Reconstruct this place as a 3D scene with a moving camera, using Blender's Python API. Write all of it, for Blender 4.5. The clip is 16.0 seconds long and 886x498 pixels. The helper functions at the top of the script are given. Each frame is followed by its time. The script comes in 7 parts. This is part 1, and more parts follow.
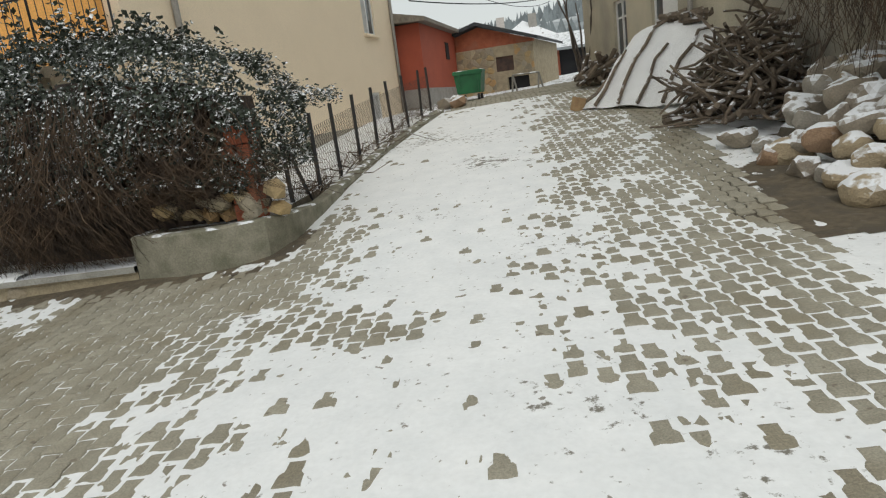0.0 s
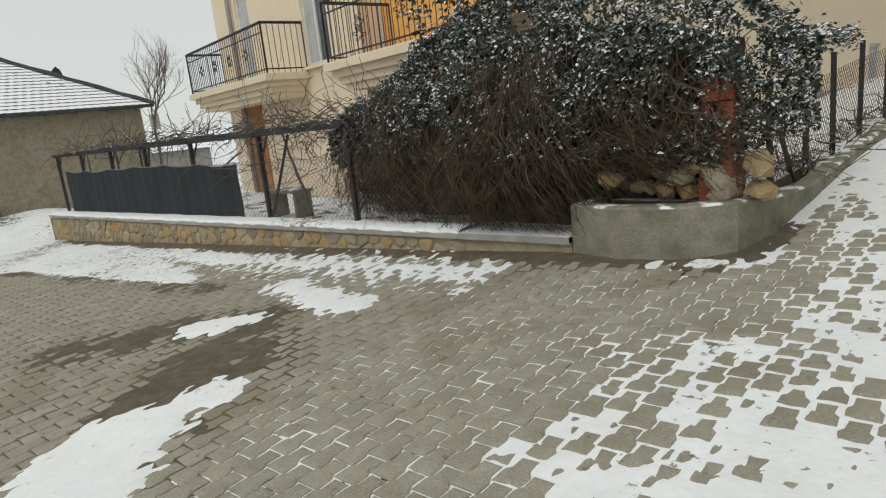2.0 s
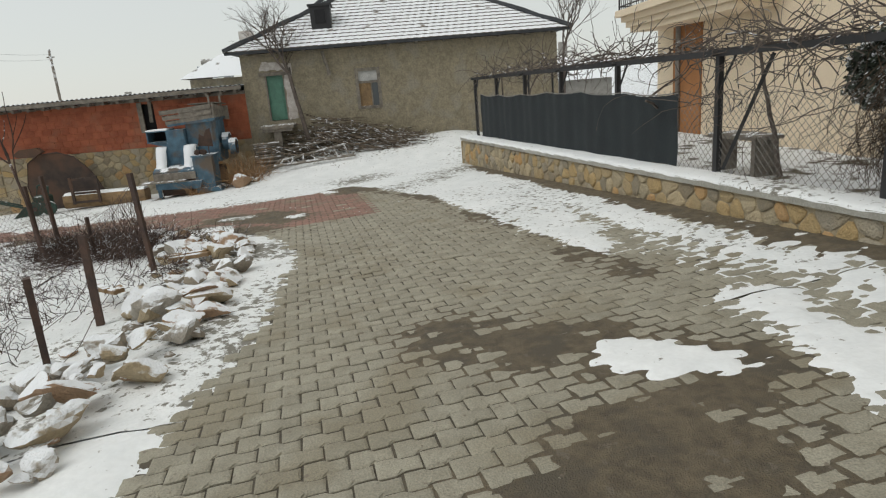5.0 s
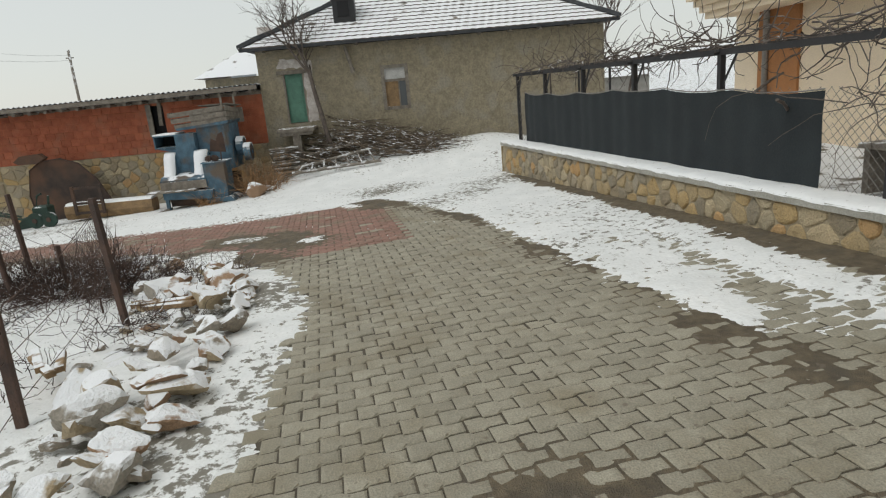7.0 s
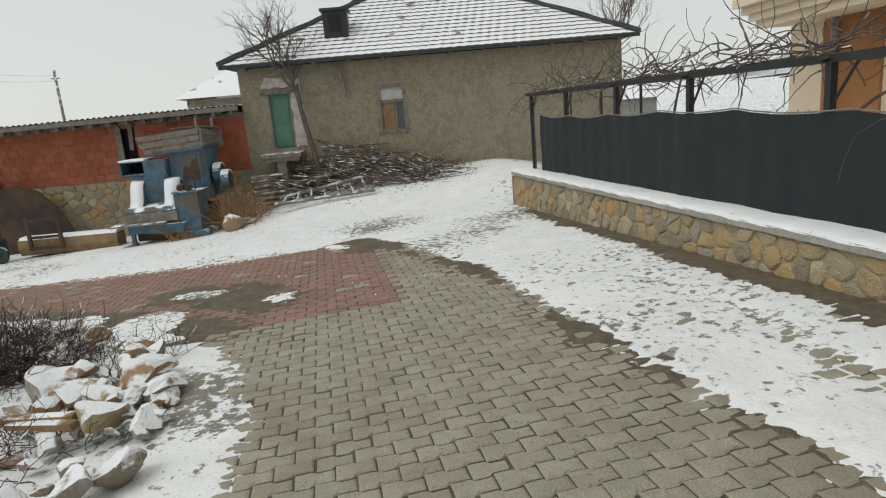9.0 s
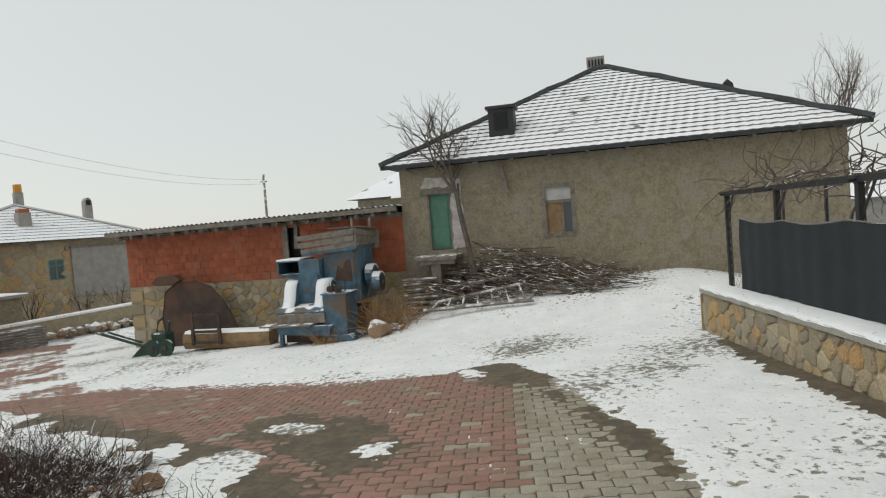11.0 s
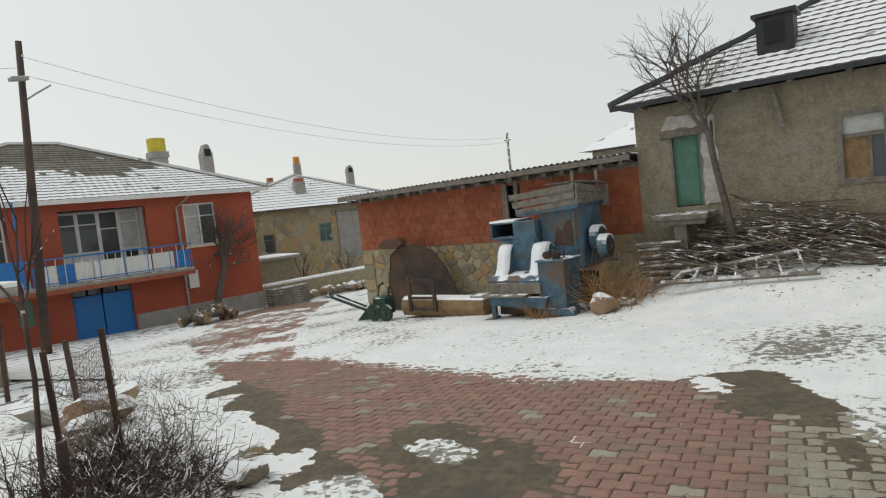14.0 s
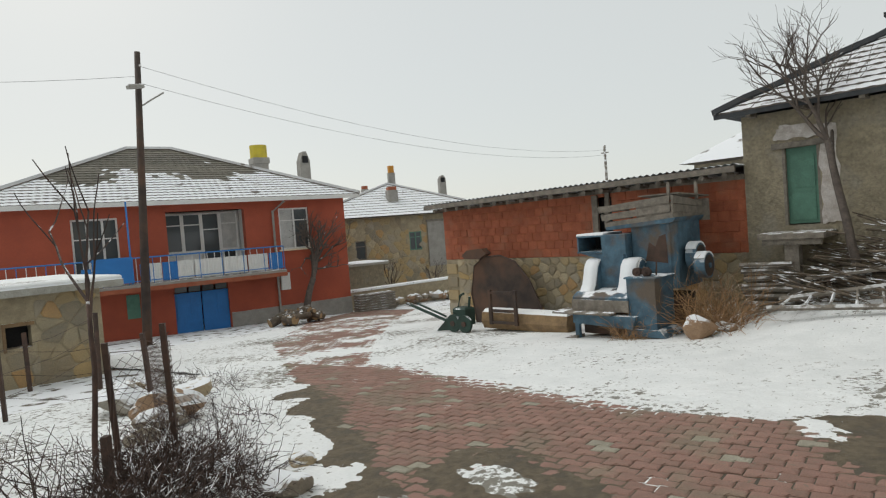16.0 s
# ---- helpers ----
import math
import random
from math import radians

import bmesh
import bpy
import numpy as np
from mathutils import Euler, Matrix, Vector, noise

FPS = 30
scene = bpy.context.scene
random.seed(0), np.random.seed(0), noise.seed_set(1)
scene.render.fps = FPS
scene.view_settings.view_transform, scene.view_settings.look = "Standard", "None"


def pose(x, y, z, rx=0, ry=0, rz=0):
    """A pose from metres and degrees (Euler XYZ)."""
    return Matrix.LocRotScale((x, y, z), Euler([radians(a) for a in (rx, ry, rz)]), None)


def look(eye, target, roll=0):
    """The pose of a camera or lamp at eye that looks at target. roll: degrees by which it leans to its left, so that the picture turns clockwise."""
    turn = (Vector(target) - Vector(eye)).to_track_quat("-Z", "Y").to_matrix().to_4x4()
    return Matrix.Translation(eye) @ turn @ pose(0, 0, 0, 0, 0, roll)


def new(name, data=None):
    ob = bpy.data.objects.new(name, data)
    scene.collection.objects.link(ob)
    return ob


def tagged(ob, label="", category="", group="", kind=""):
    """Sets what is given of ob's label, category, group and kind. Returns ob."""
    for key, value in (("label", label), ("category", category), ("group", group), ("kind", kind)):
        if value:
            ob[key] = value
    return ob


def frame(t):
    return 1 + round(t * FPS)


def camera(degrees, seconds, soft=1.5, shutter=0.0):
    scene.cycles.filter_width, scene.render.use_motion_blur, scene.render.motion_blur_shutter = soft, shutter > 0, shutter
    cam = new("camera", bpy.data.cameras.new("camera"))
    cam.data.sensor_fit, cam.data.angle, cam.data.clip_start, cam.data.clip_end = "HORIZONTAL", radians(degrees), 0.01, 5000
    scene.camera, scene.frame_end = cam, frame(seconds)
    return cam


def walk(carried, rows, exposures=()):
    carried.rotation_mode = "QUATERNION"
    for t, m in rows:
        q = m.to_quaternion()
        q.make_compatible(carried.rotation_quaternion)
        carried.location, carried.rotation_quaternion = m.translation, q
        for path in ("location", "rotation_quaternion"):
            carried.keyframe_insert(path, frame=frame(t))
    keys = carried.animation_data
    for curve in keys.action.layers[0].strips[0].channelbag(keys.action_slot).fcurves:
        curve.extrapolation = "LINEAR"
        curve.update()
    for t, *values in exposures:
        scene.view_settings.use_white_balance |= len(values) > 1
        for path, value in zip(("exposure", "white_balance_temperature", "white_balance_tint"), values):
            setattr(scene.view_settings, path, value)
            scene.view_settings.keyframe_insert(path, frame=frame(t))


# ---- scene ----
cam = camera(71.0, 16.0, soft=1.2)
METRES, EYE, TILT, LEAN, TURN = 12.1, 1.5, 0.0, 0.0, 6.1
ROWS = [
    (0.0, 0.0, 0.0, 0.0, -1.7, -13.33, 7.22),
    (0.5, -0.0105, 0.0242, -0.0029, 5.98, -13.97, 7.74),
    (1.0, -0.0207, 0.051, 0.0018, 14.24, -12.06, 5.57),
    (1.5, -0.042, 0.0742, -0.0011, 22.27, -11.75, 4.72),
    (2.0, -0.0644, 0.0978, -0.0033, 35.71, -12.14, 6.0),
    (2.5, -0.0886, 0.1112, -0.0, 48.2, -12.01, 5.8),
    (3.0, -0.1171, 0.1251, -0.0016, 53.27, -12.19, 5.19),
    (3.5, -0.1458, 0.1432, -0.0034, 60.27, -12.55, 3.98),
    (4.0, -0.177, 0.1538, -0.0063, 63.62, -12.93, 3.85),
    (4.5, -0.2113, 0.1648, -0.0095, 68.34, -14.83, 4.21),
    (7.0, -0.3991, 0.2016, -0.0103, 72.49, -14.66, 4.95),
    (7.5, -0.4343, 0.2119, -0.0095, 72.41, -14.43, 4.99),
    (8.0, -0.4714, 0.2212, -0.0128, 72.47, -14.14, 5.14),
    (10.5, -0.6531, 0.2915, -0.0132, 79.09, -3.97, 4.87),
    (11.0, -0.6835, 0.3082, -0.0124, 89.09, -2.32, 4.39),
    (11.5, -0.7124, 0.319, -0.012, 93.69, -2.98, 5.47),
    (12.0, -0.7441, 0.3267, -0.0165, 100.73, -5.31, 7.81),
    (12.5, -0.7741, 0.3383, -0.0188, 104.3, -6.39, 9.14),
    (13.0, -0.8039, 0.3418, -0.0224, 104.89, -6.59, 9.3),
    (13.5, -0.8335, 0.3424, -0.0225, 107.8, -6.29, 7.62),
    (14.0, -0.8565, 0.3434, -0.0217, 112.62, -3.92, 6.24),
    (14.5, -0.8739, 0.3411, -0.0253, 117.35, -1.71, 4.43),
    (15.0, -0.8841, 0.3396, -0.0258, 120.59, -0.97, 4.01),
    (15.5, -0.8908, 0.3423, -0.0278, 121.16, -1.1, 4.3),
    (16.0, -0.894, 0.3454, -0.0288, 121.34, -1.98, 4.41),
]
walk(cam, [(t, pose(0, 0, EYE, TILT, LEAN, TURN) @ pose(METRES * x, METRES * y, METRES * z, 90 + pitch, roll, yaw)) for t, x, y, z, yaw, pitch, roll in ROWS])

# ---- light: overcast winter sky, a very soft sun ----
world = bpy.data.worlds.new("sky")
scene.world = world
world.use_nodes = True
wn = world.node_tree
wn.nodes.clear()
w_out = wn.nodes.new("ShaderNodeOutputWorld")
w_bg = wn.nodes.new("ShaderNodeBackground")
w_sky = wn.nodes.new("ShaderNodeTexSky")
w_sky.sky_type = "NISHITA"
w_sky.sun_disc = False
w_sky.sun_elevation, w_sky.sun_rotation = radians(35), radians(200)
w_mix = wn.nodes.new("ShaderNodeMixRGB")
w_mix.inputs[0].default_value = 0.985
w_mix.inputs[2].default_value = (0.62, 0.64, 0.615, 1)
w_bg.inputs[1].default_value = 1.0
wn.links.new(w_sky.outputs[0], w_mix.inputs[1])
wn.links.new(w_mix.outputs[0], w_bg.inputs[0])
wn.links.new(w_bg.outputs[0], w_out.inputs[0])
sun = new("sun", bpy.data.lights.new("sun", "SUN"))
sun.data.energy, sun.data.angle, sun.data.color = 1.05, radians(40), (1, 0.97, 0.93)
sun.matrix_world = look((0, 0, 30), (-6, 20, 0))


# ---- materials ----
def material(name, base, second=None, scale=6.0, rough=0.85, bump=0.3, fine=60.0, metal=0.0, snow=0.0, rand=0.0, third=None, snow_scale=5.0, specks=0.0, grain=(0.78, 1.12), palette=None, tufts=0.0):
    """Two-scale noise colour with relief; snow: how much settled snow lies on upward faces; rand: variation from piece to piece."""
    m = bpy.data.materials.new(name)
    m.use_nodes = True
    nt = m.node_tree
    nd, lk = nt.nodes, nt.links
    bsdf = nd["Principled BSDF"]
    bsdf.inputs["Metallic"].default_value = metal
    geo = nd.new("ShaderNodeNewGeometry")
    n1 = nd.new("ShaderNodeTexNoise")
    n1.inputs["Scale"].default_value, n1.inputs["Detail"].default_value, n1.inputs["Roughness"].default_value = scale, 5, 0.6
    n2 = nd.new("ShaderNodeTexNoise")
    n2.inputs["Scale"].default_value, n2.inputs["Detail"].default_value = fine, 3
    lk.new(geo.outputs["Position"], n1.inputs["Vector"])
    lk.new(geo.outputs["Position"], n2.inputs["Vector"])
    ramp = nd.new("ShaderNodeValToRGB")
    second = second or tuple(c * 0.7 for c in base)
    ramp.color_ramp.elements[0].position, ramp.color_ramp.elements[1].position = 0.35, 0.65
    ramp.color_ramp.elements[0].color, ramp.color_ramp.elements[1].color = (*second, 1), (*base, 1)
    lk.new(n1.outputs["Fac"], ramp.inputs["Fac"])
    col = ramp.outputs["Color"]

    def blend(kind, fac, a, b):
        x = nd.new("ShaderNodeMixRGB")
        x.blend_type = kind
        for sock, v in zip(x.inputs, (fac, a, b)):
            if isinstance(v, (int, float)):
                sock.default_value = v
            elif isinstance(v, tuple):
                sock.default_value = (*v, 1)
            else:
                lk.new(v, sock)
        return x.outputs[0]

    def span(v, a, b, lo, hi):
        x = nd.new("ShaderNodeMapRange")
        x.clamp = True
        lk.new(v, x.inputs[0])
        for k, q in enumerate((a, b, lo, hi)):
            x.inputs[k + 1].default_value = q
        return x.outputs[0]

    if third:
        n3 = nd.new("ShaderNodeTexNoise")
        n3.inputs["Scale"].default_value, n3.inputs["Detail"].default_value = scale * 0.31, 6
        lk.new(geo.outputs["Position"], n3.inputs["Vector"])
        col = blend("MIX", span(n3.outputs["Fac"], 0.52, 0.64, 0, 1), col, third)
    if rand or palette:
        info = nd.new("ShaderNodeObjectInfo")
        add = nd.new("ShaderNodeMath")
        add.operation = "ADD"
        lk.new(info.outputs["Random"], add.inputs[0])
        lk.new(geo.outputs["Random Per Island"], add.inputs[1])
        fr = nd.new("ShaderNodeMath")
        fr.operation = "FRACT"
        lk.new(add.outputs[0], fr.inputs[0])
        if palette:
            pr = nd.new("ShaderNodeValToRGB")
            pr.color_ramp.interpolation = "CONSTANT"
            for k, c in enumerate(palette):
                e = pr.color_ramp.elements[k] if k < 2 else pr.color_ramp.elements.new(k / len(palette))
                e.position, e.color = k / len(palette), (*c, 1)
            lk.new(fr.outputs[0], pr.inputs[0])
            col = blend("MIX", 0.72, col, pr.outputs[0])
        val = span(fr.outputs[0], 0, 1, 1 - rand, 1 + rand)
        hsv = nd.new("ShaderNodeHueSaturation")
        lk.new(val, hsv.inputs["Value"])
        lk.new(col, hsv.inputs["Color"])
        col = hsv.outputs[0]
    col = blend("MULTIPLY", 1.0, col, blend("MIX", span(n2.outputs["Fac"], 0.3, 0.7, 0, 1), (grain[0],) * 3, (grain[1],) * 3))
    if snow:
        sep = nd.new("ShaderNodeSeparateXYZ")
        lk.new(geo.outputs["Normal"], sep.inputs[0])
        up = span(sep.outputs["Z"], 0.36, 0.58, 0, 1)
        n4 = nd.new("ShaderNodeTexNoise")
        n4.inputs["Scale"].default_value, n4.inputs["Detail"].default_value = snow_scale, 6
        lk.new(geo.outputs["Position"], n4.inputs["Vector"])
        mask = nd.new("ShaderNodeMath")
        mask.operation = "MULTIPLY"
        lk.new(up, mask.inputs[0])
        lk.new(span(n4.outputs["Fac"], 0.72 - 0.44 * snow, 0.80 - 0.44 * snow, 0, 1), mask.inputs[1])
        col = blend("MIX", mask.outputs[0], col, (0.84, 0.86, 0.88))
    if specks:
        n5 = nd.new("ShaderNodeTexNoise")
        n5.inputs["Scale"].default_value, n5.inputs["Detail"].default_value = 17, 7
        lk.new(geo.outputs["Position"], n5.inputs["Vector"])
        col = blend("MIX", span(n5.outputs["Fac"], 0.69 - specks, 0.74 - specks, 0, 0.85), col, (0.19, 0.16, 0.12))
    if tufts:
        # dead grass and gravel that pokes through in clusters
        n6, n7 = nd.new("ShaderNodeTexNoise"), nd.new("ShaderNodeTexNoise")
        n6.inputs["Scale"].default_value, n6.inputs["Detail"].default_value = 0.55, 4
        n7.inputs["Scale"].default_value, n7.inputs["Detail"].default_value, n7.inputs["Roughness"].default_value = 11, 8, 0.68
        lk.new(geo.outputs["Position"], n6.inputs["Vector"])
        lk.new(geo.outputs["Position"], n7.inputs["Vector"])
        both = nd.new("ShaderNodeMath")
        both.operation = "ADD"
        lk.new(span(n6.outputs["Fac"], 0.35, 0.75, 0, 0.30), both.inputs[0])
        lk.new(n7.outputs["Fac"], both.inputs[1])
        col = blend("MIX", span(both.outputs[0], 0.80 - tufts, 0.86 - tufts, 0, 0.9), col, (0.13, 0.115, 0.08))
    lk.new(col, bsdf.inputs["Base Color"])
    lk.new(span(n2.outputs["Fac"], 0.3, 0.7, max(0.05, rough - 0.12), min(1, rough + 0.1)), bsdf.inputs["Roughness"])
    if bump:
        mixh = nd.new("ShaderNodeMath")
        mixh.operation = "ADD"
        lk.new(n1.outputs["Fac"], mixh.inputs[0])
        lk.new(n2.outputs["Fac"], mixh.inputs[1])
        bp = nd.new("ShaderNodeBump")
        bp.inputs["Strength"].default_value, bp.inputs["Distance"].default_value = bump, 0.02
        lk.new(mixh.outputs[0], bp.inputs["Height"])
        lk.new(bp.outputs["Normal"], bsdf.inputs["Normal"])
    return m


def glass_material(name, tint):
    m = bpy.data.materials.new(name)
    m.use_nodes = True
    b = m.node_tree.nodes["Principled BSDF"]
    b.inputs["Base Color"].default_value = (*tint, 1)
    b.inputs["Roughness"].default_value = 0.06
    b.inputs["IOR"].default_value = 1.5
    return m


SNOW = material("snow", (0.86, 0.875, 0.87), (0.79, 0.81, 0.81), scale=3, rough=0.7, bump=0.14, fine=30, specks=0.02, grain=(0.955, 1.02), tufts=0.035)
SNOW_YARD = material("thin_snow_over_dead_grass", (0.85, 0.865, 0.86), (0.76, 0.78, 0.775), scale=2.2, rough=0.75, bump=0.35, fine=34, specks=0.03, grain=(0.93, 1.02), tufts=0.115)
SNOW_CLEAN = material("settled_clean_snow", (0.86, 0.88, 0.9), (0.80, 0.83, 0.86), scale=3, rough=0.7, bump=0.14, fine=30, specks=0.0, grain=(0.965, 1.02))
BED = material("wet_joint_sand", (0.105, 0.088, 0.06), (0.065, 0.055, 0.04), scale=6, rough=0.9, bump=0.5, fine=90)
SOIL = material("frozen_soil_with_patchy_snow", (0.16, 0.135, 0.095), (0.085, 0.072, 0.052), scale=5, rough=0.95, bump=0.8, fine=70, snow=0.80, snow_scale=3.2)
FIELD = material("snow_field", (0.22, 0.2, 0.16), (0.12, 0.1, 0.08), scale=5, rough=0.9, bump=0.6, fine=70, snow=0.95, snow_scale=1.1)
MUD = material("wet_mud", (0.205, 0.165, 0.108), (0.12, 0.096, 0.064), scale=12, rough=0.8, bump=1.0, fine=130, third=(0.125, 0.105, 0.075), specks=0.06)
PAVER = material("grey_concrete_paver", (0.375, 0.35, 0.275), (0.30, 0.277, 0.212), scale=5, rough=0.82, bump=0.5, fine=110, rand=0.07, third=(0.285, 0.255, 0.185), grain=(0.72, 1.14), specks=0.035)
PAVER_RED = material("red_concrete_paver", (0.325, 0.185, 0.145), (0.26, 0.16, 0.122), scale=5, rough=0.78, bump=0.5, fine=110, rand=0.11, third=(0.25, 0.185, 0.135), grain=(0.72, 1.14), specks=0.035)
CONCRETE = material("mossy_concrete", (0.30, 0.28, 0.215), (0.17, 0.165, 0.115), scale=4, rough=0.9, bump=0.4, snow=0.45)
COPING = material("concrete_coping_under_snow", (0.4, 0.39, 0.35), (0.3, 0.29, 0.25), scale=4, bump=0.3, snow=1.0)
MORTAR = material("mortar", (0.43, 0.36, 0.24), (0.31, 0.26, 0.175), scale=6, bump=0.6, snow=0.5)
STONE = material("yellowish_field_stone", (0.40, 0.31, 0.185), (0.24, 0.215, 0.165), scale=4, rough=0.9, bump=0.9, rand=0.1, third=(0.40, 0.28, 0.14), palette=((0.50, 0.38, 0.205), (0.36, 0.31, 0.22), (0.52, 0.37, 0.17), (0.40, 0.36, 0.28), (0.27, 0.24, 0.18), (0.50, 0.42, 0.28), (0.48, 0.29, 0.12), (0.36, 0.31, 0.21)))
# the orange render again, darkened so that shade is in the colour
ORANGE_SHADED = material("orange_render_with_painted_shade", (0.44, 0.20, 0.075), (0.37, 0.165, 0.06), scale=2, bump=0.15)
BOULDER = material("snow_dusted_boulder", (0.4, 0.34, 0.26), (0.24, 0.2, 0.15), scale=3, rough=0.9, bump=0.7, rand=0.12, snow=0.80, snow_scale=6, palette=((0.36, 0.31, 0.24), (0.27, 0.23, 0.18), (0.42, 0.33, 0.2), (0.34, 0.2, 0.11), (0.32, 0.3, 0.26)))
CREAM = material("cream_render", (0.86, 0.725, 0.54), (0.82, 0.69, 0.51), scale=0.8, rough=0.9, bump=0.08, fine=120)
CREAM_DIRT = material("stained_cream_plinth", (0.44, 0.40, 0.32), (0.34, 0.31, 0.25), scale=2, rough=0.9, bump=0.2)
ORANGE = material("orange_render", (0.85, 0.45, 0.13), (0.78, 0.40, 0.11), scale=1.2, bump=0.1)
BROWN_DARK = material("brown_painted_render", (0.13, 0.06, 0.03), (0.09, 0.045, 0.025), scale=2, bump=0.15)
REDWALL = material("red_painted_render", (0.42, 0.095, 0.05), (0.35, 0.078, 0.043), scale=1.1, rough=0.85, bump=0.15)
BRICK = material("hollow_clay_brick", (0.40, 0.125, 0.062), (0.31, 0.09, 0.046), scale=5, rough=0.92, bump=0.6, rand=0.13, third=(0.33, 0.13, 0.075))
PLASTER = material("grey_mud_plaster", (0.33, 0.285, 0.20), (0.235, 0.205, 0.145), scale=6, rough=0.95, bump=1.3, fine=19, third=(0.30, 0.27, 0.21), specks=0.03)
LIMEWASH = material("flaking_limewash", (0.62, 0.59, 0.56), (0.42, 0.37, 0.33), scale=7, bump=0.4)
BEIGE = material("grey_beige_render", (0.52, 0.47, 0.35), (0.42, 0.38, 0.29), scale=1.0, bump=0.2, third=(0.30, 0.275, 0.22))
TILE = material("clay_roof_tile_under_snow", (0.23, 0.20, 0.17), (0.15, 0.13, 0.115), scale=3, bump=0.3, snow=0.98, snow_scale=2.2)
TILE_BARE = material("grey_brown_roof_tile", (0.20, 0.185, 0.15), (0.14, 0.13, 0.105), scale=3, bump=0.3, rand=0.2)
RIDGE = material("dark_ridge_felt", (0.055, 0.06, 0.065), (0.035, 0.038, 0.042), scale=5, bump=0.3)
WOOD_OLD = material("weathered_grey_timber", (0.27, 0.24, 0.20), (0.16, 0.14, 0.115), scale=8, bump=0.6, snow=0.55)
WOOD_BROWN = material("brown_timber", (0.32, 0.21, 0.105), (0.2, 0.13, 0.07), scale=6, bump=0.5, snow=0.7)
STICK = material("bare_stick_bark", (0.18, 0.14, 0.10), (0.09, 0.07, 0.052), scale=9, bump=0.5, rand=0.3, snow=0.40, snow_scale=6)
BARK = material("tree_bark", (0.15, 0.12, 0.10), (0.085, 0.07, 0.06), scale=10, bump=0.6, snow=0.25)
VINE = material("dry_brown_vine_stems", (0.125, 0.082, 0.05), (0.028, 0.02, 0.015), scale=5, bump=0.2, rand=0.4)
LEAF = material("dark_ivy_leaf", (0.040, 0.052, 0.032), (0.022, 0.03, 0.02), scale=4, rough=0.6, bump=0.1, rand=0.4, snow=0.50, snow_scale=14)
DRYLEAF = material("dry_weed", (0.42, 0.25, 0.12), (0.26, 0.15, 0.075), scale=5, bump=0.1, rand=0.3, snow=0.3)
TWIGS = material("dark_thorny_twigs", (0.085, 0.052, 0.04), (0.045, 0.03, 0.026), scale=7, bump=0.2, rand=0.4, snow=0.42, snow_scale=12)
BLACK = material("black_painted_steel", (0.028, 0.028, 0.03), (0.02, 0.02, 0.022), scale=8, rough=0.55, bump=0.1)
RUST = material("rusty_iron", (0.105, 0.062, 0.045), (0.055, 0.038, 0.032), scale=5, rough=0.85, bump=0.5)
# rusted iron; its dark brown also serves as painted shade inside the ivy
RUST_DARK = material("brown_rust_and_ivy_shade", (0.075, 0.05, 0.038), (0.04, 0.03, 0.026), scale=3, rough=0.8, bump=0.4, third=(0.12, 0.065, 0.04))
NET = material("dark_blue_grey_shade_net", (0.02, 0.027, 0.03), (0.015, 0.02, 0.023), scale=2, rough=0.9, bump=0.15)
WIRE = material("galvanised_wire", (0.25, 0.24, 0.22), (0.16, 0.14, 0.12), scale=9, rough=0.6, bump=0)
BLUE = material("faded_blue_machine_paint", (0.085, 0.17, 0.235), (0.05, 0.095, 0.135), scale=5, rough=0.65, bump=0.3, third=(0.13, 0.10, 0.075), snow=0.6, snow_scale=4, specks=0.02)
BLUE_DOOR = material("bright_blue_paint", (0.025, 0.20, 0.55), (0.02, 0.165, 0.47), scale=2, rough=0.5, bump=0.1)
GREEN_DOOR = material("green_door_paint", (0.11, 0.25, 0.185), (0.085, 0.19, 0.14), scale=6, rough=0.7, bump=0.3)
GREEN = material("green_painted_steel", (0.02, 0.16, 0.06), (0.017, 0.11, 0.045), scale=3, rough=0.6, bump=0.2, snow=0.5)
DARKGREEN = material("dark_green_iron", (0.025, 0.06, 0.045), (0.02, 0.04, 0.03), scale=6, rough=0.7, bump=0.3, snow=0.4)
WHITE = material("white_plastic", (0.74, 0.74, 0.72), (0.68, 0.68, 0.66), scale=2, rough=0.5, bump=0.05)
CURTAIN = material("white_curtain", (0.55, 0.55, 0.53), (0.42, 0.42, 0.41), scale=4, bump=0.2)
TARP = material("white_tarpaulin", (0.84, 0.85, 0.85), (0.76, 0.77, 0.77), scale=2.5, rough=0.6, bump=0.35)
DARK = material("dark_interior", (0.018, 0.018, 0.02), (0.012, 0.012, 0.014), scale=3, bump=0)
CEMENT = material("grey_cement", (0.36, 0.345, 0.315), (0.28, 0.265, 0.24), scale=3, bump=0.35, snow=0.5)
YELLOW = material("yellow_tin", (0.62, 0.5, 0.05), (0.5, 0.4, 0.06), scale=4, bump=0.1)
ORANGE_POT = material("orange_chimney_top", (0.65, 0.30, 0.04), (0.5, 0.22, 0.04), scale=4, bump=0.1)
SHEET = material("grey_corrugated_sheet", (0.33, 0.36, 0.37), (0.25, 0.27, 0.28), scale=2, rough=0.5, bump=0.1, snow=0.75)
# distance haze is painted into this pale grey hill colour
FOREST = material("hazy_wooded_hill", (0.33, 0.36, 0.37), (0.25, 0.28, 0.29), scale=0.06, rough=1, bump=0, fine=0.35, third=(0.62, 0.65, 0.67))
LOGEND = material("sawn_log", (0.42, 0.29, 0.15), (0.3, 0.19, 0.1), scale=6, bump=0.4, snow=0.6)
GLASS = glass_material("window_glass", (0.075, 0.085, 0.09))


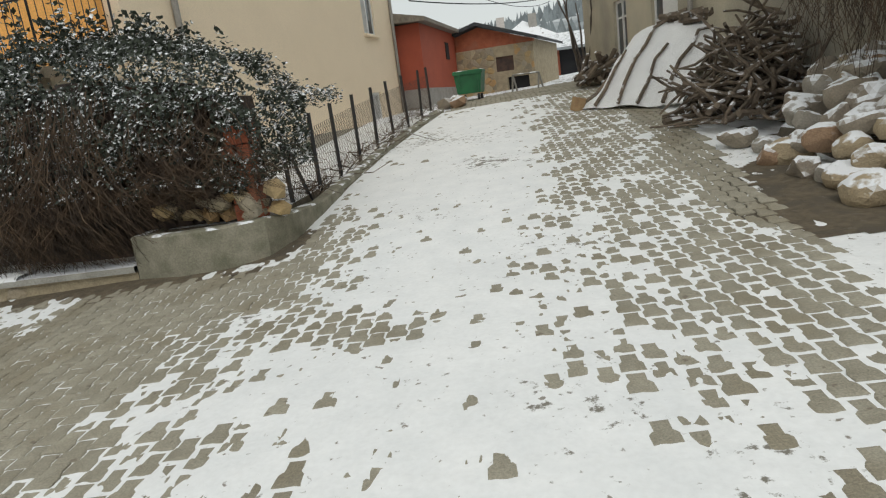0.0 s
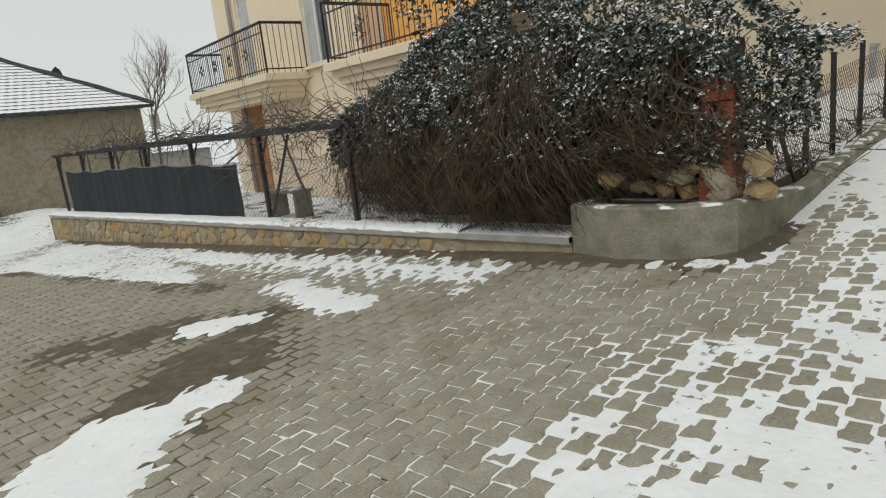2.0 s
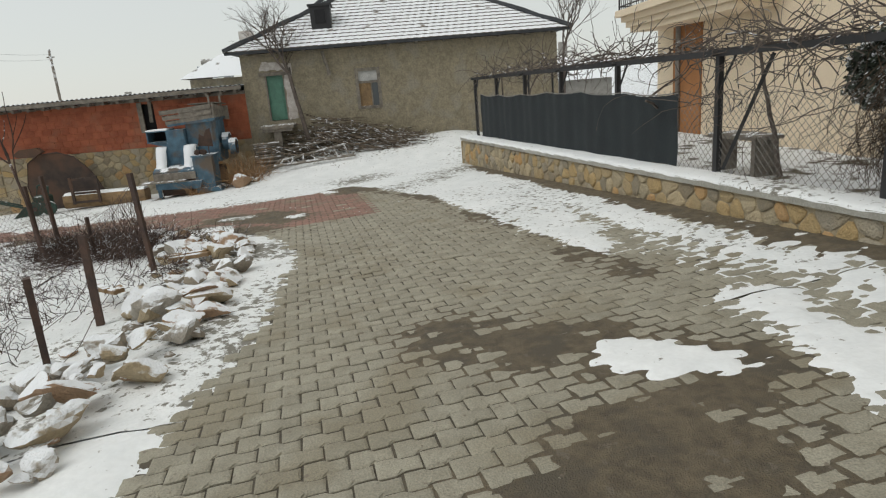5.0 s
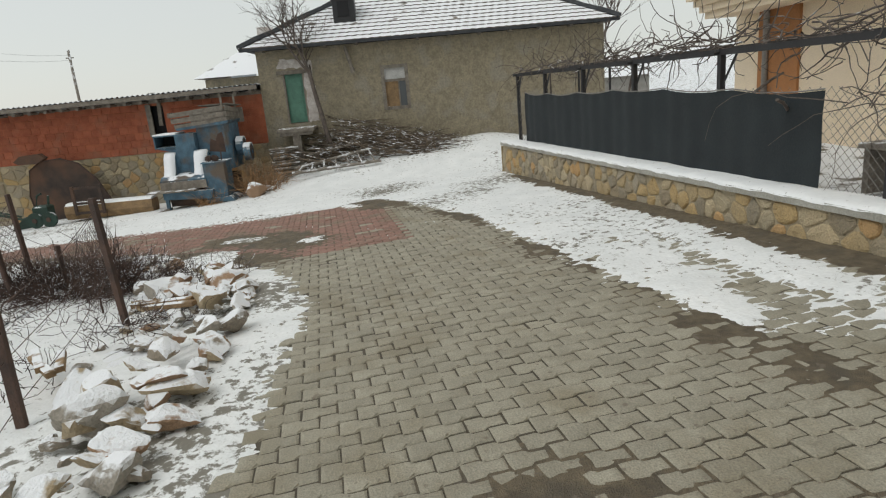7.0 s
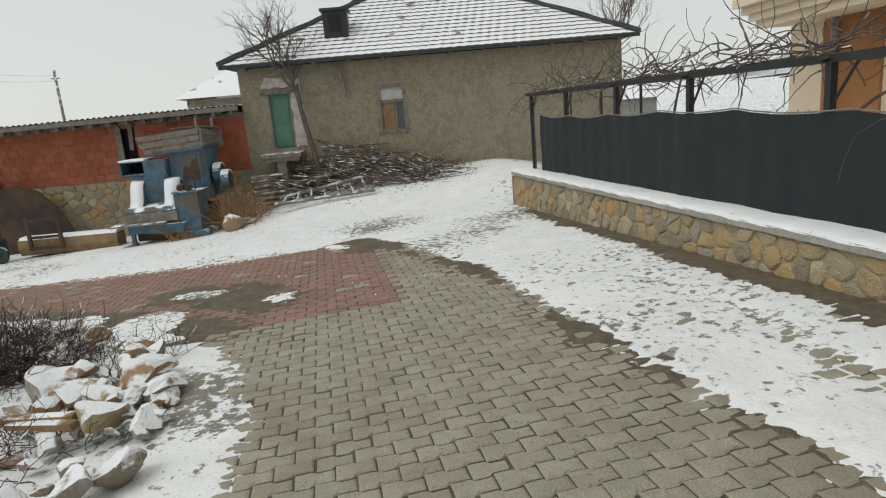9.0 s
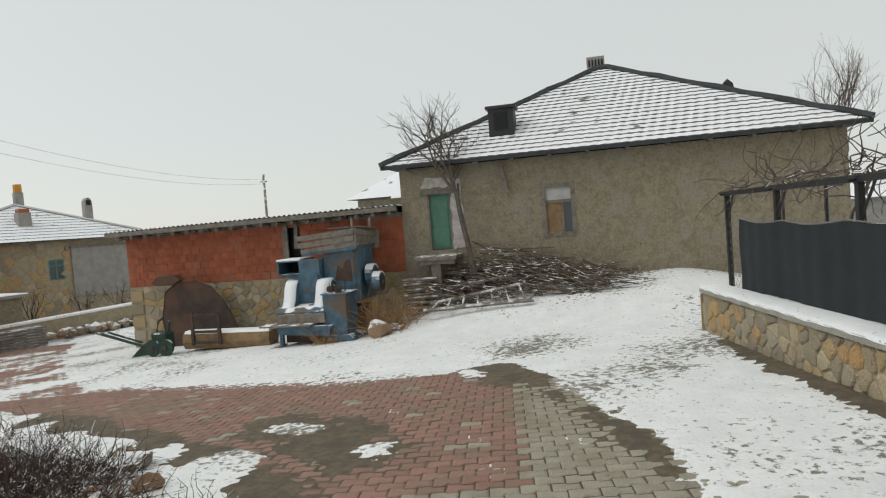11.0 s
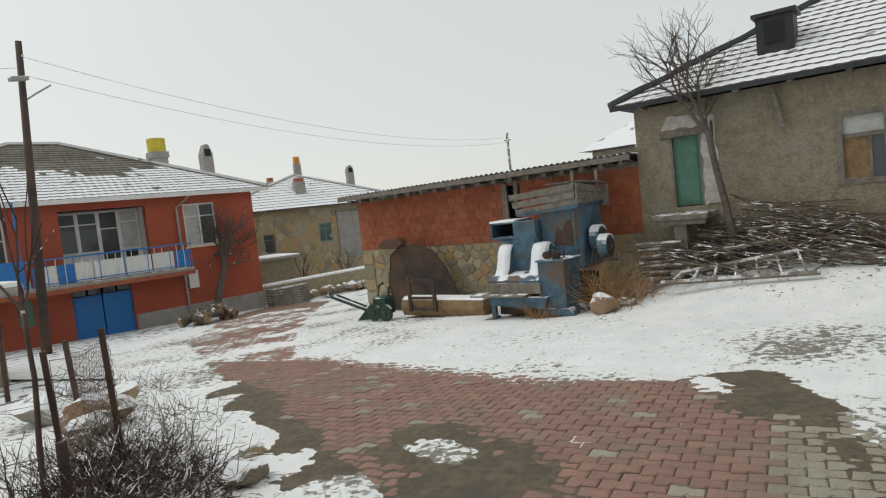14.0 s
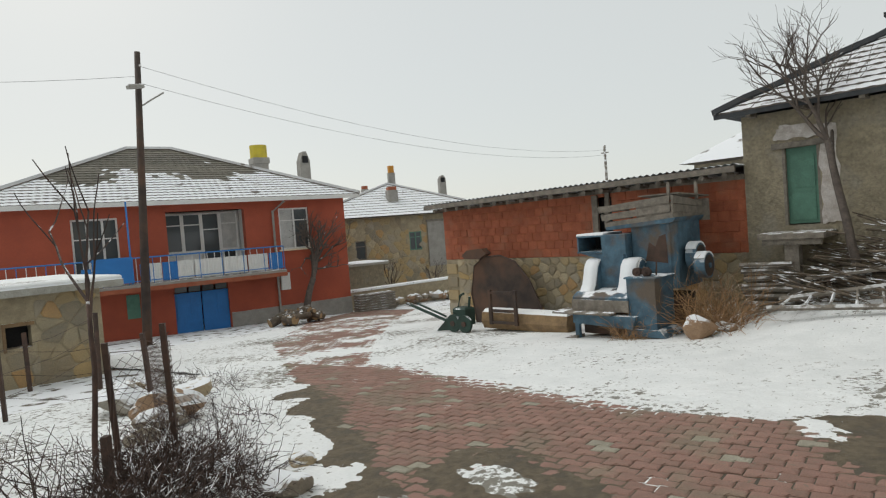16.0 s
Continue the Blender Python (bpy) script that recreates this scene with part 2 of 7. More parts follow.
# ---- mesh tools ----
class Geo:
    """Gathers vertices and faces for one mesh."""

    def __init__(self):
        self.v, self.f = [], []

    def box(self, x0, x1, y0, y1, z0, z1, m=None, taper=0.0):
        n = len(self.v)
        t = taper
        p = [(x0, y0, z0), (x1, y0, z0), (x1, y1, z0), (x0, y1, z0), (x0 + t, y0 + t, z1), (x1 - t, y0 + t, z1), (x1 - t, y1 - t, z1), (x0 + t, y1 - t, z1)]
        self.v += [tuple(m @ Vector(q)) for q in p] if m else p
        self.f += [tuple(n + i for i in q) for q in ((0, 3, 2, 1), (4, 5, 6, 7), (0, 1, 5, 4), (1, 2, 6, 5), (2, 3, 7, 6), (3, 0, 4, 7))]
        return self

    def slab(self, x0, x1, y0, y1, z0, z1, c=0.01, m=None):
        """A box with chamfered upper edges."""
        self.box(x0, x1, y0, y1, z0, z1 - c, m)
        self.f.pop(-5)
        n = len(self.v) - 4
        q = [(x0 + c, y0 + c, z1), (x1 - c, y0 + c, z1), (x1 - c, y1 - c, z1), (x0 + c, y1 - c, z1)]
        self.v += [tuple(m @ Vector(k)) for k in q] if m else q
        self.f += [(n + 4, n + 5, n + 6, n + 7)] + [(n + i, n + (i + 1) % 4, n + 4 + (i + 1) % 4, n + 4 + i) for i in range(4)]
        return self

    def tube(self, pts, r0, r1=None, k=5, cap=True):
        r1 = r0 if r1 is None else r1
        pts = [Vector(p) for p in pts]
        n, last = len(self.v), len(pts) - 1
        for i, p in enumerate(pts):
            d = (pts[min(i + 1, last)] - pts[max(i - 1, 0)])
            d = d.normalized() if d.length > 1e-9 else Vector((0, 0, 1))
            a = d.cross(Vector((0, 0, 1)) if abs(d.z) < 0.9 else Vector((1, 0, 0))).normalized()
            b = d.cross(a)
            r = r0 + (r1 - r0) * i / max(1, last)
            for j in range(k):
                w = math.tau * j / k
                self.v.append(tuple(p + (a * math.cos(w) + b * math.sin(w)) * r))
        for i in range(last):
            for j in range(k):
                s, e = n + i * k, n + i * k + k
                self.f.append((s + j, s + (j + 1) % k, e + (j + 1) % k, e + j))
        if cap:
            self.f.append(tuple(n + j for j in reversed(range(k))))
            self.f.append(tuple(n + last * k + j for j in range(k)))
        return self

    def poly(self, pts):
        n = len(self.v)
        self.v += [tuple(p) for p in pts]
        self.f.append(tuple(range(n, n + len(pts))))
        return self

    def prism(self, pts, a, b, axis="y"):
        """A flat outline (u, w) drawn out from a to b along an axis."""
        n, k = len(self.v), len(pts)
        for d in (a, b):
            for u, w in pts:
                self.v.append({"y": (u, d, w), "x": (d, u, w), "z": (u, w, d)}[axis])
        self.f += [tuple(n + i for i in range(k)), tuple(n + k + i for i in reversed(range(k)))]
        self.f += [(n + (i + 1) % k, n + i, n + k + i, n + k + (i + 1) % k) for i in range(k)]
        return self

    def blob(self, c, s, rnd, rough=0.25, sub=1):
        """A lumpy stone."""
        bm = bmesh.new()
        bmesh.ops.create_icosphere(bm, subdivisions=sub, radius=1)
        off = Vector((rnd.uniform(-50, 50), rnd.uniform(-50, 50), rnd.uniform(-50, 50)))
        turn = Euler((rnd.uniform(-0.4, 0.4), rnd.uniform(-0.4, 0.4), rnd.uniform(0, 6.3))).to_matrix()
        n = len(self.v)
        for v in bm.verts:
            q = v.co * (1 + rough * 2 * noise.noise(v.co * 1.1 + off))
            q = turn @ Vector((q.x * s[0], q.y * s[1], q.z * s[2]))
            self.v.append((c[0] + q.x, c[1] + q.y, c[2] + q.z))
        self.f += [tuple(n + v.index for v in f.verts) for f in bm.faces]
        bm.free()
        return self

    def rock(self, s, rnd, cuts=11):
        """An angular broken stone: a ball cut by random planes."""
        bm = bmesh.new()
        bmesh.ops.create_icosphere(bm, subdivisions=3, radius=1)
        planes = [(Vector((rnd.gauss(0, 1), rnd.gauss(0, 1), rnd.gauss(0, 1))).normalized(), rnd.uniform(0.42, 0.82)) for k in range(cuts)]
        off = Vector((rnd.uniform(-50, 50), rnd.uniform(-50, 50), 0))
        for v in bm.verts:
            q = v.co.copy()
            for n, d in planes:
                over = q.dot(n) - d
                if over > 0:
                    q -= n * over * 0.93
            q *= 1 + 0.10 * noise.noise(q * 2.3 + off) + 0.05 * noise.noise(q * 6 + off)
            self.v.append((q.x * s[0], q.y * s[1], q.z * s[2]))
        self.f += [tuple(v.index for v in f.verts) for f in bm.faces]
        bm.free()
        return self

    def mesh(self, name, mat, smooth=False):
        me = bpy.data.meshes.new(name)
        me.from_pydata(self.v, [], self.f)
        me.materials.append(mat)
        if smooth:
            me.polygons.foreach_set("use_smooth", [True] * len(me.polygons))
        me.update()
        return me


def part(name, geo, mat, parent=None, label="", smooth=False):
    ob = new(name, geo.mesh(name, mat, smooth))
    if parent:
        ob.parent = parent
    return tagged(ob, label)


def thing(name, m, label, category, group="", kind=""):
    ob = new(name)
    ob.matrix_world = m
    return tagged(ob, label, category, group, kind)


def single(name, geo, mat, m, label, category, group="", kind="", smooth=False):
    ob = part(name, geo, mat, None, "", smooth)
    ob.matrix_world = m
    return tagged(ob, label, category, group, kind)


def piece(name, mesh, parent, m=None):
    ob = new(name, mesh)
    ob.parent = parent
    if m is not None:
        ob.matrix_basis = m
    return ob


def holed_wall(geo, x0, x1, z0, z1, y0, y1, holes):
    """A wall along x from y0 to y1 in depth, with rectangular openings (a, b, low, high) through it, as one connected mesh."""
    xs = sorted({x0, x1, *[h[0] for h in holes], *[h[1] for h in holes]})
    zs = sorted({z0, z1, *[h[2] for h in holes], *[h[3] for h in holes]})
    xs, zs = [x for x in xs if x0 <= x <= x1], [z for z in zs if z0 <= z <= z1]
    index = {}

    def at(i, s, k):
        if (i, s, k) not in index:
            index[i, s, k] = len(geo.v)
            geo.v.append((xs[i], (y0, y1)[s], zs[k]))
        return index[i, s, k]

    def solid(i, k):
        if not (0 <= i < len(xs) - 1 and 0 <= k < len(zs) - 1):
            return False
        cx, cz = (xs[i] + xs[i + 1]) / 2, (zs[k] + zs[k + 1]) / 2
        return not any(h[0] < cx < h[1] and h[2] < cz < h[3] for h in holes)
    for i in range(len(xs) - 1):
        for k in range(len(zs) - 1):
            if not solid(i, k):
                continue
            geo.f.append((at(i, 0, k), at(i + 1, 0, k), at(i + 1, 0, k + 1), at(i, 0, k + 1)))
            geo.f.append((at(i, 1, k + 1), at(i + 1, 1, k + 1), at(i + 1, 1, k), at(i, 1, k)))
            if not solid(i - 1, k):
                geo.f.append((at(i, 0, k), at(i, 0, k + 1), at(i, 1, k + 1), at(i, 1, k)))
            if not solid(i + 1, k):
                geo.f.append((at(i + 1, 0, k + 1), at(i + 1, 0, k), at(i + 1, 1, k), at(i + 1, 1, k + 1)))
            if not solid(i, k - 1):
                geo.f.append((at(i, 0, k), at(i, 1, k), at(i + 1, 1, k), at(i + 1, 0, k)))
            if not solid(i, k + 1):
                geo.f.append((at(i, 0, k + 1), at(i + 1, 0, k + 1), at(i + 1, 1, k + 1), at(i, 1, k + 1)))
    return geo


# ---- the lie of the land ----
def smooth(a, b, v):
    t = np.clip((v - a) / (b - a), 0, 1)
    return t * t * (3 - 2 * t)


HX, HY, HT = -23.7, 1.4, 8.0   # the farmhouse and shed front


def land(x, y):
    x, y = np.asarray(x, float), np.asarray(y, float)
    z = -0.0213 + 0.0439 * np.maximum(x, -60) + 0.0444 * np.maximum(y, -40) + 0.0546 * np.clip(y - 5, 0, 40)
    z = z - 0.07 * np.clip(y - 17, 0, 28)
    u = (x - HX) * math.sin(radians(HT)) + (y - HY) * math.cos(radians(HT))
    n = (x - HX) * math.cos(radians(HT)) - (y - HY) * math.sin(radians(HT))
    z = z + 0.62 * smooth(-2.0, 1.5, u) * (1 - smooth(5, 8, u)) * (1 - smooth(0.3, 3.6, n))
    garden = smooth(6.02, 6.10, y) * (1 - smooth(-3.9, -3.7, x)) * smooth(-18.3, -18.1, x) * (1 - smooth(20, 24, y))
    return z + garden * np.maximum(0, 0.13 - z)


def land1(x, y):
    return float(land(x, y))


def waves(x, y, s, seed=0):
    """Cheap smooth noise in -1..1 on arrays."""
    r = np.random.RandomState(seed)
    z = np.zeros_like(x)
    for k in range(7):
        a, b, f = r.uniform(0, 6.28), r.uniform(0, 6.28), s * r.uniform(0.6, 1.9)
        z = z + np.sin(x * f * math.cos(a) + y * f * math.sin(a) + b)
    return z / 3.2


def capsule(x, y, ax, ay, bx, by, r):
    """Signed distance, positive inside, to a thick line."""
    dx, dy = bx - ax, by - ay
    t = np.clip(((x - ax) * dx + (y - ay) * dy) / (dx * dx + dy * dy + 1e-9), 0, 1)
    return r - np.hypot(x - ax - t * dx, y - ay - t * dy)


def along(x, ks, vs):
    return np.interp(x, ks, vs)


def verge(x):
    """y of the grey road's southern edge."""
    return along(x, (-20, -12.6, -10.8, -8, -6.4, -5.2, -3, 0), (1.0, 1.0, 1.55, 1.3, 0.86, 0.6, 0.1, -1.2))


def red_left(x):
    return along(x, (-32, -25, -20.5, -17.6, -14.9, -12.8), (-16.6, -13.6, -9.6, -5.3, -0.8, 1.1))


def red_right(x):
    return along(x, (-32, -27, -21.5, -18.8, -17.8, -17.0, -16.9), (-13.6, -11, -7, -4.6, -1.5, 0.8, 2.9))


def road_east(y):
    return along(y, (-6, 2, 4, 7, 10, 13, 24), (1.6, 1.7, 2.1, 2.45, 2.9, 2.6, 3.2))


def road_west(y):
    return along(y, (5.9, 6.0, 7.7, 9, 12, 16, 24), (-2.35, -2.3, -2.25, -2.2, -1.9, -1.3, -0.6))


NX = -5.1  # where the paving turns from the lane to the uphill road


def turn_line(y):
    return along(y, (-2, 2, 5.9), (-3.4, -4.4, -7.0))


def paved(x, y):
    """0 none, 1 uphill road, 2 lane, 3 red lane."""
    if x > turn_line(y) and ((y < 5.75 and x < road_east(y)) or (y >= 5.75 and road_west(y) < x < road_east(y))) and -4 < y < 22:
        if x < -3 and y < verge(x):
            return 0
        return 1
    if x <= turn_line(y) and y < 5.55 and x > -12.75 and y > verge(x):
        return 2
    if -12.75 >= x > -17.4 and 2.9 <= y < 5.5:
        return 2
    if x <= -12.75 and red_left(x) < y < 2.9 and (x > -16.9 or y < red_right(x)):
        return 3
    return 0


def snow_depth(x, y):
    """Snow lying over the level of the pavers, in metres; below about -0.03 there is none."""
    n1, n2 = waves(x, y, 2.2, 1), waves(x, y, 7.0, 2)
    n3 = waves(x, y, 24.0, 3)
    # uphill road: joints full of snow, the tops melting free toward both edges
    n4 = waves(x, y, 55.0, 4)
    west = x - along(y, (-3, 2.3, 3.4, 4.6, 5.8, 8, 10, 20), (-1.9, -1.75, -1.7, -1.65, -1.25, -2.2, -2.3, -1.0))
    east = along(y, (-3, 2, 3, 4, 5.3, 7, 9, 13, 20), (1.5, 1.35, 0.95, 0.65, 0.35, 0.5, 0.65, 0.9, 2.2)) - x
    d = np.minimum(west, east) + 0.16 * n1 + 0.08 * n2
    h = np.where(d > 0, -0.0015 + 0.0092 * np.clip(d, 0, 0.75), -0.0015 + 0.010 * np.maximum(d, -3))
    h = np.where((west < east) & (d < 0.7), -0.0045 + 0.0095 * np.clip(d + 0.25, -0.5, 0.95), h)
    h = np.maximum(h, np.where((x > 0.2) & (east > -1.5), -0.0058 + 0.002 * n2, -0.06))
    h = h + 0.0045 * smooth(4.8, 6.5, y) * np.where(d > 0, 1, 0) * (1 - smooth(12, 15, y))
    h = h - 0.045 * np.clip(capsule(x, y, -1.15, 3.9, -0.75, 3.75, 0.4) + 0.1 * n2, 0, 0.3)
    h = np.maximum(h, np.where((x > -4.0) & (x < -1.2), -0.0172 + 0.0075 * n2 + 0.004 * n1 + 0.002 * (x + 2.6), -0.06))
    h = h + 0.0016 * n2 + 0.0016 * n3 + 0.0016 * n4 + 0.0012 * n1
    h = np.where((x < -4.2) | (y < -3.5), -0.06, h)

    def lay(dist, full=0.014, edge=0.11):
        return np.clip(dist + 0.06 * n2 + 0.05 * n3 + 0.045 * n4 + 0.05 * n1, -0.6, edge) / edge * full

    for a in ((-4.0, 1.5, -4.55, 2.15, 0.42), (-4.5, 2.3, -4.6, 2.75, 0.2), (-6.05, 3.45, -5.75, 3.75, 0.19), (-6.5, 4.6, -5.4, 4.35, 0.2),
              (-5.5, 4.3, -5.1, 4.35, 0.22), (-9.4, 5.3, -8.4, 5.25, 0.2), (-14.85, 0.5, -14.7, 0.62, 0.22), (-13.95, 1.48, -13.85, 1.58, 0.2),
              (-13.5, 0.35, -13.9, 0.1, 0.26), (-16.9, 2.3, -16.6, 2.4, 0.12)):
        h = np.maximum(h, lay(capsule(x, y, *a)))
    strip = np.minimum(y - 5.0, 5.55 - y) + np.where(x > -4.2, -1.0, 0) + np.where(x < -8.6, -1.0, 0)
    h = np.maximum(h, lay(strip, 0.006, 0.2) + 0.006 * n3 - 0.002)
    wedge = np.minimum(y - along(x, (-18, -16, -13.3, -8, -7.4), (2.6, 3.3, 3.95, 4.25, 4.6)), along(x, (-18, -13, -10.8, -9, -8, -7.4), (5.6, 5.5, 5.15, 4.75, 4.35, 4.1)) - y)
    h = np.maximum(h, np.where(x < -7.4, lay(wedge, 0.012, 0.16) - 0.07 * np.clip(0.5 * n2 + 0.6 * n3 + 0.3 * n1 - 0.85, 0, 1), -0.06))
    upper = np.minimum(y - 5.05, 5.5 - y)
    h = np.maximum(h, np.where((x < -8.6) & (x > -13), lay(upper - 0.02, 0.012, 0.15), -0.06))
    # south verge
    side = verge(x) - y - 0.02
    h = np.maximum(h, np.where(x < -4.0, np.where(x > -12.6, lay(np.minimum(side, 0.75 - side), 0.014, 0.16), -0.06), -0.06))
    rough = -0.015 + 0.011 * n2 + 0.009 * n3 + 0.006 * n1
    h = np.maximum(h, np.where((side > 0.45) & (x < -3.5) & (x > -14), rough, -0.06))
    h = np.where((x > road_east(y) + 0.1) & (y > 2), rough - 0.006, h)
    # beyond the red lane
    over = along(y, (-14, -11, -7, -4.6, -1.5, 0.8, 2.6, 4, 6), (-32, -27, -21.5, -18.7, -17.7, -17.0, -17.4, -17.5, -17.0)) - x
    h = np.maximum(h, np.where(y > -13, lay(over, 0.006, 0.2) - 0.08 * np.clip(0.55 * n2 + 0.6 * n3 + 0.35 * n1 - 0.42, 0, 1), -0.06))
    low = red_left(x) - y
    h = np.maximum(h, np.where(x < -12.8, lay(np.minimum(low - 0.15, 6), 0.011, 0.5) + 0.007 * n2 - 0.004, -0.06))
    cross = np.where((x < -18.3) & (x > -27), 0.006 * n1 + 0.004 * n2 - 0.002, -0.06)
    return np.maximum(h, cross)


def mud_depth(x, y):
    n1, n2 = waves(x, y, 4.0, 11), waves(x, y, 12.0, 12)
    n3 = waves(x, y, 30.0, 13)
    h = np.full_like(x, -0.06)
    for a in ((-6.9, 2.7, -5.75, 3.75, 0.33), (-5.7, 3.8, -4.6, 2.95, 0.3), (-5.3, 3.2, -4.3, 1.9, 0.4), (-7.4, 4.3, -13.3, 3.85, 0.06), (-13.3, 3.85, -16.3, 3.0, 0.13),
              (-16.9, 2.7, -16.2, 3.0, 0.42), (-14.9, 0.35, -13.8, 1.5, 0.52), (-12.9, 1.2, -14.4, -0.5, 0.3), (-14.4, -0.5, -16.6, -3.9, 0.32),
              (-3.6, 5.75, -9.0, 5.62, 0.14), (-9.0, 5.6, -17, 5.72, 0.2), (-2.3, 6.4, -3.9, 5.6, 0.2), (2.5, 4.6, 2.8, 6.5, 0.04)):
        h = np.maximum(h, np.clip(capsule(x, y, *a) + 0.12 * n1 + 0.07 * n2 + 0.06 * n3, -0.5, 0.2) * 0.03 - 0.002)
    return h


def sheet(name, depth, mat, x0, x1, y0, y1, cell, label, lift=0.0, low=-0.03, drop=-3):
    xs, ys = np.arange(x0, x1, cell), np.arange(y0, y1, cell)
    gx, gy = np.meshgrid(xs, ys)
    h = depth(gx, gy)
    z = land(gx, gy) + h + lift
    ok = h > low
    quad = ok[:-1, :-1] | ok[1:, :-1] | ok[:-1, 1:] | ok[1:, 1:]
    used = np.zeros_like(ok)
    for a in (slice(0, -1), slice(1, None)):
        for b in (slice(0, -1), slice(1, None)):
            used[a, b] |= quad
    index = np.cumsum(used.ravel()).reshape(used.shape) - 1
    verts = np.stack((gx[used], gy[used], z[used]), 1)
    i, j = np.nonzero(quad)
    faces = np.stack((index[i, j], index[i, j + 1], index[i + 1, j + 1], index[i + 1, j]), 1)
    me = bpy.data.meshes.new(name)
    me.vertices.add(len(verts))
    me.vertices.foreach_set("co", verts.ravel())
    me.loops.add(faces.size)
    me.loops.foreach_set("vertex_index", faces.ravel())
    me.polygons.add(len(faces))
    me.polygons.foreach_set("loop_start", np.arange(0, faces.size, 4))
    me.polygons.foreach_set("use_smooth", np.ones(len(faces), bool))
    me.materials.append(mat)
    me.update(calc_edges=True)
    me.validate()
    return tagged(new(name, me), label, "ground", kind="stuff" if depth is not flat else "structure")


def flat(x, y):
    return np.full_like(x, -0.03) + 0.02 * np.where((x < -3) | (x > 2.4), 1, 0) * waves(x, y, 3.1, 5) * 0.5


# one sheet of ground: fine near the walk, stretching to the horizon
def ground():
    def ticks(lo, hi, fine):
        mid = list(np.arange(lo, hi + 0.01, fine))
        far = [4, 10, 20, 40, 80, 160, 400, 1000, 2500]
        return np.array([lo - d for d in reversed(far)] + mid + [hi + d for d in far])
    gx, gy = np.meshgrid(ticks(-34, 5, 0.15), ticks(-22, 26, 0.15))
    z = land(gx, gy) + flat(gx, gy)
    ny, nx = gx.shape
    idx = np.arange(nx * ny).reshape(ny, nx)
    faces = np.stack((idx[:-1, :-1], idx[:-1, 1:], idx[1:, 1:], idx[1:, :-1]), -1).reshape(-1, 4)
    me = bpy.data.meshes.new("ground")
    me.from_pydata(np.stack((gx, gy, z), -1).reshape(-1, 3).tolist(), [], faces.tolist())
    me.polygons.foreach_set("use_smooth", [True] * len(me.polygons))
    me.materials.append(SOIL)
    tagged(new("ground", me), "frozen brown soil with patchy thin snow", "ground", kind="structure")


ground()
sheet("snow_cover", snow_depth, SNOW, -6.5, 3.2, -3.5, 8, 0.024, "thin trodden snow over the foot of the uphill road")
sheet("snow_cover", snow_depth, SNOW, -6.5, 3.2, 7.99, 16, 0.05, "thin trodden snow on the uphill road")
sheet("snow_cover", snow_depth, SNOW_YARD, -14.5, -6.49, -1.5, 6.2, 0.03, "thin trodden snow beside the paved lane")
sheet("snow_cover", snow_depth, SNOW_YARD, -27.5, -14.49, -7, 8, 0.045, "thin trodden snow lying over the paved lane")
sheet("snow_cover", snow_depth, SNOW_YARD, -30, -17, -13, -6.9, 0.1, "thin snow over the yard before the shed")
sheet("mud", mud_depth, MUD, -17.5, 3, -5, 7.2, 0.05, "wet brown mud washed over the pavers", low=-0.0125)
sheet("snow_cover", snow_depth, SNOW_YARD, -14.5, -3.4, -7, -1.49, 0.06, "thin snow over the rough garden ground")


def bed_depth(x, y):
    kind = np.vectorize(paved)(x, y)
    return np.where(kind > 1, -0.010, np.where(kind > 0, np.where(x < -2.4, -0.012, -0.017), -0.06))


sheet("joint_sand", bed_depth, BED, -29, 3.4, -15, 14, 0.12, "dark wet sand in the joints of the paving")


def farm(x, y, z=0.0):
    return Matrix.Translation((HX, HY, 0)) @ pose(0, 0, 0, 0, 0, 90 - HT) @ Matrix.Translation((x, y, z))


FARM = farm(0, 0)                                   # x along the front to the north, y inward
VILLA = pose(-5.0, 6.95, 0, 0, 0, -9)               # x to the east, y inward to the north
REDH = pose(-28.3, -15.7, 0, 0, 0, 162)             # x to the west along the front, y inward


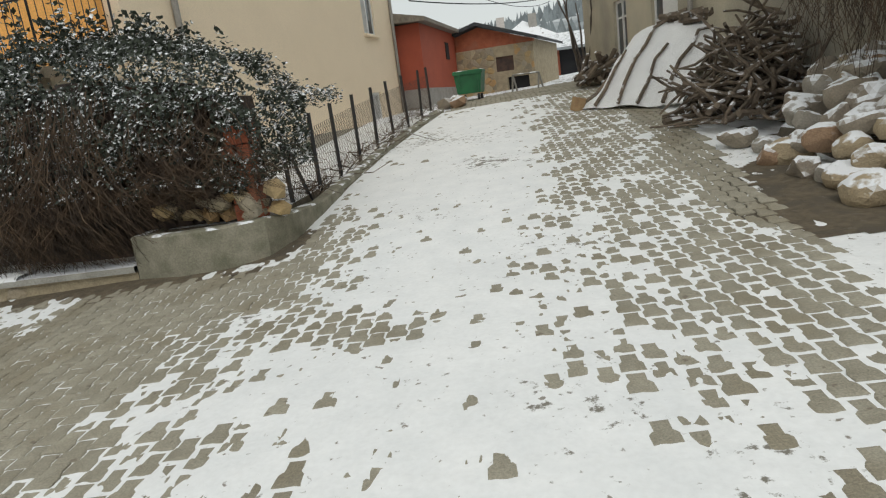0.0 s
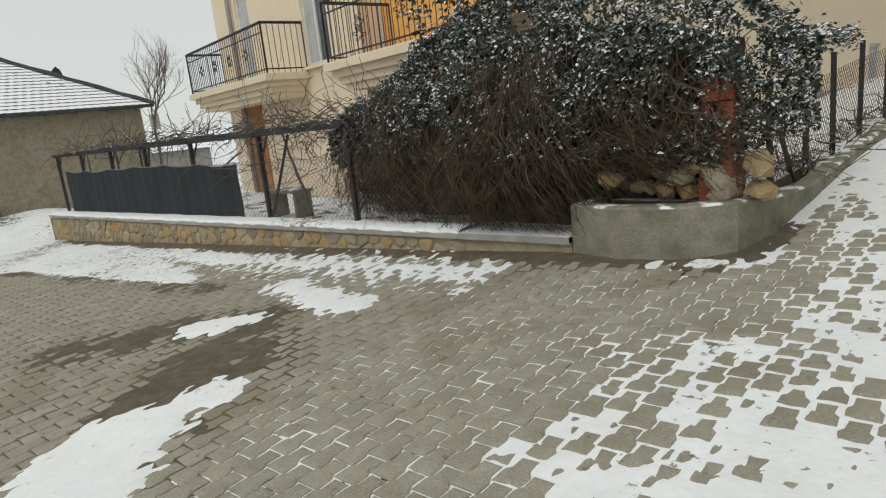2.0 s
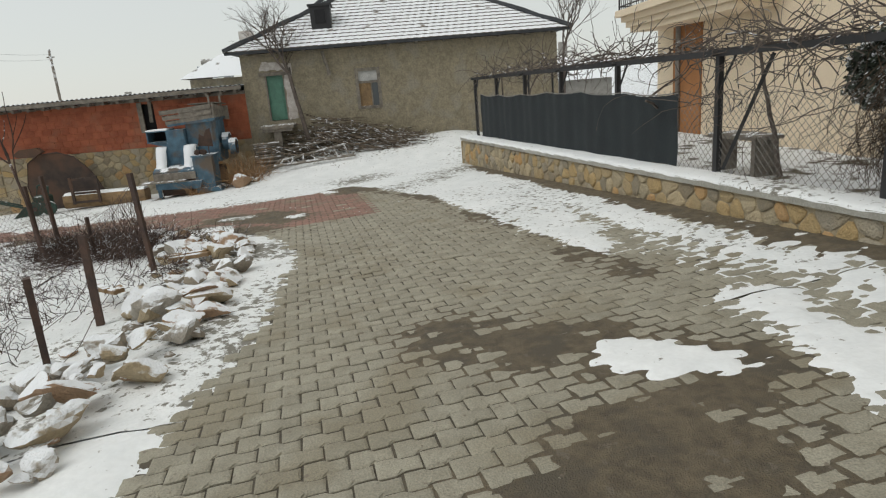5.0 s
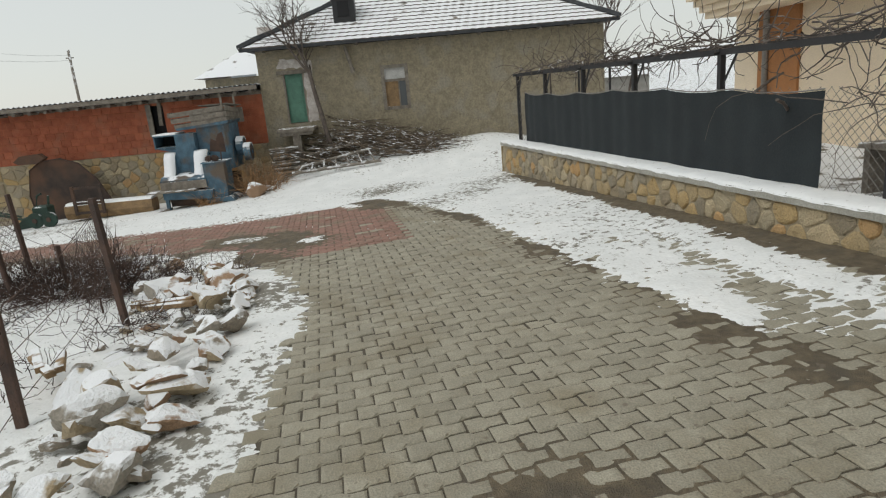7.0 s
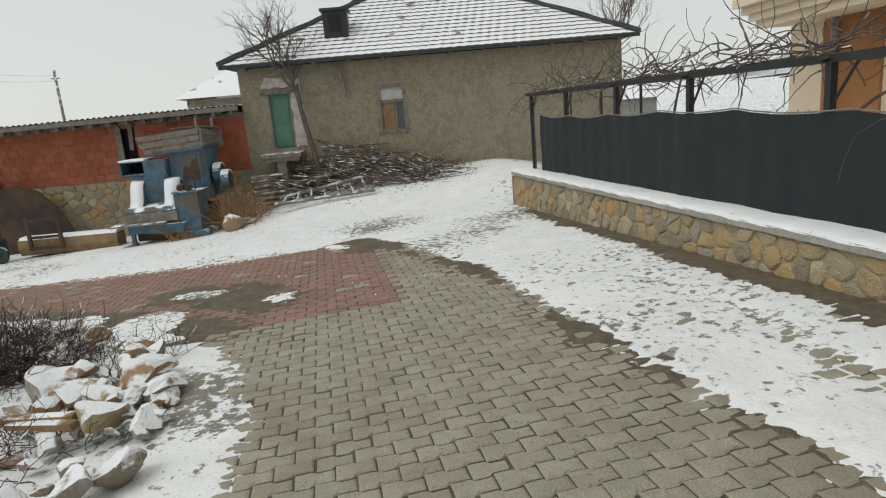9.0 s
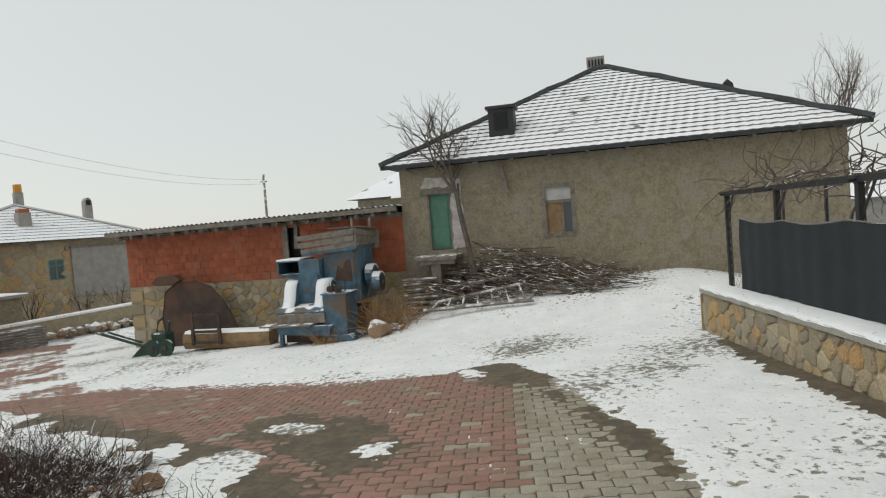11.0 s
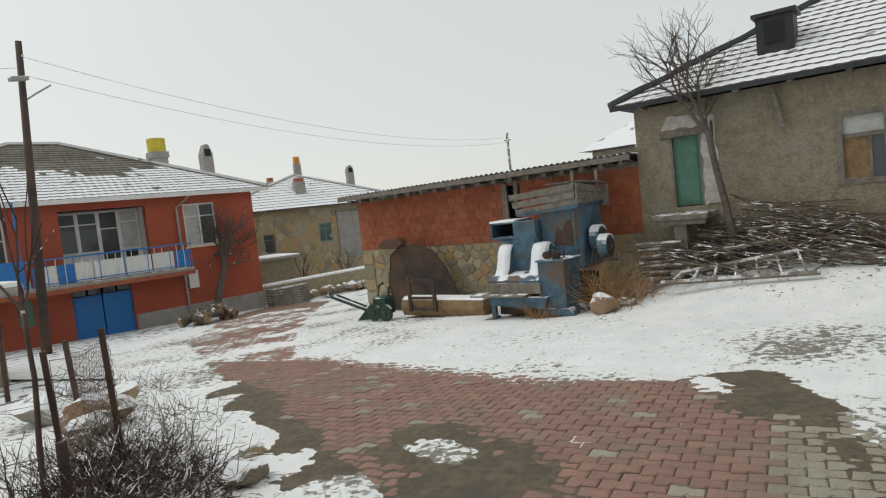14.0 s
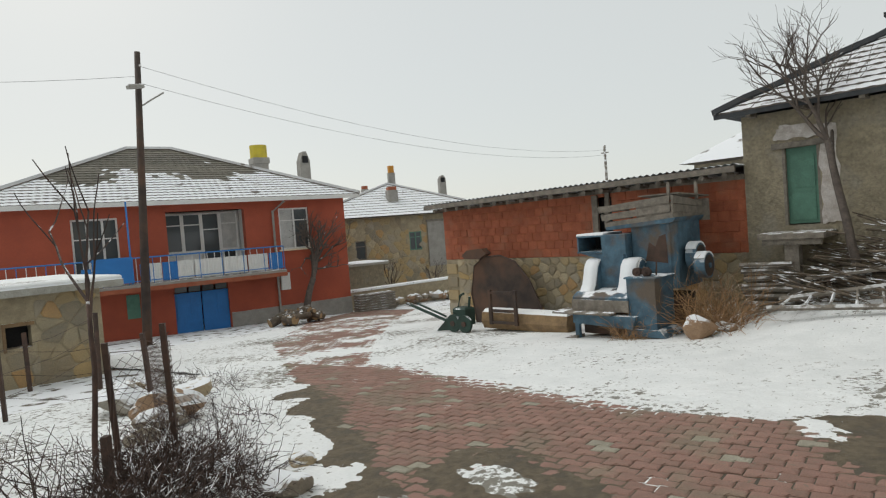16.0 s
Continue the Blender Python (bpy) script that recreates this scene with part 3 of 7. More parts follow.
# ---- cream apartment house ----
def villa():
    h = thing("apartment_house", VILLA, "cream rendered two-storey house with orange recessed balconies", "house")
    g = Geo()
    holed_wall(g, -10.95, -4.7, -0.4, 7, 0.9, 1.15, [(-6.45, -5.52, 2.66, 4.0), (-9.6, -8.9, 2.6, 4.6)])
    part("wall", g, CREAM, h)
    for b in ((-4.7, -4.45, 0.9, 1.6, -0.4, 7), (-10.95, -10.7, 1.15, 13.6, -0.4, 7), (-10.7, -0.25, 13.35, 13.6, -0.4, 7)):
        part("wall", Geo().box(*b), CREAM, h)
    g = Geo()
    m = pose(0, 0, 0, 0, 0, 90)
    tmp = Geo()
    holed_wall(tmp, 1.5, 13.6, 0.2, 7, 0, 0.25, [(10.98, 11.98, 3.58, 4.9), (10.85, 11.6, 1.2, 2.0)])
    g.v, g.f = [tuple(m @ Vector(v)) for v in tmp.v], tmp.f
    part("wall", g, CREAM, h)
    part("wall", Geo().box(-4.45, -0.26, 1.35, 1.6, 2.5, 7), ORANGE, h, "orange wall at the back of the balcony")
    part("wall", Geo().box(-4.45, -0.26, 1.35, 1.6, -0.2, 2.1), BROWN_DARK, h, "dark brown basement wall")
    part("plinth", Geo().box(0.0, 0.02, 1.5, 13.6, 0.0, 1.15), CREAM_DIRT, h, "stained grey plinth")
    # orange wall piece whose shade below the balcony is put into its colour
    part("column", Geo().box(-10.1, -8.95, 0.86, 1.1, -0.3, 2.2), ORANGE_SHADED, h)
    part("column", Geo().box(-0.45, -0.05, 0.15, 0.5, -0.2, 2.1), BROWN_DARK, h)
    part("roof", Geo().box(-12, 0.6, 0.3, 14.2, 7, 7.2), CEMENT, h)
    # stepped balcony slabs
    for x0, x1, z in ((-4.2, 0.0, 2.46), (-10.95, -6.45, 2.58)):
        y1 = 1.35 if x1 == 0 else 0.9
        b = part("balcony", Geo().slab(x0, x1 + 0.03, -0.03, y1, z - 0.13, z), CREAM, h)
        for k in range(1, 4):
            part("moulding", Geo().box(x0 + 0.08 * k, x1 - 0.06 * k if x1 < 0 else x1, 0.07 * k, y1, z - 0.13 - 0.11 * k, z - 0.02 - 0.11 * k), CREAM, b)
        rail(h, x0 + 0.05, x1 - 0.04, z, y1, x1 == 0)
    # windows
    window(h, pose(-6.0, 0.98, 2.66), 0.93, 1.34, 2, True)
    window(h, pose(-9.25, 0.98, 2.6), 0.7, 2.0, 1, False)
    window(h, pose(-0.08, 11.48, 3.58, 0, 0, 90), 1.0, 1.32, 2, True)
    window(h, pose(-0.08, 11.22, 1.2, 0, 0, 90), 0.75, 0.8, 1, True)
    part("wall", Geo().box(-5.4, -4.4, 1.3, 1.4, 2.6, 4.6), WHITE, h, "white lattice door")
    for m, z0 in ((Vector((0.06, 2.62, 0)), 0.2), (Vector((0.06, 13.5, 0)), 0.6), (Vector((-9.8, 0.82, 0)), -0.3)):
        part("downpipe", Geo().tube([m + Vector((0, 0, z0)), m + Vector((0, 0, 7))], 0.05, k=8), CEMENT, h, "grey downpipe", True)


def rail(h, x0, x1, z, y1, corner):
    top = z + 0.92
    r = part("balcony_railing", Geo().tube([(x0, 0.05, top), (x1, 0.05, top)], 0.028, k=6).tube([(x0, 0.05, z + 0.08), (x1, 0.05, z + 0.08)], 0.014).tube([(x0, 0.05, top - 0.18), (x1, 0.05, top - 0.18)], 0.014), BLACK, h, "black wrought-iron railing")
    runs = [((x0, 0.05), (x1, 0.05)), ((x0, 0.05), (x0, y1))] + ([((x1, 0.05), (x1, y1))] if corner or x1 < -1 else [])
    for (ax, ay), (bx, by) in runs:
        d = math.hypot(bx - ax, by - ay)
        if (ax, bx) != (x0, x1):
            part("top_rail", Geo().tube([(ax, ay, top), (bx, by, top)], 0.028, k=6), BLACK, r)
            part("bottom_rail", Geo().tube([(ax, ay, z + 0.08), (bx, by, z + 0.08)], 0.014), BLACK, r)
        n = int(d / 0.115)
        for i in range(n + 1):
            t = i / n
            part("baluster", Geo().tube([(ax + (bx - ax) * t, ay + (by - ay) * t, z), (ax + (bx - ax) * t, ay + (by - ay) * t, top)], 0.02 if i in (0, n) else 0.008, k=4), BLACK, r)
        for k in range(1, int(d / 1.1) + 1):
            t = k / (int(d / 1.1) + 1)
            cx, cy = ax + (bx - ax) * t, ay + (by - ay) * t
            e = Vector(((bx - ax) / d, (by - ay) / d, 0))
            c = Vector((cx, cy, z + 0.45))
            # one bent bar: a six-lobed flower
            g = Geo().tube([c + (e * math.cos(w) + Vector((0, 0, 1)) * math.sin(w)) * (0.085 + 0.05 * math.cos(6 * w)) for w in [q * math.tau / 48 for q in range(49)]], 0.008, k=4)
            part("scroll_ornament", g, BLACK, r)


def window(h, m, w, ht, leaves, sill, mat=None, curtain=True, bars=0):
    """Frame, panes, a sill and a curtain; x along the wall, origin at the foot's middle."""
    mat = mat or WHITE
    f = 0.06
    zs = [0.0] + [ht * (k + 1) / (bars + 1) if bars > 1 else ht * 0.7 for k in range(bars)] + [ht]
    holes = []
    for k in range(leaves):
        a, b = -w / 2 + w * k / leaves, -w / 2 + w * (k + 1) / leaves
        for z0, z1 in zip(zs, zs[1:]):
            holes.append((a + (f if k == 0 else 0.035), b - (f if k == leaves - 1 else 0.035), z0 + (f if z0 == 0 else 0.02), z1 - (f if z1 == ht else 0.02)))
    g = holed_wall(Geo(), -w / 2, w / 2, 0, ht, -0.03, 0.05, holes)
    win = part("window", g, mat, h)
    win.matrix_basis = m
    for k in range(leaves):
        a = -w / 2 + w * k / leaves
        p = part("pane", Geo().box(a + 0.04, a + w / leaves - 0.04, 0.0, 0.012, f, ht - f), GLASS, win)
        if curtain and k % 2 == 0:
            g = Geo()
            n = 12
            for i in range(n):
                x0, x1 = a + 0.05 + (w / leaves - 0.1) * i / n, a + 0.05 + (w / leaves - 0.1) * (i + 1) / n
                o = -0.006 - 0.003 * (i % 2)
                g.poly([(x0, o, f), (x1, -0.009 - o - 0.006, f), (x1, -0.009 - o - 0.006, ht - f), (x0, o, ht - f)])
            part("curtain", g, CURTAIN, win)
    if sill:
        part("sill", Geo().slab(-w / 2 - 0.08, w / 2 + 0.08, -0.17, 0.03, -0.06, 0.0), CREAM if mat is WHITE else CEMENT, win)
    return win


def tiled_roof(parent, plane, rows, mat, bare=None, bare_from=0.5):
    """Overlapping wavy tile courses on a four-cornered plane: low left, low right, high right, high left."""
    a, b, c, d = [Vector(p) for p in plane]
    n = (b - a).cross(d - a).normalized()
    g, top = Geo(), Geo()
    for r in range(rows):
        t0, t1 = r / rows, min(1.0, (r + 1.12) / rows)
        l0, r0, l1, r1 = a.lerp(d, t0), b.lerp(c, t0), a.lerp(d, t1), b.lerp(c, t1)
        w = max((r0 - l0).length, 0.05)
        k = max(2, int(w / 0.07))
        base = len(g.v)
        for i in range(k + 1):
            u = i / k
            p0, p1 = l0.lerp(r0, u), l1.lerp(r1, u)
            bump = 0.018 * abs(math.sin(p0.x * 13.5 + p0.y * 13.5))
            g.v += [tuple(p0 + n * (0.012 + bump)), tuple(p0 + n * (0.045 + bump)), tuple(p1 + n * (0.015 + bump))]
        for i in range(k):
            s = base + i * 3
            p = l0.lerp(r0, i / k)
            free = bare and t0 + 0.3 * noise.noise(p * 0.5) + 0.22 * noise.noise(p * 3.1) > bare_from
            (top if free else g).f += [(s, s + 3, s + 4, s + 1), (s + 1, s + 4, s + 5, s + 2)]
    if bare:
        top.v = g.v
        part("roof_tiles", top, bare, parent, "bare grey tiles above the snow")
    return part("roof_tiles", g, mat, parent)


def limewash():
    """A ragged patch of old limewash over and beside the door."""
    rnd = random.Random(12)
    edge = []
    for a, b in (((0.3, 0.72), (0.58, 0.74)), ((0.58, 0.74), (0.56, 2.4)), ((0.56, 2.4), (-0.3, 2.5)), ((-0.3, 2.5), (-0.42, 2.24)), ((-0.42, 2.24), (0.3, 2.22)), ((0.3, 2.22), (0.3, 0.72))):
        edge += [(a[0] + (b[0] - a[0]) * t / 9 + rnd.uniform(-0.03, 0.03) * (t > 0), a[1] + (b[1] - a[1]) * t / 9 + rnd.uniform(-0.025, 0.025) * (t > 0)) for t in range(9)]
    return Geo().prism(edge, -0.022, 0.0)


# ---- grey farmhouse ----
def farmhouse():
    h = thing("farmhouse", FARM, "old grey mud-plastered farmhouse with a snowy tiled roof", "house")
    x0, x1 = -0.95, 8.9
    g = holed_wall(Geo(), x0, x1, -1.3, 2.75, 0, 0.4, [(-0.3, 0.29, 0.72, 2.12), (2.46, 3.24, 0.86, 2.1)])
    part("wall", g, PLASTER, h)
    for b in ((x0, x0 + 0.4, 0.4, 7.5), (x1 - 0.4, x1, 0.4, 7.5), (x0 + 0.4, x1 - 0.4, 7.1, 7.5)):
        part("wall", Geo().box(*b, -1.3, 2.75), PLASTER, h)
    lip, e = 0.35, 2.8
    A, B, C, D = (x0 - lip, -lip, e), (x1 + lip, -lip, e), (x1 + lip, 7.9, e), (x0 - lip, 7.9, e)
    R1, R2 = (4.0, 3.7, 5.35), (4.3, 3.7, 5.35)
    deck = part("roof", Geo().poly([A, B, R2, R1]).poly([B, C, R2]).poly([C, D, R1, R2]).poly([D, A, R1]).poly([D, C, B, A]), RIDGE, h)
    tiled_roof(deck, (A, B, R2, R1), 22, TILE)
    tiled_roof(deck, (D, A, R1, R1), 15, TILE)
    for p, q in ((A, R1), (B, R2), (R1, R2)):
        v = [Vector(p).lerp(Vector(q), t / 12) + Vector((0, 0, 0.05)) for t in range(13)]
        part("ridge", Geo().tube([w + Vector((0, 0, 0.02 * math.sin(i * 2.3))) for i, w in enumerate(v)], 0.1, k=6), RIDGE, deck, "dark ridge capping")
    # board coloured dark to stand for the thin shadow line at the eave
    part("gutter_board", Geo().box(x0 - lip, x1 + lip, -lip - 0.03, -lip, e - 0.06, e + 0.02), RIDGE, deck)
    for k in range(12):
        x = x0 + 0.2 + k * 0.86
        part("rafter_end", Geo().box(x, x + 0.08, -lip + 0.01, 0.0, e - 0.1, e - 0.01), WOOD_OLD, deck)
    # the door, its limewashed surround and its platform
    part("door_surround", limewash(), LIMEWASH, h, "flaking white limewash round the door")
    door = part("door", Geo().box(-0.25, 0.25, 0.08, 0.13, 0.74, 2.08), GREEN_DOOR, h, "faded green wooden door")
    part("door_frame", Geo().box(-0.3, -0.25, 0.0, 0.15, 0.72, 2.12).box(0.25, 0.29, 0.0, 0.15, 0.72, 2.12).box(-0.25, 0.25, 0.0, 0.15, 2.08, 2.12), WOOD_OLD, door)
    for z0, z1 in ((0.8, 1.3), (1.38, 1.94)):
        part("door_panel", Geo().box(-0.19, 0.19, 0.065, 0.08, z0, z1), GREEN_DOOR, door)
    part("lintel", Geo().box(-0.45, 0.42, -0.06, 0.0, 2.08, 2.18), WOOD_OLD, h)
    part("shutter", Geo().box(2.5, 3.2, 0.1, 0.14, 0.9, 2.06), WOOD_OLD, h)
    w = part("window", Geo().box(2.46, 2.56, -0.02, 0.1, 0.86, 2.1).box(3.14, 3.24, -0.02, 0.1, 0.86, 2.1).box(2.56, 3.14, -0.02, 0.1, 2.01, 2.1).box(2.56, 3.14, -0.02, 0.1, 0.86, 0.95).box(2.56, 3.14, 0.0, 0.1, 1.64, 1.71).box(2.92, 2.96, 0.01, 0.1, 0.95, 1.64), WOOD_OLD, h, "weathered grey wooden window")
    part("pane", Geo().box(2.56, 3.14, 0.05, 0.06, 1.71, 2.01), CURTAIN, w)
    part("pane", Geo().box(2.96, 3.14, 0.05, 0.06, 0.95, 1.64), GLASS, w)
    part("board", Geo().box(2.56, 2.92, 0.04, 0.06, 0.95, 1.64), WOOD_BROWN, w)
    part("stovepipe", Geo().tube([(1.55, -0.12, 2.68), (1.68, -0.14, 2.1)], 0.05, k=8).tube([(1.68, -0.14, 2.12), (1.7, -0.15, 1.97)], 0.06, k=8), WOOD_OLD, h, "hanging tin pipe")
    # chimneys
    c = part("chimney", Geo().box(1.28, 1.9, 0.5, 1.05, 2.9, 4.05).box(1.22, 1.96, 0.44, 1.11, 4.05, 4.12), BLACK, h, "soot-black square chimney")
    part("flue_opening", Geo().box(1.42, 1.74, 0.47, 0.5, 3.55, 3.95), DARK, c)
    c = part("chimney", Geo().box(3.75, 4.25, 4.1, 4.6, 4.8, 5.85), CEMENT, h, "pale chimney with a fretted top")
    for k in range(5):
        part("fret", Geo().box(3.8 + 0.09 * k, 3.84 + 0.09 * k, 4.085, 4.1, 5.32, 5.5), DARK, c)
        part("fret", Geo().box(3.8 + 0.09 * k, 3.84 + 0.09 * k, 4.085, 4.1, 5.58, 5.76), DARK, c)
    for x, y in ((7.1, 2.2),):
        c = part("chimney_cowl", Geo().prism([(x - 0.2, 3.75), (x - 0.1, 4.3), (x, 4.42), (x + 0.12, 4.3), (x + 0.24, 3.75)], y, y + 0.4), RIDGE, h)
    # rear wing
    part("wing", Geo().box(-3.8, -0.95, 4.5, 8.5, -1, 2.3), PLASTER, h)
    part("wing_roof", Geo().poly([(-4.1, 4.2, 2.35), (-0.95, 4.2, 2.35), (-0.95, 6.5, 3.3), (-3.0, 6.5, 3.3)]).poly([(-4.1, 4.2, 2.35), (-3.0, 6.5, 3.3), (-4.1, 8.8, 2.35)]), TILE, h)
    part("chimney", Geo().box(-2.0, -1.5, 5.6, 6.1, 2.9, 4.0), LIMEWASH, h)
    b = thing("rear_house", FARM, "second old house behind with a snowy hip roof", "house")
    part("wall", Geo().box(-1.4, 8.5, 11.4, 20.5, -1.5, 3.3), PLASTER, b)
    A, B, C, D, R1 = (-2.0, 10.8, 3.5), (8.9, 10.8, 3.5), (8.9, 21, 3.5), (-2.0, 21, 3.5), (2.0, 15.2, 7.15)
    rd = part("roof", Geo().poly([A, B, R1]).poly([B, C, R1]).poly([C, D, R1]).poly([D, A, R1]).poly([D, C, B, A]), RIDGE, b)
    tiled_roof(rd, (A, B, R1, R1), 20, TILE)
    tiled_roof(rd, (D, A, R1, R1), 20, TILE)
    for p in (A, B):
        part("ridge", Geo().tube([Vector(p).lerp(Vector(R1), t / 8) + Vector((0, 0, 0.05)) for t in range(9)], 0.13, k=6), RIDGE, rd)
    # stone platform before the door
    s = thing("door_platform", farm(0, 0), "weathered timber platform before the green door", "platform")
    z = 0.62
    part("deck", Geo().slab(-0.5, 0.5, -0.85, 0.0, z - 0.1, z), WOOD_OLD, s)
    part("post", Geo().box(-0.12, 0.1, -0.75, -0.55, -0.75, z - 0.1), WOOD_OLD, s)
    part("beam", Geo().box(-0.45, 0.45, -0.8, -0.72, z - 0.2, z - 0.1), WOOD_OLD, s)


# ---- brick and stone shed ----
def shed():
    rnd = random.Random(4)
    h = thing("shed", FARM, "long shed of red hollow brick over a yellow stone base", "shed")
    x0, x1 = -9.0, -0.96
    g = holed_wall(Geo(), x0, x1, 0.25, 1.62, 0.03, 0.25, [(-4.2, -3.75, 0.72, 1.55)])
    part("brick_wall", g, BRICK, h)
    part("stone_base", Geo().box(x0, x1, 0.04, 0.4, -1.75, 0.25), MORTAR, h)
    part("side_wall", Geo().box(x0, x0 + 0.25, 0.4, 5.5, -2, 1.5), BRICK, h)
    part("opening", Geo().box(-4.2, -3.75, 0.24, 0.26, 0.72, 1.55), DARK, h)
    part("plank", Geo().box(-4.22, -4.08, -0.03, 0.03, 0.7, 1.6), WOOD_OLD, h)
    part("plank", Geo().box(-3.98, -3.88, -0.03, 0.03, 0.72, 1.6, pose(0, 0, 0, 0, 4, 0)), WOOD_OLD, h)
    g = Geo()
    n = 120
    zt = lambda x: 1.80 + 0.012 * (x + 9)
    for i in range(n):
        for s in (0, 1):
            x = x0 - 0.25 + (x1 + 0.3 - x0) * (i + s) / n
            o = 0.02 * (1 if (i + s) % 2 else -1)
            g.v += [(x, -0.45, zt(x) + o), (x, 5.6, zt(x) - 0.15 + o)]
        b = len(g.v) - 4
        g.f.append((b, b + 2, b + 3, b + 1))
    part("roof", g, SHEET, h, "corrugated sheet roof")
    part("fascia", Geo().prism([(x0 - 0.25, zt(x0) - 0.14), (x1, zt(x1) - 0.14), (x1, zt(x1) - 0.03), (x0 - 0.25, zt(x0) - 0.03)], -0.46, -0.4), WOOD_OLD, h)
    for k in range(19):
        x = x0 + 0.1 + k * 0.43
        part("rafter_end", Geo().tube([(x, -0.4, zt(x) - 0.19), (x, 0.3, zt(x) - 0.17)], 0.055, k=6), WOOD_OLD, h)
    part("wall_plate", Geo().box(x0, x1, 0.0, 0.25, 1.62, 1.72), WOOD_OLD, h)
    # bricks
    meshes = []
    for k in range(5):
        q = 0.115 + 0.004 * k
        meshes.append(Geo().slab(-q, q, 0, 0.19, -0.1, 0.0, 0.008).mesh("brick", BRICK))
    lay = pose(0, 0, 0, 90, 0, 0)
    wall = h.children[0]
    z = 0.25
    row = 0
    while z < 1.5:
        x = x0 + 0.12 + (0.12 if row % 2 else 0)
        while x < x1 - 0.1:
            if not (-4.35 < x < -3.6 and z > 0.6):
                piece("brick", rnd.choice(meshes), wall, pose(x, 0.012 + rnd.uniform(0, 0.014), z, 90, rnd.uniform(-1, 1), 0))
            x += 0.255
        z += 0.2
        row += 1
    # stones of the base
    base = h.children[1]
    stones(base, x0 + 0.42, x1, lambda x: -1.4, lambda x: 0.25, 0.03, rnd, 0.26, 0.18)
    for k in range(5):
        piece("stone", Geo().slab(-0.2, 0.2, 0, 0.28, -0.3, 0.0, 0.02).mesh("stone", STONE), base, pose(x0 + 0.2, -0.0, -1.5 + 0.36 * k - 0.1, 90, 0, 0))


def stones(parent, x0, x1, lo, hi, y, rnd, w, ht, name="stone", mat=None, bend=None):
    """Random rubble on a wall along x whose face looks to -y: each stone is the shrunken cell of one scattered seed."""
    top, low = max(hi(x0), hi(x1)), min(lo(x0), lo(x1))
    nx, nz = max(1, round((x1 - x0) / w)), max(1, round((top - low) / ht))
    dx, dz = (x1 - x0) / nx, (top - low) / nz
    seeds = {}
    for j in range(-1, nz + 1):
        for i in range(-1, nx + 1):
            if rnd.random() > 0.12:
                seeds[i, j] = Vector((x0 + (i + 0.5 + (0.25 if j % 2 else -0.25) + rnd.uniform(-0.38, 0.38)) * dx, top - (j + 0.5 + rnd.uniform(-0.36, 0.36)) * dz))
    for (i, j), c in seeds.items():
        z1, z0 = hi(min(max(c.x, x0), x1)), lo(min(max(c.x, x0), x1))
        if not (x0 < c.x < x1 and z0 < c.y < z1):
            continue
        cell = [Vector(q) for q in ((max(x0, c.x - 1.3 * dx), z0), (min(x1, c.x + 1.3 * dx), z0), (min(x1, c.x + 1.3 * dx), z1), (max(x0, c.x - 1.3 * dx), z1))]
        for a in (-2, -1, 0, 1, 2):
            for b in (-2, -1, 0, 1, 2):
                o = seeds.get((i + a, j + b))
                if o is None or o is c or len(cell) < 3:
                    continue
                n, mid = o - c, (o + c) / 2
                out = []
                for k, p in enumerate(cell):
                    q = cell[(k + 1) % len(cell)]
                    dp, dq = (p - mid).dot(n), (q - mid).dot(n)
                    if dp <= 0:
                        out.append(p)
                    if dp * dq < 0:
                        out.append(p.lerp(q, dp / (dp - dq)))
                cell = out
        if len(cell) < 3:
            continue
        m = sum(cell, Vector((0, 0))) / len(cell)
        size = max((p - m).length for p in cell)
        gap = 0.012 / max(size, 0.05)
        g = Geo()
        k = len(cell)
        bulge = rnd.uniform(0.01, 0.024)
        ring = []
        for p, q in zip(cell, cell[1:] + cell[:1]):      # corners knocked off
            ring += [p.lerp(q, 0.2), p.lerp(q, 0.8)]
        k = len(ring)
        wob = [rnd.uniform(-0.006, 0.006) for p in ring]
        for sc, dp in ((1 - gap, 0.05), (1 - gap, 0.0), (0.86 - gap, -bulge * 0.75), (0.5, -bulge)):
            for p, e in zip(ring, wob):
                v = (p - m) * sc
                g.v.append((v.x, dp + e * (dp < 0), v.y))
        for r in range(3):
            g.f += [(r * k + t, r * k + (t + 1) % k, r * k + k + (t + 1) % k, r * k + k + t) for t in range(k)]
        g.f.append(tuple(3 * k + t for t in range(k)))
        piece(name, g.mesh(name, mat or STONE), parent, Matrix.Translation((m.x, y + (bend(m.x) if bend else 0), m.y)))


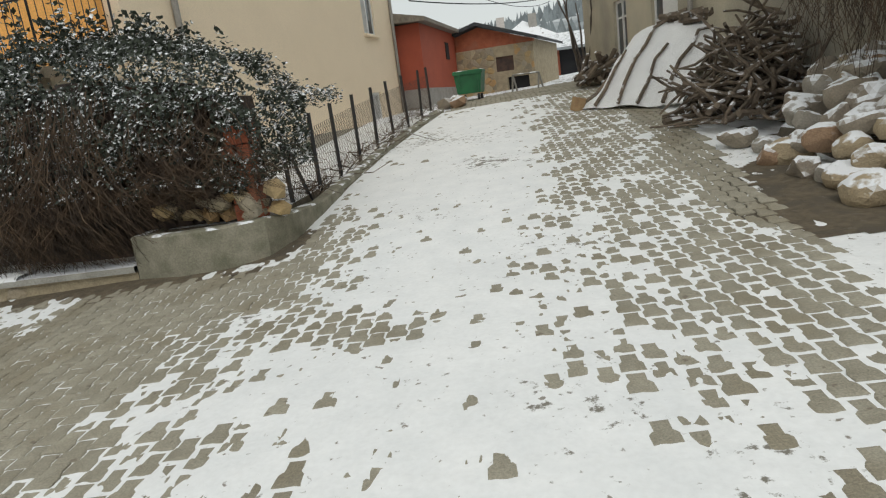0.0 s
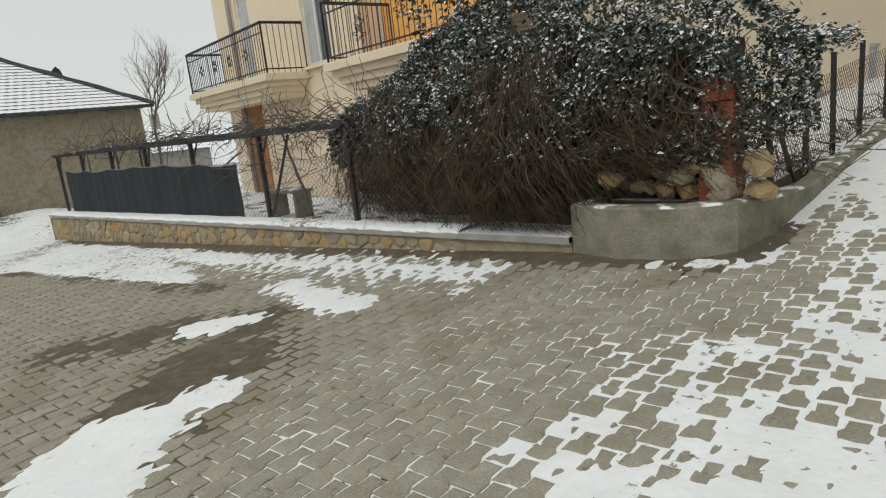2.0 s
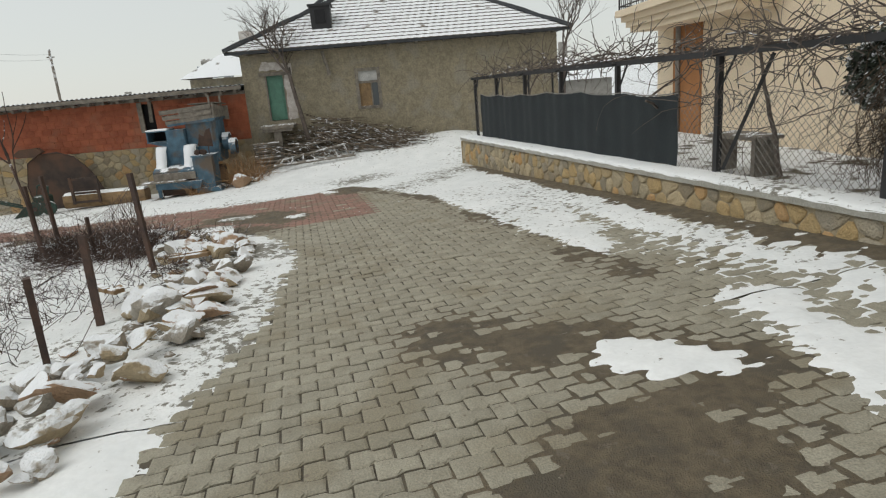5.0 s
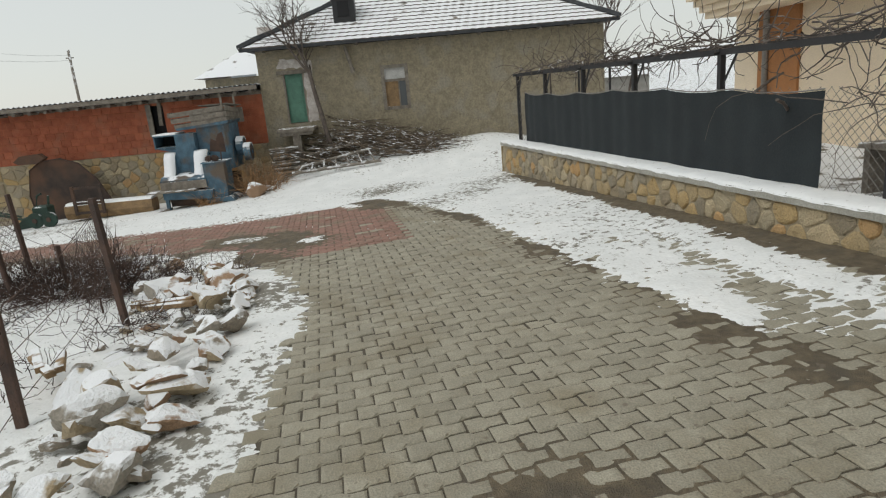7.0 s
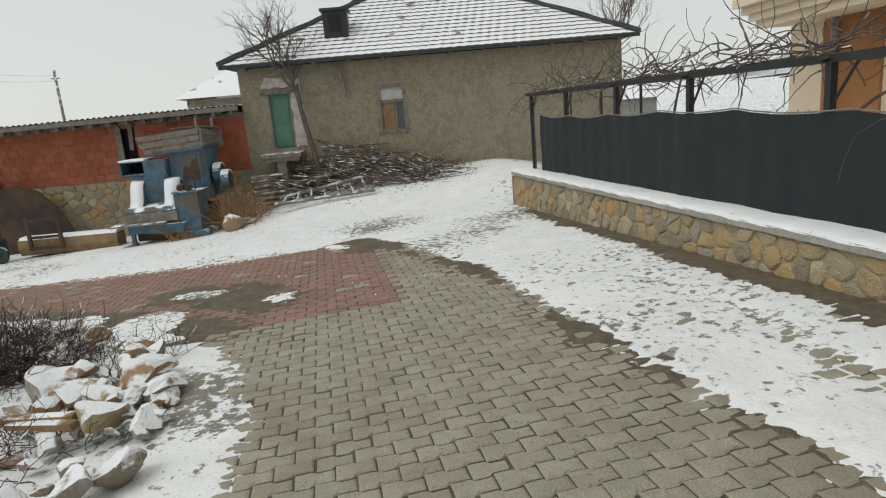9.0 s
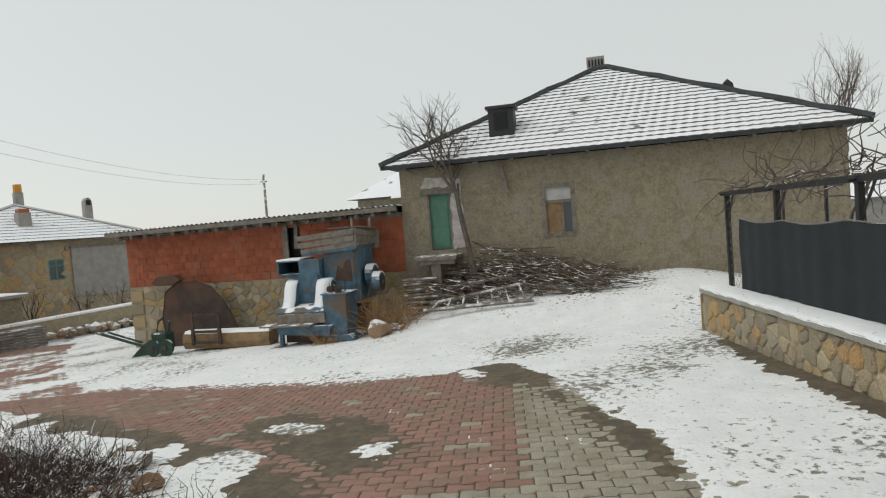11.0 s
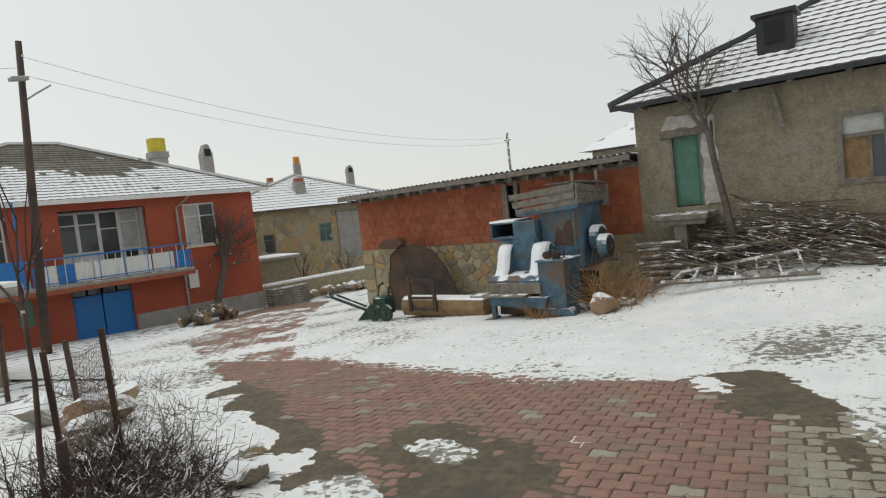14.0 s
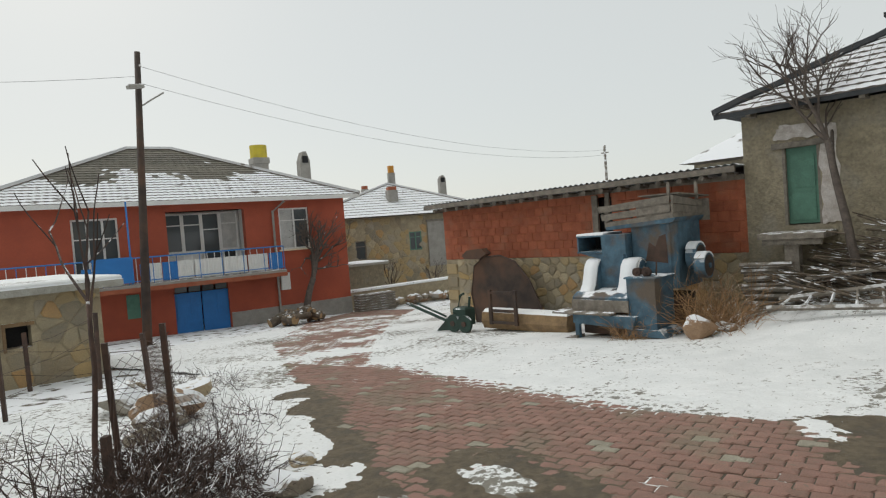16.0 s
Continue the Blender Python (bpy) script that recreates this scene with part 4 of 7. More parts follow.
# ---- red farmhouse ----
def red_house():
    h = thing("red_house", REDH, "red rendered house with a white glazed balcony and tiled hip roof", "house")
    x0, x1, top = -11.6, 0.6, 2.75
    holes = [(-2.15, -0.95, 0.78, 2.36), (-6.15, -3.45, 0.1, 2.42), (-9.0, -7.65, 0.1, 2.3), (-6.1, -4.25, -1.95, -0.15)]
    part("wall", holed_wall(Geo(), x0, x1, -2.6, top, 0, 0.3, holes), REDWALL, h)
    for b in ((x1 - 0.3, x1, 0.3, 9), (x0, x0 + 0.3, 0.3, 9), (x0 + 0.3, x1 - 0.3, 8.7, 9)):
        part("wall", Geo().box(*b, -2.6, top), REDWALL, h)
    part("plinth", Geo().box(-4.2, x1 + 0.02, -0.03, 0.0, -2.6, -1.35), CEMENT, h)
    A, B, C, D = (x0 - 0.5, -0.5, top), (x1 + 0.5, -0.5, top), (x1 + 0.5, 9.5, top), (x0 - 0.5, 9.5, top)
    R1, R2 = (-6.6, 4.2, 5.15), (-4.9, 4.2, 5.15)
    deck = part("roof", Geo().poly([A, B, R2, R1]).poly([B, C, R2]).poly([C, D, R1, R2]).poly([D, A, R1]).poly([D, C, B, A]), RIDGE, h)
    tiled_roof(deck, (A, B, R2, R1), 22, TILE, TILE_BARE, 0.4)
    tiled_roof(deck, (B, C, R2, R2), 18, TILE, TILE_BARE, 0.75)
    for p, q in ((A, R1), (B, R2), (R1, R2)):
        part("ridge", Geo().tube([Vector(p).lerp(Vector(q), t / 10) + Vector((0, 0, 0.06)) for t in range(11)], 0.11, k=6), TILE, deck)
    part("fascia", Geo().box(x0 - 0.5, x1 + 0.5, -0.53, -0.5, top - 0.12, top + 0.03), WHITE, deck)
    part("soffit", Geo().box(x0 - 0.48, x1 + 0.48, -0.48, 0.0, top - 0.06, top - 0.02), WHITE, deck)
    window(h, pose(-1.55, 0.08, 0.78), 1.2, 1.58, 2, True, None, True, 1)
    # recessed glazed balcony
    part("recess", Geo().box(-6.15, -3.45, 0.8, 0.9, 0.1, 2.42).box(-3.45, -3.4, 0.3, 0.9, 0.1, 2.42).box(-6.2, -6.15, 0.3, 0.9, 0.1, 2.42), WHITE, h, "white recess walls")
    for k in range(4):
        window(h, pose(-5.83 + 0.66 * k, 0.72, 0.95 if k != 2 else 0.3), 0.66, 1.42 if k != 2 else 2.07, 1, False, None, k == 3, 1)
    window(h, pose(-8.32, 0.08, 0.1), 1.35, 2.2, 3, False, None, False, 1)
    b = part("balcony", Geo().slab(x0, -2.4, -1.1, 0.0, -0.13, 0.08), CEMENT, h)
    part("balcony_edge", Geo().box(x0, -2.4, -1.13, -1.1, -0.16, -0.02), BRICK, b)
    r = part("balcony_railing", Geo().tube([(x0, -1.05, 0.93), (-2.45, -1.05, 0.93), (-2.45, 0, 0.93)], 0.025, k=6).tube([(x0, -1.05, 0.18), (-2.45, -1.05, 0.18), (-2.45, 0, 0.18)], 0.015, k=5), BLUE_DOOR, h, "blue and white metal railing")
    for i in range(38):
        x = -2.45 - i * 0.245
        part("baluster", Geo().tube([(x, -1.05, 0.08), (x, -1.05, 0.93)], 0.012, k=4), WHITE if i % 3 else BLUE_DOOR, r)
    n = 0
    for x, w, mt in ((-2.75, 0.5, BLUE_DOOR), (-3.4, 0.7, WHITE), (-4.2, 0.8, WHITE), (-5.1, 0.9, WHITE), (-5.85, 0.5, WHITE), (-6.35, 0.45, BLUE_DOOR), (-6.9, 0.55, WHITE), (-7.1, 0.3, BLUE_DOOR)):
        fold = [(x - w / 2 + w * i / 16, -1.02 - 0.012 * (i % 2)) for i in range(17)]
        g = Geo().prism(fold + [(x + w / 2, -1.0), (x - w / 2, -1.0)], 0.12, 0.72, "z")
        part("railing_panel", g, mt, r)
    part("hanging_cloth", Geo().box(-8.6, -7.45, -1.12, -1.09, 0.15, 0.98).box(-8.9, -8.62, -1.11, -1.08, 0.12, 0.7), BLUE_DOOR, r, "blue tarpaulin hung over the railing")
    part("post", Geo().tube([(-7.5, -1.05, 0.1), (-7.5, -1.05, 2.75)], 0.03, k=6), BLUE_DOOR, h)
    d = part("garage_door", Geo().box(-6.1, -5.2, 0.1, 0.16, -2.2, -0.45).box(-5.16, -4.25, 0.1, 0.16, -2.2, -0.45), BLUE_DOOR, h, "bright blue double garage door")
    for k in range(4):
        x = -6.08 + 0.46 * k
        part("door_glass", Geo().box(x + 0.03, x + 0.42, 0.1, 0.13, -0.42, -0.18), GLASS, d)
        part("door_panel", Geo().box(x + 0.05, x + 0.4, 0.085, 0.1, -1.3, -0.55), BLUE_DOOR, d)
    part("basement_shutter", Geo().box(-7.6, -7.2, -0.03, 0.02, -1.1, -0.3), GREEN_DOOR, h)
    part("meter_box", Geo().slab(-2.3, -1.95, -0.15, 0, -0.75, -0.1), WHITE, h, "white meter box")
    part("downpipe", Geo().tube([(-2.05, -0.45, 2.6), (-2.4, -0.1, 2.25), (-2.4, -0.08, -2.2)], 0.045, k=7), CEMENT, h)
    part("chair", Geo().box(-4.35, -3.95, -0.7, -0.3, 0.5, 0.55).box(-4.35, -3.95, -0.34, -0.3, 0.55, 0.95).box(-4.34, -4.3, -0.69, -0.65, 0.08, 0.5).box(-4.0, -3.96, -0.69, -0.65, 0.08, 0.5), DARK, h)
    c = part("chimney", Geo().box(-1.8, -1.2, 3.3, 3.9, 2.9, 4.5).box(-1.85, -1.15, 3.25, 3.95, 4.5, 4.75), CEMENT, h)
    part("chimney_top", Geo().tube([(-1.5, 3.6, 4.75), (-1.5, 3.6, 5.3)], 0.36, k=14), YELLOW, c, "yellow tin chimney top")
    part("chimney", Geo().box(0.05, 0.5, 2.8, 3.25, 2.6, 4.55).prism([(0.05, 4.55), (0.5, 4.55), (0.35, 4.95), (0.2, 4.95)], 2.8, 3.25), CEMENT, h, "arched cement chimney")
    part("flue_opening", Geo().box(0.15, 0.4, 2.77, 2.8, 4.45, 4.75), DARK, h)
    part("chimney", Geo().box(-11.6, -11.1, 3.5, 4.0, 2.6, 4.4), CEMENT, h)
    # outside stair of the yard
    return h


villa()
farmhouse()
shed()
red_house()


# ---- boundary walls and fences of the cream house ----
def coping_top(x):
    return 0.27 + 0.0105 * (x + 4)


def garden_wall():
    rnd = random.Random(7)
    w = thing("garden_wall", pose(0, 0, 0), "low yellow stone garden wall with a snowy concrete coping", "wall")
    x0, x1 = -18.05, -3.8
    g, c = Geo(), Geo()
    n = 30
    for i in range(n):
        a, b = x0 + (x1 - x0) * i / n, x0 + (x1 - x0) * (i + 1) / n
        ya, yb = 5.72 + 0.012 * (a + 19), 5.72 + 0.012 * (b + 19)
        for gg, o, lo, hi in ((g, 0.0, -1.1, -0.065), (c, -0.05, -0.065, 0.0)):
            k = len(gg.v)
            for x, y in ((a, ya), (b, yb)):
                t = coping_top(x)
                gg.v += [(x, y + o, t + lo), (x, y + o, t + hi), (x, y + 0.42, t + hi), (x, y + 0.42, t + lo)]
            gg.f += [(k, k + 4, k + 5, k + 1), (k + 1, k + 5, k + 6, k + 2), (k + 2, k + 6, k + 7, k + 3), (k, k + 3, k + 7, k + 4)]
            if i == 0:
                gg.f.append((k, k + 1, k + 2, k + 3))
    core = part("wall_core", g, MORTAR, w)
    part("coping", c, COPING, w, "concrete coping under smooth snow")
    # snow roll on the coping
    s = Geo()
    for i in range(121):
        x = x0 + (-5.1 - x0) * i / 120
        y, t = 5.72 + 0.012 * (x + 19), coping_top(x)
        e = 0.02 * math.sin(i * 1.7) + 0.015 * math.sin(i * 0.6)
        s.v += [(x, y - 0.053, t - 0.012 + e * 0.3), (x, y - 0.045 + e * 0.2, t + 0.012), (x, y + 0.0 + e * 0.4, t + 0.03 + e * 0.3), (x, y + 0.25, t + 0.04), (x, y + 0.41, t + 0.004)]
        if i:
            k = len(s.v) - 10
            s.f += [(k + j, k + j + 5, k + j + 6, k + j + 1) for j in range(4)]
    part("snow_cap", s, SNOW, w, smooth=True)
    stones(core, x0, -5.0, lambda x: land1(x, 5.5) - 0.12, lambda x: coping_top(x) - 0.075, 5.715, rnd, 0.22, 0.165, bend=lambda x: 0.012 * (x + 19))
    end = part("wall_end", Geo().box(x0 - 0.03, x0, 5.7, 6.14, -1.0, coping_top(x0) - 0.09), STONE, w)


def planter():
    w = thing("planter_wall", pose(0, 0, 0), "curved mossy concrete retaining wall at the lane's corner", "wall")
    path = [(-3.80, 6.45), (-3.79, 5.9), (-3.3, 5.78), (-2.75, 5.83), (-2.42, 6.05), (-2.28, 6.5), (-2.22, 7.6), (-2.15, 9.2), (-1.95, 11.5), (-1.6, 14), (-1.25, 16.2)]
    tops = [0.56, 0.57, 0.57, 0.58, 0.59, 0.55, 0.50, 0.63, 0.86, 1.12, 1.34]
    g = Geo()
    for i, ((x, y), t) in enumerate(zip(path, tops)):
        a, b = Vector(path[max(i - 1, 0)]), Vector(path[min(i + 1, len(path) - 1)])
        d = (b - a).normalized()
        n = Vector((-d.y, d.x)) * 0.16
        g.v += [(x, y, -0.3), (x, y, t - 0.02), (x + n.x * 0.12, y + n.y * 0.12, t), (x + n.x, y + n.y, t), (x + n.x, y + n.y, -0.3)]
        if i:
            k = len(g.v) - 10
            g.f += [(k + j, k + j + 1, k + j + 6, k + j + 5) for j in range(4)]
    g.f.append((0, 1, 2, 3, 4))
    part("kerb_wall", g, CONCRETE, w)
    # rubble and brick stub behind the planter
    rnd = random.Random(9)
    for i in range(26):
        x, z = -3.55 + 1.25 * rnd.random(), 0.6 + 0.32 * rnd.random()
        r = rnd.uniform(0.07, 0.13)
        single("field_stone", Geo().blob((0, 0, 0), (r * 1.2, r, r * 0.8), rnd), STONE, pose(x, 6.12 + 0.25 * rnd.random() + (z - 0.6) * 0.2, z), "yellowish field stone stacked behind the planter", "stone", "stones behind the planter")
    b = thing("brick_pillar", pose(-2.62, 6.28, 0.1), "broken pillar of red hollow clay bricks", "pillar")
    for k in range(5):
        for j in range(2):
            part("brick", Geo().slab(-0.13 + 0.14 * j, -0.01 + 0.14 * j, -0.12, 0.14, 0.45 + 0.2 * k, 0.64 + 0.2 * k, 0.01, pose(0, 0, 0, rnd.uniform(-2, 2), rnd.uniform(-2, 2), rnd.uniform(-5, 5))), BRICK, b)
    # soil bank under the ivy
    single("soil_bank", Geo().box(-3.62, -2.45, 6.2, 9.0, 0.0, 0.55, taper=0.05), SOIL, pose(0, 0, 0), "dark soil held by the planter wall", "soil", kind="structure")


def link_mesh(g, a, b, z0a, z1a, z0b, z1b, cell=0.075, r=0.0024):
    """Diamond wire mesh between two posts."""
    a, b = Vector(a), Vector(b)
    L = (b - a).length
    H = z1a - z0a
    def at(u, v):
        t = u / L
        p = a.lerp(b, t)
        return (p.x, p.y, (z0a + (z0b - z0a) * t) + v * ((z1a + (z1b - z1a) * t) - (z0a + (z0b - z0a) * t)) / H)
    u = -H
    while u < L:
        lo, hi = max(u, 0), min(u + H, L)
        if hi > lo:
            g.tube([at(lo, lo - u), at(hi, hi - u)], r, k=3, cap=False)
            g.tube([at(lo, H - (lo - u)), at(hi, H - (hi - u))], r, k=3, cap=False)
        u += cell


def east_fence():
    f = thing("wire_fence", pose(0, 0, 0), "black iron posts with sagging wire mesh beside the uphill road", "fence")
    pts = [(-2.4, 7.3), (-2.36, 8.4), (-2.32, 9.5), (-2.25, 10.7), (-2.12, 11.8), (-1.98, 13.0), (-1.82, 14.3), (-1.62, 15.4), (-1.45, 16.2)]
    rnd = random.Random(3)
    for x, y in pts:
        z = land1(x, y)
        part("post", Geo().tube([(x - 0.12, y, z - 0.1), (x - 0.12 + rnd.uniform(-0.04, 0.04), y, z + 1.15)], 0.03, k=4), BLACK, f)
    g = Geo()
    for (ax, ay), (bx, by) in zip(pts, pts[1:]):
        za, zb = land1(ax, ay), land1(bx, by)
        link_mesh(g, (ax - 0.12, ay, 0), (bx - 0.12, by, 0), za + 0.1, za + 0.95, zb + 0.1, zb + 0.95, 0.1, 0.003)
    tagged(part("wire_mesh", g, RUST, f), kind="stuff")
    part("brace", Geo().tube([(-2.52, 7.4, land1(-2.4, 7.3) + 0.9), (-2.5, 8.0, land1(-2.4, 8) + 0.05)], 0.025, k=5), BLACK, f)
    g = Geo()
    for i in range(160):
        y = rnd.uniform(7, 16)
        x = -2.75 + 0.12 * (y - 7) + rnd.uniform(-0.35, 0.3)
        z = land1(x, y)
        a, l = rnd.gauss(1.4, 0.4), rnd.uniform(0.4, 1.1)
        g.tube([(x, y, z + rnd.uniform(0, 0.2)), (x + l / 2 * math.cos(a), y + l / 2 * math.sin(a), z + rnd.uniform(0.05, 0.3)), (x + l * math.cos(a), y + l * math.sin(a), z + rnd.uniform(0.0, 0.35))], 0.011, 0.004, k=4)
    single("cut_branches", g, STICK, pose(0, 0, 0), "snow-dusted cut branches lying along the fence", "branches", kind="stuff")


def pergola():
    p = thing("pergola_fence", pose(0, 0, 0), "black steel pergola fence standing on the garden wall", "fence")
    y = 6.1
    top = lambda x: 1.46
    xs = [-17.9, -16.3, -14.6, -12.95, -11.1, -9.0, -7.0]
    for x in xs:
        part("post", Geo().box(x - 0.03, x + 0.03, y - 0.03, y + 0.03, coping_top(x) - 0.05, top(x)), BLACK, p)
    part("rail", Geo().box(-17.95, -6.9, y - 0.035, y + 0.035, 1.44, 1.5), BLACK, p)
    part("rail", Geo().box(-17.95, -6.9, y + 1.3, y + 1.36, 1.5, 1.56), BLACK, p)
    for x in xs:
        part("rafter", Geo().tube([(x, y - 0.1, 1.47), (x, y + 1.45, 1.57)], 0.025, k=4), BLACK, p)
        part("brace", Geo().tube([(x, y, 1.1), (x + 0.25, y, 1.45)], 0.016, k=4), BLACK, p)
    part("brace", Geo().tube([(-8.9, y, 0.3), (-8.25, y, 1.42)], 0.025, k=4), BLACK, p)
    part("brace", Geo().tube([(-7.0, y, 0.35), (-6.4, y + 0.1, 1.0)], 0.022, k=4), BLACK, p)
    for x in (-17.85, -16.4):
        part("outer_post", Geo().tube([(x, y + 1.33, 0.1), (x, y + 1.33, 1.55)], 0.025, k=5), BLACK, p)
    g = Geo()
    link_mesh(g, (-17.9, y, 0), (-9.6, y, 0), coping_top(-18), 1.1, coping_top(-9.6), 1.1, 0.12, 0.002)
    link_mesh(g, (-9.6, y, 0), (-5.2, y, 0), coping_top(-9.6), 1.1, coping_top(-5.2), 1.1, 0.085, 0.0026)
    tagged(part("wire_mesh", g, WIRE, p), kind="stuff")
    # shade net with a wavy upper edge
    n = thing("shade_net", pose(0, 0, 0), "dark blue-grey shade netting tied along the fence", "net")
    g, hem = Geo(), Geo()
    N = 150
    pts = []
    for i in range(N + 1):
        x = -17.4 + 7.75 * i / N
        t = 1.10 - 0.035 * abs(math.sin((x + 17.4) * 2.4)) - 0.02 * math.sin(x * 1.1)
        yy = y - 0.05 + 0.012 * math.sin(x * 5) + 0.006 * math.sin(x * 17)
        lo = coping_top(x) + 0.03 + 0.015 * math.sin(x * 3)
        for k in range(5):
            g.v.append((x, yy + 0.008 * math.sin(k * 2 + x * 4), lo + (t - lo) * k / 4))
        pts.append((x, yy, t + 0.012))
        if i:
            b = len(g.v) - 10
            g.f += [(b + k, b + 5 + k, b + 6 + k, b + 1 + k) for k in range(4)]
    part("net", g, NET, n, smooth=True)
    part("hem", Geo().tube(pts, 0.007, k=4), WIRE, n, "thin grey cord along the upper hem")
    b = thing("garden_bench", pose(-9.4, 6.75, 0.13), "old dark wooden bench in the garden", "bench")
    part("seat", Geo().slab(-0.4, 0.4, -0.18, 0.18, 0.4, 0.45), WOOD_OLD, b)
    for x in (-0.33, 0.33):
        part("leg", Geo().box(x - 0.03, x + 0.03, -0.15, 0.15, 0, 0.4), WOOD_OLD, b)


def wander(p, d, n, step, jit, rnd, droop=0.0):
    p, d = Vector(p), Vector(d).normalized()
    out = [p.copy()]
    for i in range(n):
        d = (d + Vector((rnd.gauss(0, jit), rnd.gauss(0, jit), rnd.gauss(0, jit) - droop))).normalized()
        p = p + d * step
        out.append(p.copy())
    return out


def vines():
    rnd = random.Random(21)
    g = Geo()
    for i in range(330):
        x = rnd.uniform(-17.8, -6.5)
        g.tube(wander((x, rnd.uniform(5.95, 7.4), 1.5 + rnd.uniform(-0.02, 0.18)), (rnd.choice((-1, 1)), rnd.gauss(0, 0.4), rnd.gauss(0.05, 0.2)), 8, rnd.uniform(0.06, 0.13), 0.28, rnd), rnd.uniform(0.005, 0.013), 0.004, k=4, cap=False)
    for i in range(120):
        x = rnd.uniform(-9.5, -6.0)
        g.tube(wander((x, rnd.uniform(5.9, 6.4), rnd.uniform(0.9, 1.6)), (rnd.gauss(0, 1), rnd.gauss(0, 0.5), rnd.gauss(0.3, 0.6)), 9, rnd.uniform(0.08, 0.16), 0.35, rnd, 0.06), 0.006, 0.002, k=3, cap=False)
    for i in range(6):
        x = (-17.3, -16, -14.5, -12, -10.6, -8.6)[i]
        g.tube(wander((x, 6.55, 0.2), (0.2, 0.0, 1), 9, 0.16, 0.14, rnd), 0.03, 0.014, k=6)
    single("grape_vine", g, BARK, pose(0, 0, 0), "bare tangled grape vine trained over the pergola", "vine", kind="stuff")


def ivy():
    rnd = random.Random(5)
    t = thing("ivy_bush", pose(0, 0, 0), "large dark green ivy mound dusted with snow, brown stems below", "ivy")

    def crest(x):
        return float(np.interp(x, (-7.6, -6.9, -6.0, -5.2, -4.4, -3.4, -2.7, -2.2), (1.35, 1.75, 2.15, 2.5, 2.62, 2.5, 2.25, 1.75)))

    def front(x, z):
        base = float(np.interp(x, (-7.6, -5, -3.4, -2.4, -2.0), (6.35, 5.95, 5.9, 6.25, 6.9)))
        return base + 0.45 * max(0.0, (z - 1.5)) ** 1.4 + 0.22 * noise.noise(Vector((x * 1.3, z * 1.3, 2)))

    g = Geo()

    def leaf(p, n, s):
        n = n.normalized()
        a = n.cross(Vector((rnd.gauss(0, 1), rnd.gauss(0, 1), rnd.gauss(0, 1)))).normalized()
        b = n.cross(a)
        k = len(g.v)
        g.v += [tuple(p - a * s), tuple(p - b * s * 0.62 + n * s * 0.15), tuple(p + a * s), tuple(p + b * s * 0.62 + n * s * 0.15)]
        g.f += [(k, k + 1, k + 2), (k, k + 2, k + 3)]
    for i in range(47000):
        x = rnd.uniform(-7.7, -2.05)
        c = crest(x) + 0.16 * noise.noise(Vector((x * 2.2, 0, 7)))
        low = float(np.interp(x, (-7.6, -6.8, -4.0, -2.7, -2.0), (1.0, 1.05, 0.98, 0.98, 0.95))) + 0.3 * noise.noise(Vector((x * 1.7, 3, 1)))
        z = c - (c - low) * rnd.random() ** 1.25
        if rnd.random() < 0.35:
            y = front(x, c) + rnd.uniform(0, 1.4) + (0.5 if x > -3 else 0)
            z = c + rnd.gauss(0, 0.05) - 0.18 * noise.noise(Vector((x * 2, y * 2, 0))) ** 2
            n = Vector((rnd.gauss(0, 0.5), rnd.gauss(-0.2, 0.5), 1))
        else:
            y = front(x, z) - abs(rnd.gauss(0, 0.07)) + 0.05
            n = Vector((rnd.gauss(0, 0.55), rnd.gauss(-0.7, 0.4), rnd.gauss(0.55, 0.4)))
        if noise.noise(Vector((x * 3, y * 3, z * 3))) < -0.32:
            continue
        leaf(Vector((x, y, z)), n, rnd.uniform(0.014, 0.034))
    for i in range(70):
        x = rnd.uniform(-6.6, -2.3)
        pts = wander((x, front(x, 2.2) + rnd.uniform(0, 0.8), crest(x) - 0.05), (rnd.gauss(0, 0.6), rnd.gauss(-0.2, 0.4), 1), 6, 0.06, 0.3, rnd)
        for p in pts:
            for j in range(3):
                leaf(p + Vector((rnd.gauss(0, 0.03), rnd.gauss(0, 0.03), 0)), Vector((rnd.gauss(0, 1), rnd.gauss(0, 1), 1)), rnd.uniform(0.025, 0.045))
    # shoots climbing before the balcony
    for x, y, n in ((-5.1, 6.85, 14), (-5.6, 6.75, 11), (-4.7, 7.0, 10), (-6.0, 6.7, 7)):
        for q in range(4):
            for p in wander((x + rnd.gauss(0, 0.15), y, 2.35), (rnd.gauss(0, 0.3), 0, 1), n, 0.09, 0.3, rnd):
                for j in range(4):
                    leaf(p + Vector((rnd.gauss(0, 0.05), rnd.gauss(0, 0.05), 0)), Vector((rnd.gauss(0, 1), rnd.gauss(-0.5, 1), 1)), rnd.uniform(0.03, 0.055))
    tagged(part("foliage", g, LEAF, t), kind="stuff")
    g = Geo()
    for i in range(3600):
        x = rnd.uniform(-7.2, -2.5)
        z = float(np.interp(x, (-7.2, -6.5, -4, -2.4), (1.3, 1.6, 1.75, 1.6))) + rnd.uniform(-0.6, 0.3)
        y = front(x, 1.2) + 0.05 + rnd.uniform(-0.1, 0.4) + (0.3 if noise.noise(Vector((x * 2.6, 9, 0))) < -0.1 else 0)
        low = coping_top(x) + 0.02 if x < -3.9 else 0.62
        low += 0.35 * rnd.random() ** 2 + (0.25 if x > -3.7 else 0) * rnd.random()
        n = 6
        bow = abs(rnd.gauss(0, 0.1))
        pts = [(x, y, z)]
        sx, sy = rnd.gauss(0, 0.2), rnd.gauss(0, 0.06)
